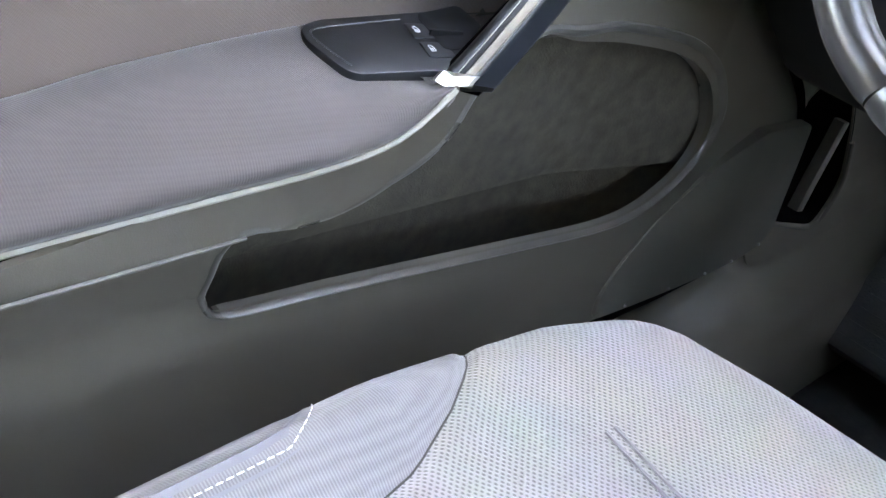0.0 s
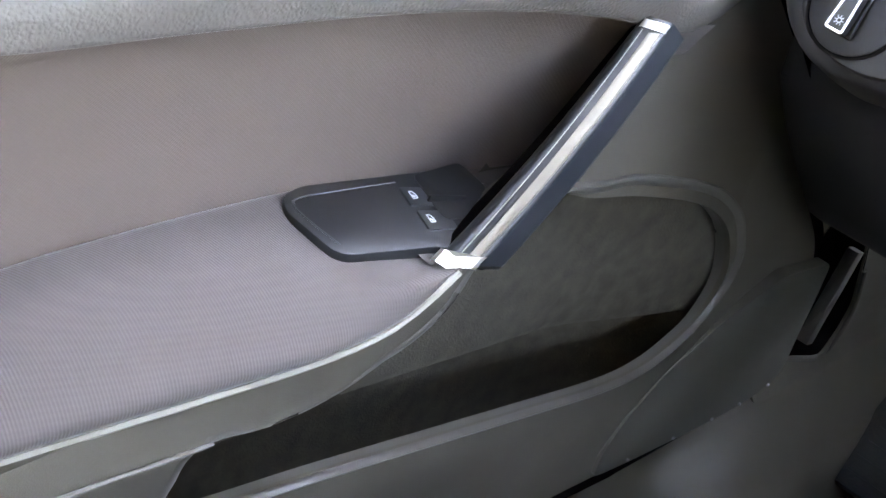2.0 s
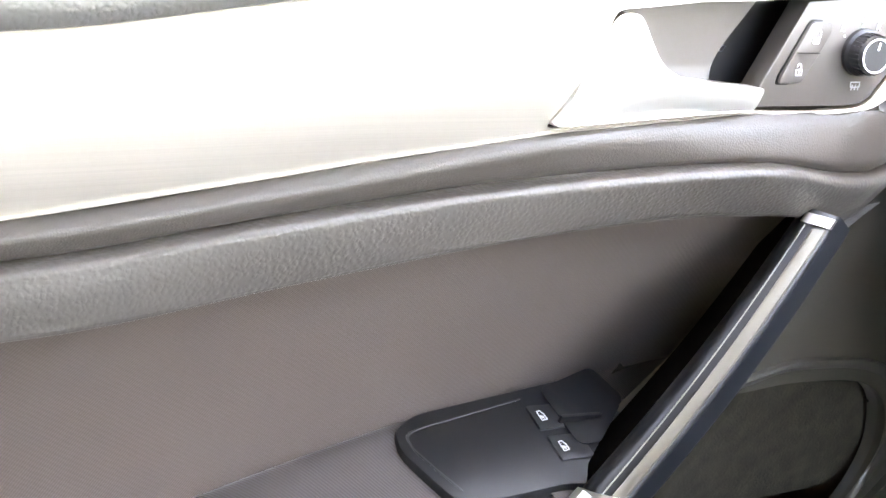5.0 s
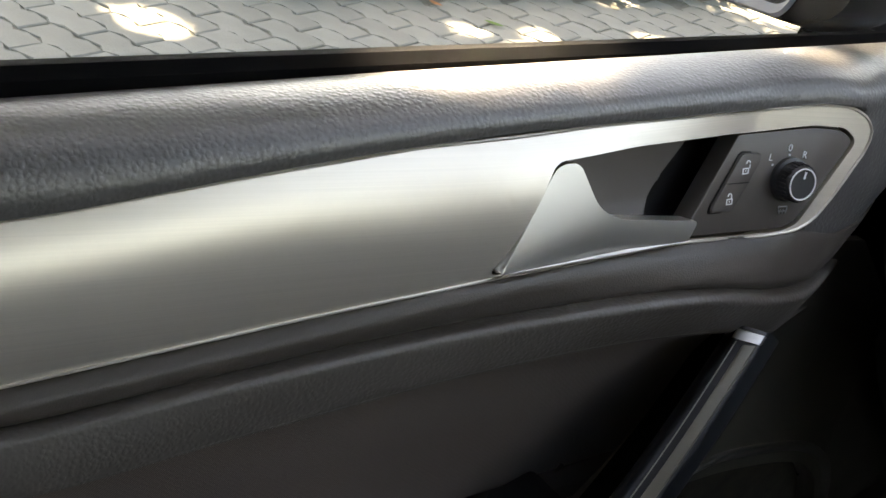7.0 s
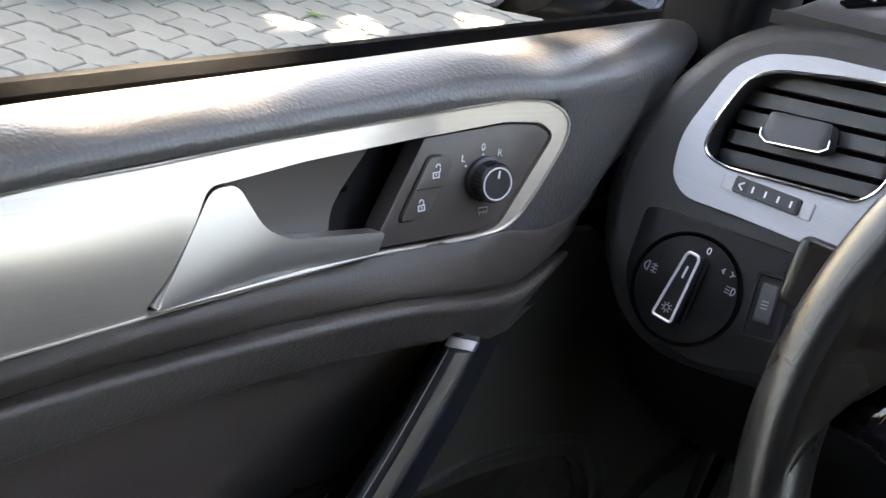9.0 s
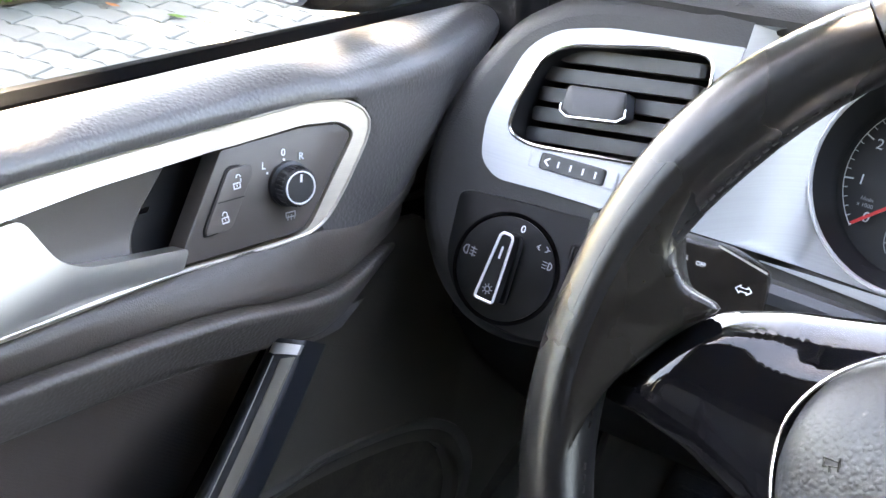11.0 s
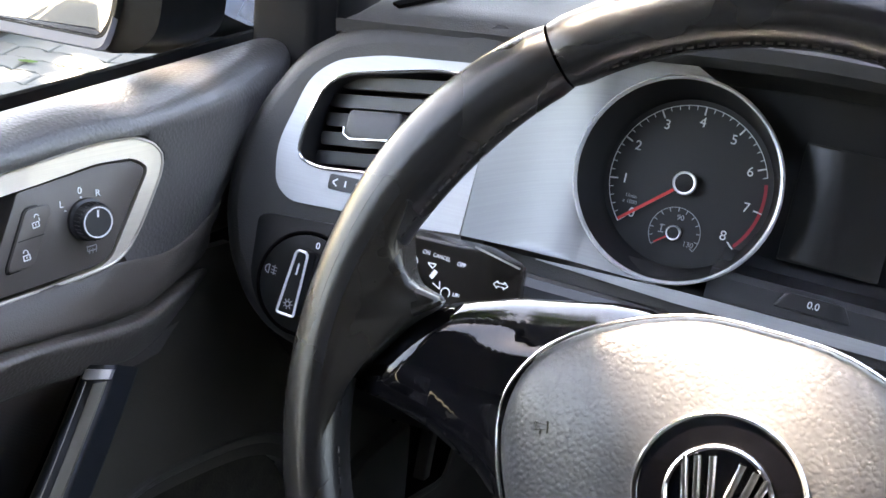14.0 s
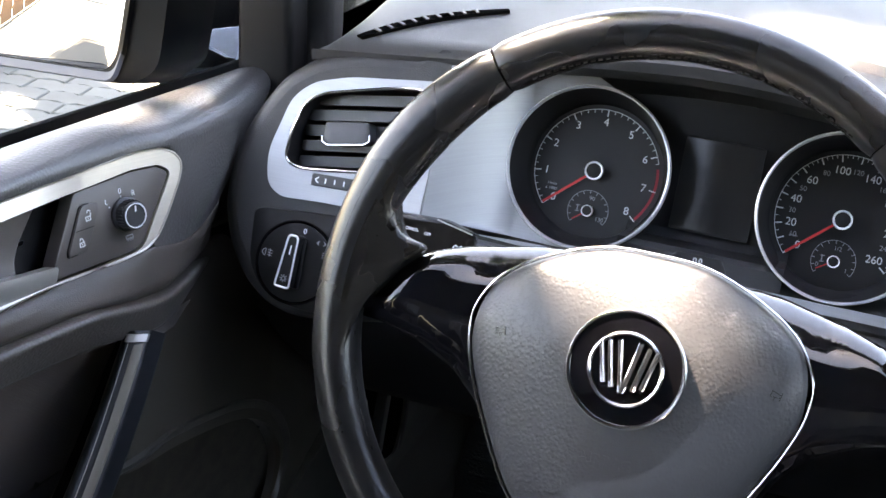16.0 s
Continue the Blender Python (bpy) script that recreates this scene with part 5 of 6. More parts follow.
    part("hood", sheet(rows, thick=0.002), M_DASH, cl, "dark hood over the dials")


build_cluster()


# ---- steering wheel and stalk ----
HUB = axes((0.003, 0.6227, 0.8171), (1, 0, 0), (0, S22, C22))
RIM_R = 0.1745


def rim_section(a):
    """Half width and half depth of the rim at an angle from the top, degrees."""
    d = abs((a + 180) % 360 - 180)
    thumb = math.exp(-((d - 58) / 16) ** 2)
    return 0.0142 + 0.0028 * thumb, 0.0158 + 0.0012 * thumb


def rim_arc(a0, a1, n, squeeze=True):
    rows = []
    for i in range(n + 1):
        a = a0 + (a1 - a0) * i / n
        rx, rz = rim_section(a)
        if squeeze and i in (0, n):
            rx, rz = rx * 0.93, rz * 0.93
        s, c = math.sin(radians(a)), math.cos(radians(a))
        flat = 1.0 - 0.05 * max(0.0, -c - 0.75) / 0.25
        ring = []
        for j in range(20):
            b = 2 * math.pi * j / 20
            r = RIM_R + rx * math.cos(b)
            ring.append(HUB @ Vector((r * s, r * c * flat, rz * math.sin(b))))
        rows.append(ring)
    bm = sheet(rows, closed=True)
    return bm


LOW_U, LOW_V = (0.05, 0.078, 0.089, 0.103, 0.126, 0.148, 0.168), (-0.10, -0.078, -0.053, -0.036, -0.0235, -0.0170, -0.0168)


def spoke_height(u, v):
    """The spoke's face: a chamfer along its top, a crease, the rounded pod, and a slanting outer facet."""
    top = float(np.interp(u, (0.05, 0.07, 0.108, 0.1315, 0.17), (0.046, 0.0445, 0.0365, 0.0285, 0.0285)))
    d = top - v
    near = clamp01((0.125 - u) / 0.03)
    rise = 2.0 * (0.0025 - eased(0.0025 - d, 0.0015)) + 1.15 * (eased(d - 0.0025, 0.0015) - eased(d - 0.0095, 0.002)) + 0.9 * near * (eased(d - 0.0125, 0.002) - eased(d - 0.021, 0.004))
    facet = eased((u - 0.146) * 0.85 + (v + 0.006) * 0.53, 0.002)
    under = eased(float(np.interp(u, LOW_U, LOW_V)) + 0.011 - v, 0.007)
    return -0.036 + 0.15 * u + rise - 1.0 * facet - 0.75 * under - 7.0 * v * v + 0.006 * (1 - near)


def build_wheel():
    wheel = thing("steering_wheel", (0, 0.62, 0.81), "three-spoke steering wheel in worn black leather with gloss spokes", "steering wheel")
    rim = part("rim", rim_arc(-37.4, 37.4, 40), M_LEATHER, wheel, "smooth black leather upper rim")
    for s in (-1, 1):
        part("grip", rim_arc(s * 37.8, s * 152, 56), M_LEATHER, wheel, "black leather rim grip")
    part("rim", rim_arc(152.4, 207.6, 28), M_LEATHER, wheel)
    # stitching along the inside of the rim
    for lo, hi in ((-33, 33), (-100, -43), (43, 100), (-124, -104), (104, 124)):
        pieces = []
        k = int(abs(hi - lo) / 1.5)
        for i in range(k):
            a = radians(lo + (hi - lo) * (i + 0.2) / k)
            b = radians(lo + (hi - lo) * (i + 0.8) / k)
            rx, rz = rim_section(math.degrees(a))
            e = 0.38
            pt = lambda t, dz: HUB @ Vector(((RIM_R - rx * math.cos(e)) * math.sin(t), (RIM_R - rx * math.cos(e)) * math.cos(t), rz * math.sin(e) + dz))
            pieces.append(sweep([pt(a, 0.0004), pt(b, 0.0002)], oval(0.0005, 0.0005, 5), up=(0, -1, 0)))
        part("stitching", merged(*pieces), M_DARKTHREAD, rim)
    # leather webs and gloss spokes
    for s in (-1, 1):
        mir = HUB @ Matrix.Diagonal((s, 1, 1, 1))
        web = smooth_curve([(0.156, 0.080, 0), (0.1555, 0.070, 0), (0.1545, 0.058, 0), (0.150, 0.044, 0), (0.143, 0.0345, 0), (0.1300, 0.0305, 0), (0.1405, 0.0185, 0), (0.150, 0.003, 0), (0.162, -0.0145, 0), (0.174, -0.032, 0)], 4)
        rows = []
        for i, p in enumerate(web):
            a = 62 + 42 * i / (len(web) - 1)
            rx, rz = rim_section(a)
            d = Vector((math.sin(radians(a)), math.cos(radians(a)), 0))
            up = lambda q, w: Vector((q.x, q.y, w))
            edge = Vector((p.x, p.y, 0))
            near = d * (RIM_R - rx * 0.95)
            rows.append([mir @ q for q in smooth_curve([up(d * (RIM_R + rx * 0.2), rz * 0.97), up(d * (RIM_R - rx * 0.45), rz * 0.90), up(near.lerp(edge, 0.35), 0.0105), up(near.lerp(edge, 0.8), 0.0085), up(edge, 0.0055), up(edge, -0.004), up(near.lerp(edge, 0.9), -0.014)], 4)])
        part("leather_web", sheet(rows), M_WEB, wheel, "scuffed brown-black leather web", sharp=60)
        shape = [(0.168, -0.0168), (0.152, 0.001), (0.141, 0.0175), (0.1315, 0.0285), (0.108, 0.0365), (0.070, 0.0445), (0.05, 0.046), (0.05, -0.10), (0.078, -0.078), (0.089, -0.053), (0.103, -0.036), (0.126, -0.0235), (0.148, -0.0170)]
        part("spoke", holed(dense(thinned(rounded(shape, 0.004), 0.002), 0.003), [], 0.010, mir, spoke_height, 0.003), M_PIANO, wheel, "gloss black spoke with a bevelled rim", sharp=60)
    part("lower_spoke", slab(rounded([(-0.035, -0.07), (0.035, -0.07), (0.022, -0.165), (-0.022, -0.165)], 0.008), 0.02, HUB @ Matrix.Translation((0, 0, -0.008)), 0.004), M_PIANO, wheel)
    part("boss", lathe([(0.050, -0.012), (0.05, -0.05), (0.045, -0.07), (0.001, -0.07)], HUB, 32), M_BLACK, wheel)
    # airbag cover
    half = [(0.0, 0.0535), (0.030, 0.0515), (0.060, 0.0400), (0.082, 0.0250), (0.0935, 0.0060), (0.0945, -0.012), (0.088, -0.034), (0.074, -0.063), (0.055, -0.094), (0.032, -0.113), (0.0, -0.119)]
    ctrl = [(u, v, 0) for u, v in half] + [(-u, v, 0) for u, v in half[-2:0:-1]]
    outline = [(p.x * 0.992 + 0.0005, p.y) for p in smooth_curve(ctrl, 5, closed=True)]
    rows = []
    for f, w in ((1.0, -0.02), (1.0, -0.002), (0.992, 0.001), (0.96, 0.0045), (0.88, 0.0085), (0.76, 0.0125), (0.6, 0.017), (0.45, 0.0195), (0.34, 0.0200), (0.2, 0.0195), (0.02, 0.0195)):
        rows.append([HUB @ Vector((u * f, -0.012 + (v + 0.012) * f, w - 0.002)) for u, v in outline])
    cover = part("airbag_cover", sheet(rows, closed=True), M_AIRBAG, wheel, "grained dark grey airbag cover")
    part("chrome_surround", sweep([HUB @ Vector((u * 1.012, -0.012 + (v + 0.012) * 1.012, -0.0005)) for u, v in outline], oval(0.0008, 0.0013, 8), closed=True, up=(0, -C22, S22)), M_CHROME, wheel, "chrome line round the airbag cover")
    e = HUB @ Matrix.Translation((-0.001, -0.0090, 0.0185))
    disc = part("emblem_disc", lathe([(0.0315, -0.006), (0.0315, 0.001), (0.030, 0.0022), (0.0001, 0.0030)], e, 64), M_PIANO, wheel, "gloss black emblem disc")
    part("emblem_ring", lathe([(0.0325, -0.004), (0.0325, 0.0022), (0.0318, 0.0030), (0.0308, 0.0028), (0.0304, 0.001)], e, 64), M_CHROME, disc, "chrome emblem ring")
    b = e @ Matrix.Translation((0, 0, 0.0028))
    part("badge_ring", lathe([(0.0208, -0.001), (0.0205, 0.0014), (0.0196, 0.0020), (0.0186, 0.0014), (0.0184, -0.001)], b, 64), M_CHROME, disc, "round chrome badge ring")
    # plain slanted bars fill the badge
    strokes = [((s * x, 0.0165 - 0.25 * x), (s * (x - 0.0052), -0.0145 + 0.35 * x)) for s in (-1, 1) for x in (0.0056, 0.0110, 0.0156)]
    for p, q in strokes:
        part("badge_bar", ridge(p, q, 0.0030, b, 0.0020), M_CHROME, disc)
    # horn marks and raised word
    for s in (-1, 1):
        k = HUB @ Matrix.Translation((s * 0.076 + 0.002, -0.005, 0.0100)) @ pose(0, 0, 0, 0, s * 16, -s * 12) @ Matrix.Diagonal((0.8, 0.8, 1, 1))
        part("horn_mark", merged(bar((-0.004, 0.002), (0.003, 0.001), 0.0007, k), bar((-0.004, -0.002), (0.003, -0.001), 0.0007, k), bar((0.003, -0.003), (0.003, 0.003), 0.0007, k), bar((-0.004, -0.002), (-0.004, 0.002), 0.0007, k), bar((-0.001, -0.004), (-0.001, -0.001), 0.0007, k)), M_DASH, cover)
    part("lettering", lettering("AIRBAG", 0.0085, HUB @ Matrix.Translation((-0.002, -0.0606, 0.0168)) @ pose(0, 0, 0, 9), 0.0007), M_AIRBAG, cover)


def build_stalk():
    stalk = thing("indicator_stalk", (-0.2, 0.80, 0.78), "flat black indicator stalk with white symbols", "stalk")
    m = axes((-0.195, 0.775, 0.784), (1, 0.16, -0.03), (0, 0.30, 1))
    outline = rounded([(-0.036, 0.0165), (0.035, 0.0165), (0.056, 0.010), (0.058, -0.010), (0.052, -0.017), (-0.036, -0.018)], 0.005)
    part("paddle", slab(outline, 0.018, m, 0.003), M_STALK, stalk, "dark glossy paddle of the stalk")
    k = m @ Matrix.Translation((0, 0, 0.0003))
    part("bright_edge", bar((0.028, 0.0172), (0.054, 0.0108), 0.001, k), M_SATIN, stalk)
    near = k @ Matrix.Translation((0.0455, 0, 0)) @ Matrix.Diagonal((0.55, 0.6, 1, 1))
    for s in (-1, 1):
        o = s * 0.0032
        part("arrow_mark", merged(bar((o + s * 0.004, 0), (o, 0.0034), 0.0008, near), bar((o + s * 0.004, 0), (o, -0.0034), 0.0008, near), bar((o, 0.0034), (o, 0.0016), 0.0008, near), bar((o, -0.0034), (o, -0.0016), 0.0008, near), bar((o, 0.0016), (o - s * 0.0028, 0.0016), 0.0008, near), bar((o, -0.0016), (o - s * 0.0028, -0.0016), 0.0008, near)), M_MARK, stalk)
    # the printed field, drawn at its own small scale
    k = k @ Matrix.Translation((0.0105, -0.0020, 0)) @ Matrix.Diagonal((0.75, 0.85, 1, 1))
    for text, u, v, size in (("ON", -0.0105, 0.0122, 0.0036), ("CANCEL", 0.0010, 0.0112, 0.0034), ("OFF", 0.0160, 0.0092, 0.0036), ("RES/+", -0.0270, 0.0128, 0.0042), ("LIM", 0.0165, -0.0105, 0.0034)):
        part("lettering", lettering(text, size, k @ Matrix.Translation((u, v, 0)) @ pose(0, 0, 0, 0, 0, -4)), M_MARK, stalk)
    for v in (0.005, -0.002, -0.009):
        part("beam_mark", merged(ring_marks(0.0028, 0.0006, k @ Matrix.Translation((-0.0185, v, 0)), 0, 180, 10), bar((-0.0185, v - 0.0028), (-0.0185, v + 0.0028), 0.0006, k), *[bar((-0.0235, v + d), (-0.0195, v + d), 0.0005, k) for d in (-0.002, 0, 0.002)]), M_MARK, stalk)
    part("lever_mark", merged(bar((-0.004, -0.003), (-0.001, 0.002), 0.0032, k), bar((-0.008, 0.006), (-0.004, 0.003), 0.0007, k), bar((-0.004, 0.003), (-0.002, 0.006), 0.0007, k), bar((-0.008, 0.006), (-0.002, 0.006), 0.0007, k), bar((-0.002, -0.006), (0.004, -0.009), 0.0007, k), bar((0.004, -0.009), (0.003, -0.004), 0.0007, k)), M_MARK, stalk)
    part("speed_mark", ring_marks(0.0032, 0.0007, k @ Matrix.Translation((0.0085, -0.0105, 0)), -130, 130, 14), M_MARK, stalk)
    arm = [Vector((-0.145, 0.80, 0.775)), Vector((-0.10, 0.82, 0.765)), Vector((-0.05, 0.835, 0.755))]
    part("arm", sweep(arm, oval(0.009, 0.009, 10)), M_SWITCH, stalk)
    column = thing("steering_column", (0, 0.8, 0.72), "black plastic steering column shroud behind the wheel", "column shroud")
    rows = []
    for y, rx, rz, dz in ((0.70, 0.055, 0.045, -0.03), (0.72, 0.062, 0.05, -0.045), (0.80, 0.065, 0.052, -0.085), (0.90, 0.066, 0.055, -0.13), (1.0, 0.06, 0.05, -0.16)):
        rows.append([(rx * math.cos(2 * math.pi * j / 24), y, 0.785 + dz + rz * math.sin(2 * math.pi * j / 24)) for j in range(24)])
    part("shroud", sheet(rows, closed=True), M_BLACK, column)


build_wheel()
build_stalk()


# ---- seat, footwell and shell of the car ----
OUT_Y = (-0.30, 0.50, 0.60, 0.675, 0.742, 0.780, 0.798, 0.809, 0.813)
OUT_X = (0.325, 0.325, 0.316, 0.306, 0.284, 0.253, 0.220, 0.14, 0.0)
SEAM_Y = (-0.30, 0.38, 0.46, 0.52, 0.56, 0.60, 0.90)
SEAM_X = (0.205, 0.208, 0.222, 0.248, 0.272, 0.306, 0.34)


def seat_top(x, y):
    """Height of the cushion over its plan: a soft crown that rolls over at the edge."""
    ax = abs(x)
    edge = float(np.interp(y, OUT_Y, OUT_X))
    front = float(np.interp(-ax, [-v for v in OUT_X[1:]], OUT_Y[1:]))
    d = min(max(0.0, edge - ax), max(0.0, front - y))
    r = 0.055
    z = 0.346 + 0.014 * clamp01((y - 0.1) / 0.5) + 0.020 * math.exp(-((ax - 0.275) / 0.04) ** 2) * clamp01((0.62 - y) / 0.15)
    z -= 0.006 * math.exp(-((ax - float(np.interp(y, SEAM_Y, SEAM_X))) / 0.008) ** 2)
    return z - (r - math.sqrt(max(0.0, r * r - (r - min(d, r)) ** 2))) - 0.10 * max(0.0, y - 0.66) ** 1.3


def build_seat():
    seat = thing("driver_seat", (0, 0.3, 0.0), "pale grey woven cloth driver's seat with corded bolster", "car seat")
    yy = ys(-0.28, 0.76, 70) + ys(0.765, 0.8125, 14)
    rows = []
    for y in yy:
        w = min(float(np.interp(y, SEAM_Y, SEAM_X)), float(np.interp(y, OUT_Y, OUT_X)))
        rows.append([(w * u, y, seat_top(w * u, y)) for u in [math.sin(a * math.pi / 2) for a in ys(-1, 1, 56)]])
    part("cushion", sheet(rows), M_SEAT, seat, "woven seat cushion centre")
    for s in (-1, 1):
        rows = []
        for y in ys(-0.28, 0.605, 60):
            a, b = float(np.interp(y, SEAM_Y, SEAM_X)), float(np.interp(y, OUT_Y, OUT_X))
            rows.append([(s * (a + (b - a) * math.sin(u * math.pi / 2)), y, seat_top(a + (b - a) * math.sin(u * math.pi / 2), y)) for u in ys(0, 1, 16)])
        part("bolster", sheet(rows), M_BOLSTER, seat, "corded grey seat bolster")
        line = [Vector((s * float(np.interp(y, SEAM_Y, SEAM_X)), y, seat_top(float(np.interp(y, SEAM_Y, SEAM_X)), y) + 0.0002)) for y in ys(-0.2, 0.598, 50)]
        part("seam", sweep(line, oval(0.0009, 0.0009, 6)), M_DARKTHREAD, seat)
        # smooth side trim with its stitching
        rows = []
        for y in ys(-0.28, 0.442, 30):
            k = clamp01((0.447 - y) / 0.06) ** 0.5
            b = float(np.interp(y, OUT_Y, OUT_X))
            inner = b - 0.066 * k
            rows.append([(s * x, y, seat_top(min(x, b), y) + 0.0018 - drop) for x, drop in ((inner, 0.0015), (inner + 0.3 * (b - inner), 0), (inner + 0.7 * (b - inner), 0), (b + 0.001, 0), (b + 0.004, 0.03), (b + 0.004, 0.12))])
        part("side_trim", sheet(rows), M_TRIMCLOTH, seat, "smooth grey-blue seat side trim")
        stitch = []
        for i in range(70):
            y = -0.1 + 0.538 * i / 70
            k = clamp01((0.447 - y) / 0.06) ** 0.5
            x = float(np.interp(y, OUT_Y, OUT_X)) - 0.060 * k
            x2 = float(np.interp(y + 0.005, OUT_Y, OUT_X)) - 0.060 * clamp01((0.447 - y - 0.005) / 0.06) ** 0.5
            stitch.append(sweep([(s * x, y, seat_top(x, y) + 0.0026), (s * x2, y + 0.005, seat_top(x2, y + 0.005) + 0.0024)], oval(0.0005, 0.0005, 5)))
        part("stitching", merged(*stitch), M_THREAD, seat, "white stitching")
    for dx in (0, 0.010):
        line = [Vector((-0.172 + 0.22 * t, 0.598 - 0.055 * t + dx, seat_top(-0.1, 0.58) + 0.0012)) for t in ys(0, 1, 10)]
        part("seam", sweep(line, oval(0.0020, 0.0014, 6)), M_BOLSTER, seat)
    rim = [(s * x, y) for s, r in ((-1, range(len(OUT_Y))), (1, range(len(OUT_Y) - 2, -1, -1))) for x, y in [(OUT_X[i], OUT_Y[i]) for i in r]]
    rows = [[(x * f, 0.25 + (y - 0.25) * f, z) for x, y in rim] for f, z in ((1.0, 0.305), (1.0, 0.25), (0.985, 0.18), (0.95, 0.13), (0.90, 0.02))]
    part("seat_base", sheet(rows, closed=True), M_BLACK, seat)
    rows = []
    for i in range(15):
        t = i / 14
        rows.append([((0.25 - 0.05 * t * t) * u, -0.30 - 0.22 * t + 0.05 * u * u, 0.28 + 0.58 * t) for u in ys(-1, 1, 16)])
    part("backrest", sheet(rows, thick=0.08), M_SEAT, seat)


RECESS = rounded([(1.325, 0.345), (1.353, 0.170), (1.3985, 0.150), (1.496, 0.120), (1.53, 0.137), (1.541, 0.183), (1.50, 0.27), (1.45, 0.345), (1.40, 0.38)], 0.016)


def build_footwell():
    lever = thing("bonnet_release", (-0.40, 1.38, 0.2), "black bonnet release lever in a moulded kick panel recess", "release lever")
    m = Matrix.Translation((-0.424, 0, 0)) @ DOOR
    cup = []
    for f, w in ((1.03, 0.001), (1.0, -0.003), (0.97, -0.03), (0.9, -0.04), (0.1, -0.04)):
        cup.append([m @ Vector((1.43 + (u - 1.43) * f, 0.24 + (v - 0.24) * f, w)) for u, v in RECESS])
    # the dark of the hollow is put into its colour
    part("recess", sheet(cup, closed=True), M_SHADE, lever)
    part("recess_lip", sweep([m @ Vector((p.x, p.y, 0.002)) for p in smooth_curve([(1.345, 0.205, 0), (1.353, 0.170, 0), (1.3985, 0.149, 0), (1.496, 0.119, 0), (1.53, 0.136, 0), (1.541, 0.183, 0), (1.515, 0.245, 0)], 5)], oval(0.0035, 0.0035, 8), up=(1, 0, 0)), M_STRIP, lever)
    part("lever_arm", sweep([m @ Vector((u, v, 0.004)) for u, v in ((1.425, 0.166), (1.432, 0.20), (1.4445, 0.2456), (1.455, 0.29))], rounded([(-0.010, -0.012), (-0.010, 0.004), (0.010, 0.004), (0.010, -0.012)], 0.003, 2), up=(1, 0, 0)), M_STRIP, lever)
    rest = thing("foot_rest", (-0.30, 1.55, 0.0), "dark ribbed rubber foot rest beside the pedals", "foot rest")
    f = axes((-0.275, 1.59, 0.03), (1, 0, 0), (0, 0.72, 0.70))
    pad = part("pad", slab(rounded([(-0.080, -0.095), (0.09, -0.095), (0.09, 0.15), (-0.080, 0.15)], 0.012), 0.02, f, 0.004), M_PEDAL, rest)
    for i in range(9):
        part("rib", block((0.13, 0.006, 0.003), f @ Matrix.Translation((0.004, -0.07 + i * 0.024, 0.001)), 0.001), M_PEDAL, rest)
    sill = thing("sill_trim", (-0.42, 1.1, 0.0), "dark moulded sill and kick panel trim", "sill trim")
    rows = []
    for y in ys(0.2, 1.75, 40):
        k = clamp01((y - 1.24) / 0.14)
        up = k * k * (3 - 2 * k)
        rows.append(smooth_curve([(-0.455 + 0.035 * up, y, 0.112 + 0.012 * up), (-0.425 + 0.010 * up, y, 0.108 - 0.004 * up), (-0.398, y, 0.098 - 0.012 * up), (-0.370, y, 0.078 - 0.02 * up), (-0.350, y, 0.03), (-0.338, y, -0.05), (-0.33, y, -0.10)], 3))
    part("moulding", sheet(rows), M_LOWER, sill)
    kick = rounded([(1.20, 0.72), (1.20, 0.30), (1.29, 0.18), (1.33, 0.108), (1.42, 0.108), (1.75, 0.10), (1.75, 0.72)], 0.01)
    part("kick_panel", holed(dense(kick, 0.03), [RECESS], 0.004, DOOR, lambda u, v: -0.424 + 6.0 * max(0.0, 0.150 - v) ** 2), M_LOWER, sill, "dark moulded kick panel ahead of the door")


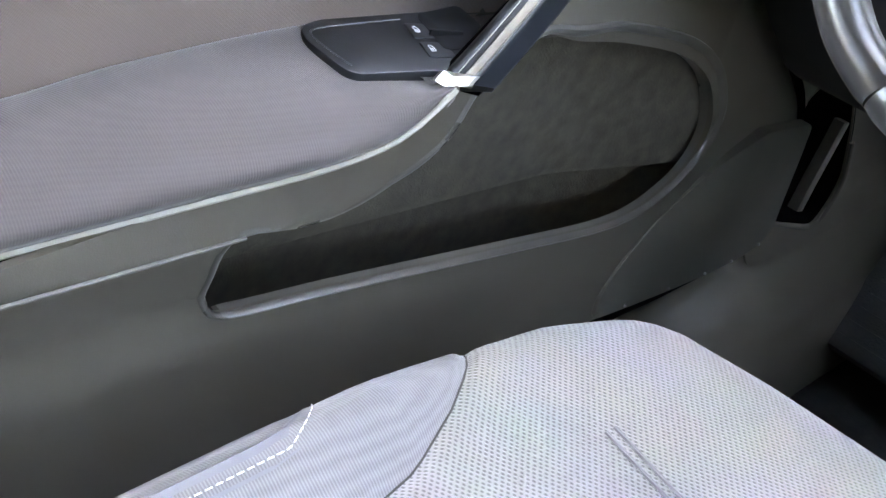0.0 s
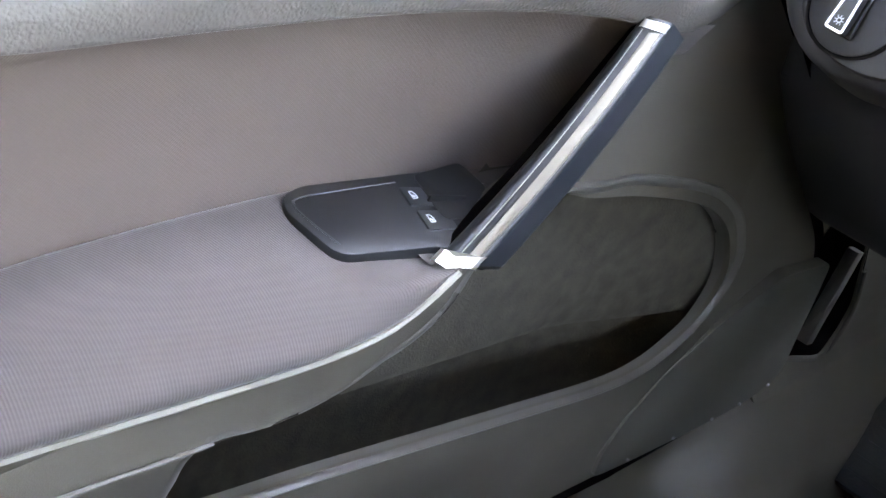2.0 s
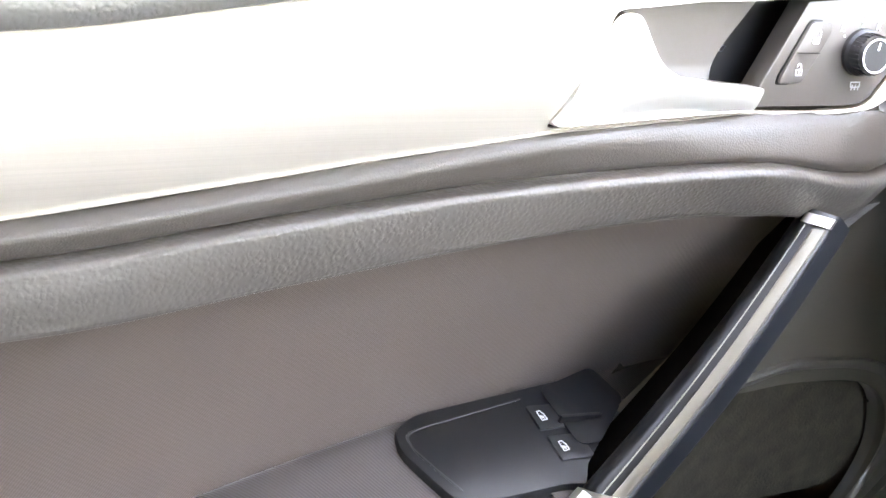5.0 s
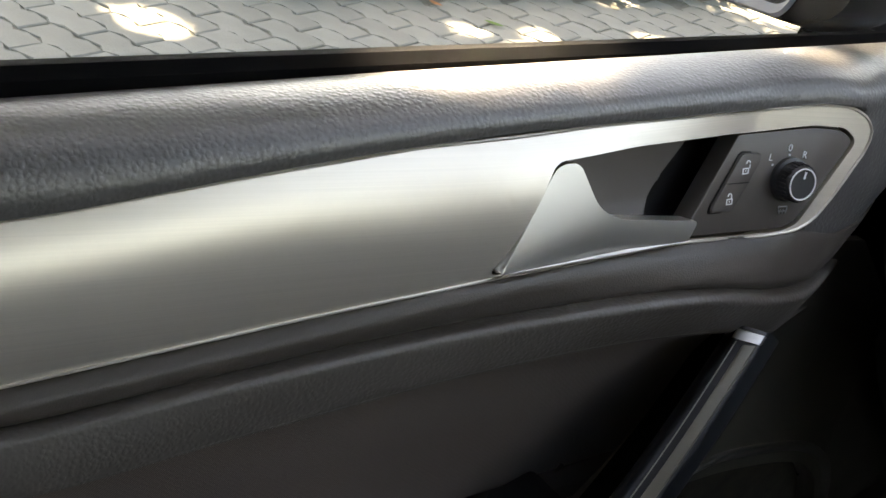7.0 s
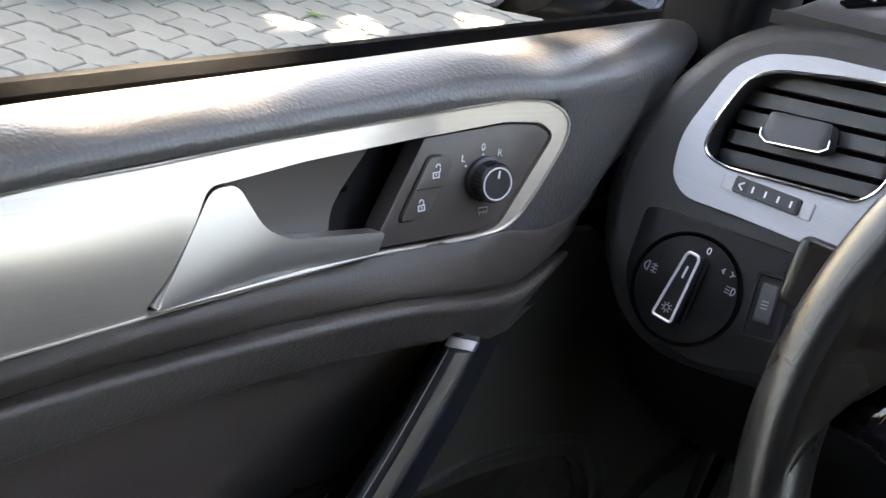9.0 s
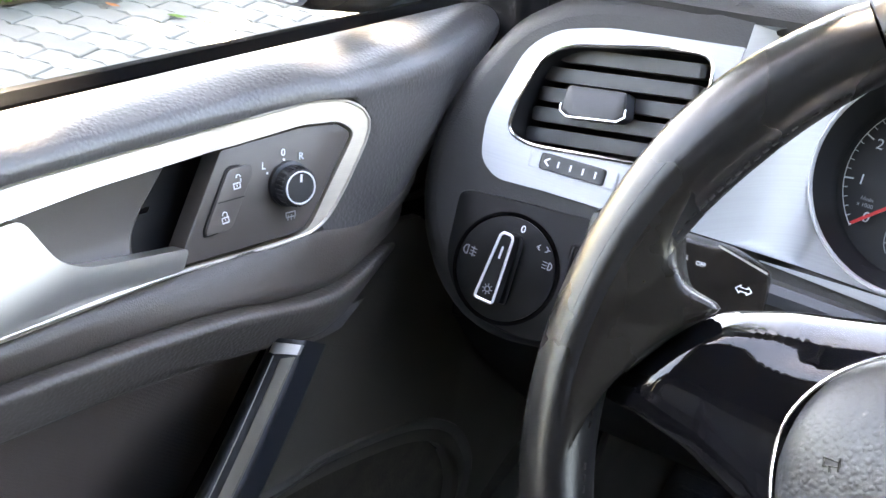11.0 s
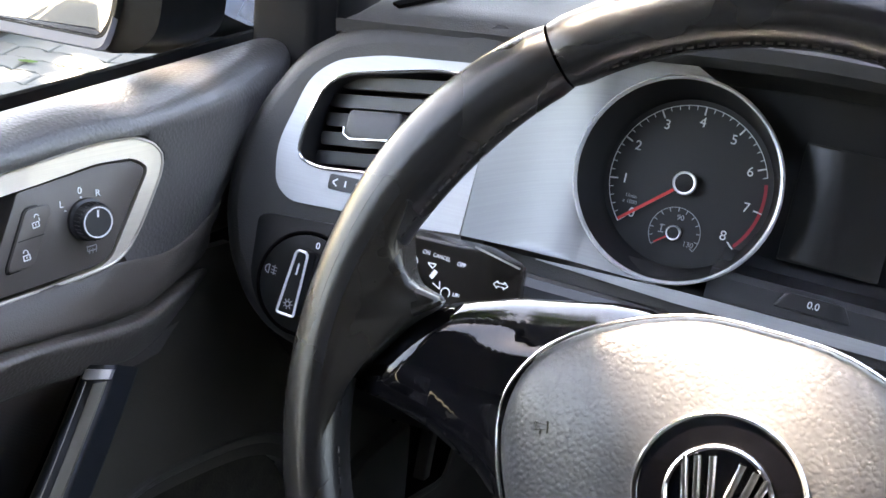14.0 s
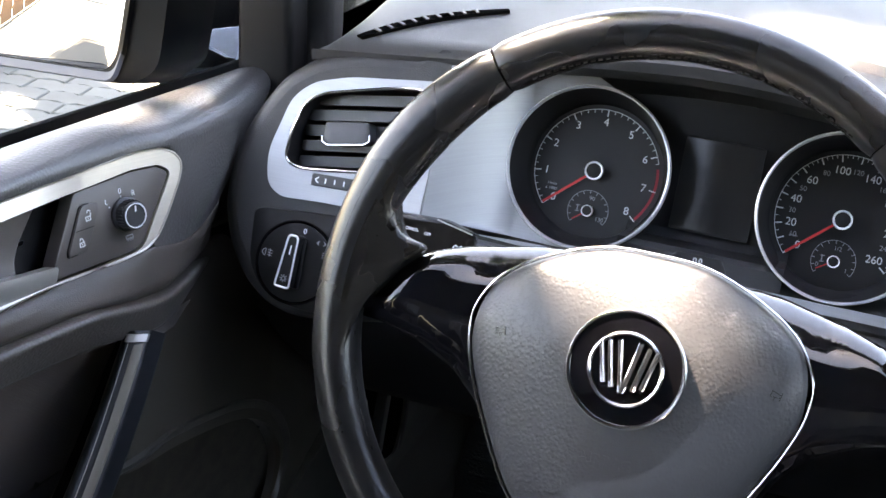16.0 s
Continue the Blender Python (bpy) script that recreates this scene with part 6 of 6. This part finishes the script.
def build_shell():
    floor = part("floor", merged(block((1.9, 3.2, 0.02), Matrix.Translation((0.36, 0.35, -0.105)))), M_CARPET)
    tagged(floor, "black carpet on the car floor", "floor", kind="structure")
    fire = part("wall_front", block((1.9, 0.02, 1.0), Matrix.Translation((0.36, 1.78, 0.38))), M_CARPET)
    tagged(fire, "black carpeted bulkhead under the dashboard", "bulkhead", kind="structure")
    rows = []
    for x in ys(-0.42, 1.14, 20):
        bow = 0.05 * (1 - ((x - 0.36) / 0.78) ** 2)
        rows.append([(x, y, z + bow) for y, z in ((0.48, 1.27), (0.42, 1.30), (0.2, 1.325), (-0.3, 1.335), (-0.8, 1.31), (-1.25, 1.23))])
    roof = part("ceiling", sheet(rows, thick=0.03), M_HEADLINER)
    tagged(roof, "grey cloth roof lining of the car", "ceiling", kind="structure")
    rows = []
    for x in ys(-0.44, 1.16, 20):
        bow = 1 - ((x - 0.36) / 0.8) ** 2
        rows.append([(x, 0.46 + (1.62 - 0.46) * t + 0.10 * bow * t, 1.29 + (0.90 - 1.29) * t + 0.05 * bow * (1 - t)) for t in ys(0, 1, 6)])
    screen = part("window_1", sheet(rows, thick=0.005), M_GLASS)
    screen.visible_shadow = False
    tagged(screen, "clear sloping windscreen", "windscreen", kind="structure")
    rows = []
    for x in ys(-0.50, 1.22, 20):
        bow = 0.06 * (1 - ((x - 0.36) / 0.86) ** 2)
        rows.append([(x, y, z + bow) for y, z in ((0.47, 1.315), (0.2, 1.365), (-0.3, 1.375), (-0.8, 1.35), (-1.3, 1.27))])
    skin = part("roof_panel", sheet(rows, thick=0.008), M_BODY)
    tagged(skin, "silver-blue painted roof of the car", "car roof", kind="structure")
    # pillars beside the driver
    def pillar(name, pts, profile, material, label):
        ob = part(name, sweep(smooth_curve(pts, 6), profile, up=(1, 0, 0)), material)
        tagged(ob, label, "pillar trim", kind="structure")
    box = lambda a, b: rounded([(-a, -b), (a, -b), (a, b), (-a, b)], 0.008)
    pillar("trim_pillar", [(-0.402, 1.005, 0.79), (-0.402, 1.0, 0.87), (-0.40, 0.975, 0.93), (-0.375, 0.75, 1.11), (-0.33, 0.46, 1.27)], box(0.02, 0.026), M_DEEP, "dark grey windscreen pillar trim")
    pillar("trim_pillar_edge", [(-0.370, 1.04, 0.80), (-0.370, 1.04, 0.87), (-0.366, 1.01, 0.94), (-0.345, 0.77, 1.12), (-0.31, 0.5, 1.275)], box(0.016, 0.013), M_DASH, "brown-grey inner edge of the windscreen pillar")
    pillar("trim_rail", [(-0.36, 0.5, 1.27), (-0.37, 0.0, 1.31), (-0.40, -0.6, 1.29), (-0.45, -1.2, 1.18)], box(0.03, 0.03), M_HEADLINER, "dark roof rail trim over the side window")
    pillar("trim_pillar_rear", [(-0.62, -0.42, 0.0), (-0.64, -0.44, 0.8), (-0.42, -0.5, 1.3)], box(0.06, 0.04), M_DASH, "dark centre pillar behind the driver")
    pillar("trim_pillar_far", [(1.16, 1.5, 0.88), (1.12, 1.0, 1.08), (1.04, 0.5, 1.28)], box(0.03, 0.03), M_DASH, "dark windscreen pillar on the passenger side")
    # far side, back and console, seen only in reflections: walls added to block light
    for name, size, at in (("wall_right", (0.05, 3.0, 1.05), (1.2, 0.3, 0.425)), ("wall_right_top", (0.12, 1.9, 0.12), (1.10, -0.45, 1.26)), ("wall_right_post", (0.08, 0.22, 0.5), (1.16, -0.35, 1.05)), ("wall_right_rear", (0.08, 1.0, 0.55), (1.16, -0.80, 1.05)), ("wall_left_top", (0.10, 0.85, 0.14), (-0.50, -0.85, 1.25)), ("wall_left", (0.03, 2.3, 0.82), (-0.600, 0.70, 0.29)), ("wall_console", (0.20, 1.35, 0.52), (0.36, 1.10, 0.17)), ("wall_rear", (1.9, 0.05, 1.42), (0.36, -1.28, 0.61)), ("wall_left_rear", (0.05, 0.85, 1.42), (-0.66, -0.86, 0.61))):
        # wall_left is coloured as the shade of the gap beside the dash
        ob = part(name, block(size, Matrix.Translation(at), 0.01), M_SHADE if name == "wall_left" else M_DASH)
        tagged(ob, "plain dark inner wall of the car, added to block light", "car wall", kind="structure")


def build_mirror():
    mir = thing("exterior_mirror", (-0.62, 1.03, 0.80), "black exterior door mirror with bright reflecting glass", "mirror")
    m = axes((-0.640, 1.000, 0.860), (0.98, -0.20, 0), (0, 0.20, 1))
    glass = rounded([(-0.14, -0.0905), (0.098, -0.0655), (0.1080, -0.050), (0.112, 0.085), (-0.14, 0.085)], [0.02, 0.008, 0.012, 0.03, 0.03], 6)
    lip = rounded([(-0.146, -0.1000), (0.108, -0.0730), (0.1150, -0.050), (0.120, 0.093), (-0.146, 0.093)], [0.02, 0.010, 0.012, 0.03, 0.03], 6)
    shell = rounded([(-0.150, -0.1015), (0.118, -0.0745), (0.150, -0.055), (0.150, 0.105), (-0.150, 0.105)], [0.02, 0.02, 0.02, 0.03, 0.03], 6)
    rows = [[m @ Vector((u, v, w)) for u, v in line] for line, w in ((glass, -0.003), (glass, 0.004), (lip, 0.006), (lip, 0.000), (shell, -0.004), (shell, -0.05))]
    rows += [[m @ Vector((0.03 + (u - 0.03) * f, v * f, w)) for u, v in shell] for f, w in ((0.9, -0.085), (0.5, -0.11), (0.05, -0.115))]
    part("housing", sheet(rows, closed=True), M_GLOSSBLACK, mir, "black mirror housing")
    foot = [(u, v) for u, v in lip if v < -0.045]
    part("bezel", sheet([[m @ Vector((u, v - d, w)) for u, v in sorted(foot)] for d, w in ((-0.0075, 0.0065), (0.0, 0.0075), (0.002, 0.002))]), M_TRIMCLOTH, mir, "blue-grey lower lip of the mirror")
    part("mirror_glass", slab([(u * 0.998, v * 0.998) for u, v in glass], 0.004, m @ Matrix.Translation((0, 0, -0.001)), 0.001), M_MIRROR, mir, "mirror glass")
    side = Matrix(((0, 0, 1, -0.515), (1, 0, 0, 0), (0, 1, 0, 0), (0, 0, 0, 1)))
    part("arm", slab(rounded([(1.060, 0.915), (1.22, 0.915), (1.22, 0.755), (1.115, 0.768), (0.975, 0.798), (0.990, 0.818)], 0.008), 0.05, side, 0.006), M_GLOSSBLACK, mir, "black mirror foot in the window corner")
    # made-up plate for a bright triangle, its corners set to fit the camera's view
    bright_plate = [(0.993, 0.834), (1.125, 0.813), (1.127, 0.779), (1.092, 0.788)]
    part("bright_plate", slab(bright_plate, 0.004, side @ Matrix.Translation((0, 0, 0.021)), 0.001), M_BODY, mir, "silver plate added for a light triangle beside the mirror")


build_seat()
build_footwell()
build_shell()
build_mirror()


# ---- outside ----
GROUND = -0.33


def verge(y):
    """Where the paving ends and the planted strip begins."""
    return -3.20 + 0.25 * (y - 3.0) - 3.0 * max(0.0, 2.8 - y)


def build_verge():
    rng = random.Random(21)
    soil = part("soil", sheet([[(verge(y) - d, y, GROUND + 0.004 + h) for d, h in ((0.02, 0.0), (0.10, 0.02), (0.6, 0.04), (2.5, 0.04))] for y in ys(2.6, 6.2, 12)]), M_BARK)
    tagged(soil, "dark soil of a planted strip beside the paving", "soil", kind="structure")
    verts, faces = [], []
    for _ in range(5200):
        y = rng.uniform(2.65, 6.0)
        d = 1.3 * rng.random() ** 1.6
        p = Vector((verge(y) - d, y, GROUND + 0.02))
        lean = Vector((rng.gauss(0, 0.5), rng.gauss(0, 0.5), 1.0)).normalized() * rng.uniform(0.05, 0.16)
        side = lean.cross(Vector((rng.gauss(0, 1), rng.gauss(0, 1), 0.1))).normalized() * rng.uniform(0.006, 0.022)
        k = len(verts)
        verts += [p - side * 0.4, p + side * 0.4, p + lean * 0.6 + side, p + lean, p + lean * 0.6 - side]
        faces.append((k, k + 1, k + 2, k + 3, k + 4))
    me = bpy.data.meshes.new("ground_cover")
    me.from_pydata([tuple(v) for v in verts], [], faces)
    me.materials.append(M_LEAF)
    cover = new("ground_cover", me)
    tagged(cover, "low green plants and grass along the paving", "plants", kind="stuff")
    for x, y, size, turn, mat, label in ((-2.76, 3.53, 0.035, 0.4, M_LEAF, "bright green leaf fallen on the paving"), (-2.97, 3.45, 0.030, 0.1, M_DRYLEAF, "dry tan leaf fallen on the paving")):
        c, sn = math.cos(turn), math.sin(turn)
        rows = []
        for t in ys(0, 1, 6):
            w = 0.42 * math.sin(math.pi * (0.04 + 0.94 * t)) ** 0.8
            rows.append([(x + size * (c * (t - 0.5) * 2 - sn * q), y + size * (sn * (t - 0.5) * 2 + c * q), GROUND + 0.006 + size * (0.10 * abs(q) + 0.25 * (t - 0.5) ** 2)) for q in (-w, -w / 2, 0, w / 2, w)])
        leaf = part("fallen_leaf", sheet(rows), mat)
        tagged(leaf, label, "leaf", "fallen leaves")


def build_ground():
    bm = bmesh.new()
    bmesh.ops.create_grid(bm, x_segments=2, y_segments=2, size=200)
    bmesh.ops.translate(bm, verts=bm.verts, vec=(0, 0, GROUND - 0.007))
    ground = part("ground", bm, M_SAND)
    tagged(ground, "sandy ground in the joints of a paved yard", "ground", kind="structure")
    # interlocking pavers: a zigzag block, 22 x 11 cm
    L, W, j, r = 0.22, 0.112, 0.0028, 0.012
    edge = [(-L / 2, -W / 2), (-L / 6, -W / 2 + r), (0, -W / 2 - r), (L / 6, -W / 2 + r), (L / 2, -W / 2)]
    top = [(L / 2, W / 2), (L / 6, W / 2 + r), (0, W / 2 - r), (-L / 6, W / 2 + r), (-L / 2, W / 2)]
    shape = [(u * (1 - j / L * 2), v * (1 - j / W * 2)) for u, v in edge + top]
    n = len(shape)
    def paver_verts(cx, cy, dz, turn):
        c, s = math.cos(turn), math.sin(turn)
        v = []
        for f, z in ((1.0, -0.03), (1.0, -0.004), (0.955, 0.0)):
            v += [(cx + c * u * f - s * w * f, cy + s * u * f + c * w * f, GROUND + z + dz) for u, w in shape]
        return v
    faces = [tuple(range(2 * n, 3 * n))] + [(k * n + i, k * n + (i + 1) % n, (k + 1) * n + (i + 1) % n, (k + 1) * n + i) for k in (0, 1) for i in range(n)]
    pavement = thing("pavement", (-2.9, 3.0, GROUND), "grey interlocking concrete pavers with dappled light", "paving", kind="structure")
    rng = random.Random(4)
    near, far_v, far_f = [], [], []
    mesh = bpy.data.meshes.new("paver")
    mesh.from_pydata(paver_verts(0, 0, -GROUND, 0), [], faces)
    mesh.materials.append(M_PAVER)
    turn = radians(8)
    c, s = math.cos(turn), math.sin(turn)
    for row in range(-45, 70):
        for col in range(-38, 8):
            u, v = col * L + (L / 2 if row % 2 else 0), row * W
            x, y = -1.2 + c * u - s * v, 2.6 + s * u + c * v
            if x > -0.95 or x < -9 or y < 0.4 or y > 9 or x < verge(y):
                continue
            dz = rng.uniform(-0.003, 0.002)
            if -3.6 < x < -2.0 and 1.3 < y < 5.6 and len(near) < 300:
                near.append((x, y, dz))
                ob = new("paver", mesh)
                ob.parent = pavement
                ob.matrix_basis = Matrix.Translation((x + 2.9, y - 3.0, dz)) @ pose(0, 0, 0, rng.uniform(-0.6, 0.6), rng.uniform(-0.6, 0.6), math.degrees(turn) + rng.uniform(-0.8, 0.8))
            else:
                base = len(far_v)
                far_v += paver_verts(x + 2.9, y - 3.0, dz - GROUND, turn)
                far_f += [tuple(base + i for i in f) for f in faces]
    me = bpy.data.meshes.new("far_pavers")
    me.from_pydata(far_v, [], far_f)
    me.materials.append(M_PAVER)
    rest = new("far_pavers", me)
    rest.parent = pavement
    tagged(rest, kind="stuff")


# gaps cut in the crown to aim sun patches: the point each lights and its half width
AIMED_GAPS = [((-0.512, 0.548, 0.812), 0.015), ((-0.507, 0.595, 0.812), 0.019), ((-0.501, 0.645, 0.812), 0.017), ((-0.495, 0.685, 0.812), 0.008), ((-0.442, 0.815, 0.818), 0.008), ((-0.428, 0.893, 0.818), 0.004),
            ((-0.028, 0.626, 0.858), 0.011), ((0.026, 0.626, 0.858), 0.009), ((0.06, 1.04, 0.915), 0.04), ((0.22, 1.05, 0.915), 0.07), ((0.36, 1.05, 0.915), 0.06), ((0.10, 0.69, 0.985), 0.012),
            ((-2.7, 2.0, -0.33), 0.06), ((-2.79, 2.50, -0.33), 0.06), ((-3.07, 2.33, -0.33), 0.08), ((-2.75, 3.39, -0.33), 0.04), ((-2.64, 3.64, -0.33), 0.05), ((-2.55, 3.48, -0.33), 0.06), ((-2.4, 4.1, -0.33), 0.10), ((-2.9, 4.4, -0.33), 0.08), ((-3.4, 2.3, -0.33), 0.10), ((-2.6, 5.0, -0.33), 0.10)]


def build_tree():
    """An unseen tree set on the sun's line to shade the car: trunk, limbs, and a wide crown of leaves with aimed gaps.
    """
    rng = random.Random(11)
    foot = Vector((-9.0, 6.4, GROUND))
    tree = thing("tree", foot, "broad leafy tree shading the parked car", "tree")
    mid = Vector((-1.1, 1.8, 0.2)) + sun_way * 6.5
    trunk = smooth_curve([foot, foot + Vector((0.2, 0.1, 3.0)), mid + Vector((-2.2, 1.2, -1.6)), mid + Vector((-0.3, 0.0, -0.4))], 6)
    part("trunk", sweep(trunk, oval(0.2, 0.2, 12), scale=[1.15 - 0.7 * i / (len(trunk) - 1) for i in range(len(trunk))], up=(1, 0, 0)), M_BARK, tree)
    for i in range(9):
        a = 2 * math.pi * i / 9
        tip = mid + Vector((2.6 * math.cos(a), 2.6 * math.sin(a), rng.uniform(-0.2, 0.7)))
        limb = smooth_curve([trunk[-4], trunk[-2].lerp(tip, 0.4) + Vector((0, 0, 0.3)), tip], 5)
        part("limb", sweep(limb, oval(0.07, 0.07, 7), scale=[1 - 0.8 * k / (len(limb) - 1) for k in range(len(limb))], up=(1, 0, 0)), M_BARK, tree)
    verts, faces = [], []
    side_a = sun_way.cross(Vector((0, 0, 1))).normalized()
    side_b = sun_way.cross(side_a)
    gaps = [(Vector(p).dot(side_a), Vector(p).dot(side_b), r) for p, r in AIMED_GAPS]

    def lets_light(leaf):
        """Whether the leaf would close one of the aimed gaps."""
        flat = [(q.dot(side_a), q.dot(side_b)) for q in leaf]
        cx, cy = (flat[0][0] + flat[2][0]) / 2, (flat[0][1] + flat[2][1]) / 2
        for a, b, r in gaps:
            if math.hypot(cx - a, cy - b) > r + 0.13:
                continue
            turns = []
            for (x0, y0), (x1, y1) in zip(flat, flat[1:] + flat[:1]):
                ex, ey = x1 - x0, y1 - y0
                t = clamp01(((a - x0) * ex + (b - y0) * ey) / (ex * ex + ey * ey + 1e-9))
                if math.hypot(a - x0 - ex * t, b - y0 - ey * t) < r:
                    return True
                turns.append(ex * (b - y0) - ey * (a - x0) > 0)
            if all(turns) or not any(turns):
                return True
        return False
    for _ in range(430):
        a, r = rng.uniform(0, 2 * math.pi), 3.3 * math.sqrt(rng.random())
        c = mid + Vector((r * math.cos(a), r * math.sin(a), rng.uniform(-0.5, 0.9) * (1.1 - r / 5.5)))
        for _ in range(140):
            p = c + Vector((rng.gauss(0, 0.30), rng.gauss(0, 0.30), rng.gauss(0, 0.18)))
            u = Vector((rng.gauss(0, 1), rng.gauss(0, 1), rng.gauss(0, 0.5))).normalized()
            v = u.cross(Vector((rng.gauss(0, 1), rng.gauss(0, 1), rng.gauss(0, 1)))).normalized()
            l, w = rng.uniform(0.07, 0.11), rng.uniform(0.04, 0.06)
            leaf = [p - u * l, p + v * w, p + u * l, p - v * w]
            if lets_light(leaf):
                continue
            k = len(verts)
            verts += leaf
            faces.append((k, k + 1, k + 2, k + 3))
    # extra leaves added on the sun's line to shade the seat side and the window pad
    for i in range(2000):
        spot = (rng.uniform(-0.3, 0.35), rng.uniform(-0.35, 0.85), 0.35) if i < 1300 else (rng.uniform(-0.66, -0.36), rng.uniform(-0.3, 1.0), 0.81)
        p = Vector(spot) + sun_way * rng.uniform(5.6, 6.6)
        u = Vector((rng.gauss(0, 1), rng.gauss(0, 1), rng.gauss(0, 0.5))).normalized()
        v = u.cross(sun_way).normalized()
        leaf = [p - u * 0.09, p + v * 0.05, p + u * 0.09, p - v * 0.05]
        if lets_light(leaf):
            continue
        k = len(verts)
        verts += leaf
        faces.append((k, k + 1, k + 2, k + 3))
    me = bpy.data.meshes.new("crown")
    me.from_pydata([tuple(v - foot) for v in verts], [], faces)
    me.materials.append(M_LEAF)
    crown = new("crown", me)
    crown.parent = tree


def build_yard():
    """What the door mirror shows: a pale wall with a wooden gate, and a shrub."""
    at = Matrix.Translation((-10.4, -5.3, GROUND)) @ pose(0, 0, 0, 0, 0, -57)
    wall = thing("garden_wall", at.translation, "pale rendered garden wall across the yard", "wall")
    for x0, x1 in ((-6.0, -1.05), (0.95, 6.0)):
        part("wall_panel", block((x1 - x0, 0.2, 2.3), at @ Matrix.Translation(((x0 + x1) / 2, 0, 1.15)), 0.02), M_WALL, wall)
        part("coping", block((x1 - x0 + 0.06, 0.3, 0.06), at @ Matrix.Translation(((x0 + x1) / 2, 0, 2.33)), 0.01), M_PAVER, wall)
    gate = thing("wooden_gate", at @ Vector((-0.05, 0, 0)), "brown weathered board gate in the wall", "gate")
    for i in range(14):
        part("board", block((0.128, 0.03, 1.9), at @ Matrix.Translation((-0.95 + i * 0.138, 0.0, 1.0)), 0.006, 1), M_WOOD, gate)
    for z in (0.45, 1.6):
        part("rail", block((1.95, 0.04, 0.10), at @ Matrix.Translation((-0.05, -0.035, z)), 0.006, 1), M_WOOD, gate)
    rng = random.Random(7)
    foot = at @ Vector((-1.7, 0.7, 0))
    shrub = thing("shrub", foot, "small bright green shrub beside the gate", "shrub")
    for i in range(6):
        tip = foot + Vector((rng.uniform(-0.3, 0.3), rng.uniform(-0.3, 0.3), 1.1))
        part("stem", sweep([foot, foot.lerp(tip, 0.5) + Vector((0.03, 0, 0)), tip], oval(0.012, 0.012, 6), up=(1, 0, 0)), M_BARK, shrub)
    verts, faces = [], []
    for _ in range(900):
        p = Vector((rng.gauss(0, 0.25), rng.gauss(0, 0.25), 0.75 + rng.gauss(0, 0.3)))
        u = Vector((rng.gauss(0, 1), rng.gauss(0, 1), rng.gauss(0, 1))).normalized()
        v = u.cross(Vector((rng.gauss(0, 1), rng.gauss(0, 1), rng.gauss(0, 1)))).normalized()
        k = len(verts)
        verts += [p - u * 0.05, p + v * 0.025, p + u * 0.05, p - v * 0.025]
        faces.append((k, k + 1, k + 2, k + 3))
    me = bpy.data.meshes.new("foliage")
    me.from_pydata([tuple(v) for v in verts], [], faces)
    me.materials.append(M_LEAF)
    ob = new("foliage", me)
    ob.parent = shrub


def build_car_front():
    """The car's own wing and bonnet ahead of the windscreen."""
    front = thing("engine_bonnet", (0.36, 1.7, 0.3), "silver-blue painted bonnet and front wings", "bonnet")

    def top(x, y):
        a = abs(x - 0.36) / 0.98
        return 0.842 - 0.05 * a ** 4 - 0.06 * (y - 1.06) - 0.07 * max(0.0, y - 1.9) ** 2
    rows = [[(x, y, top(x, y)) for x in ys(-0.487, 1.207, 30)] for y in ys(1.66, 2.65, 16)]
    part("bonnet", sheet(rows, thick=0.01), M_BODY, front, "silver-blue bonnet")
    for s in (-1, 1):
        rows = []
        for y in ys(1.20, 2.65, 24):
            rows.append([(0.36 + s * w, y, top(0.36 + s * w, y) - d) for w, d in ((0.851, 0.0), (0.853, -0.018), (0.90, -0.016), (0.95, 0.002), (0.985, 0.035), (1.0, 0.12), (1.0, 0.5))])
        part("front_wing", sheet(rows), M_BODY, front, "silver-blue front wing")


build_ground()
build_verge()
build_tree()
build_yard()
build_car_front()
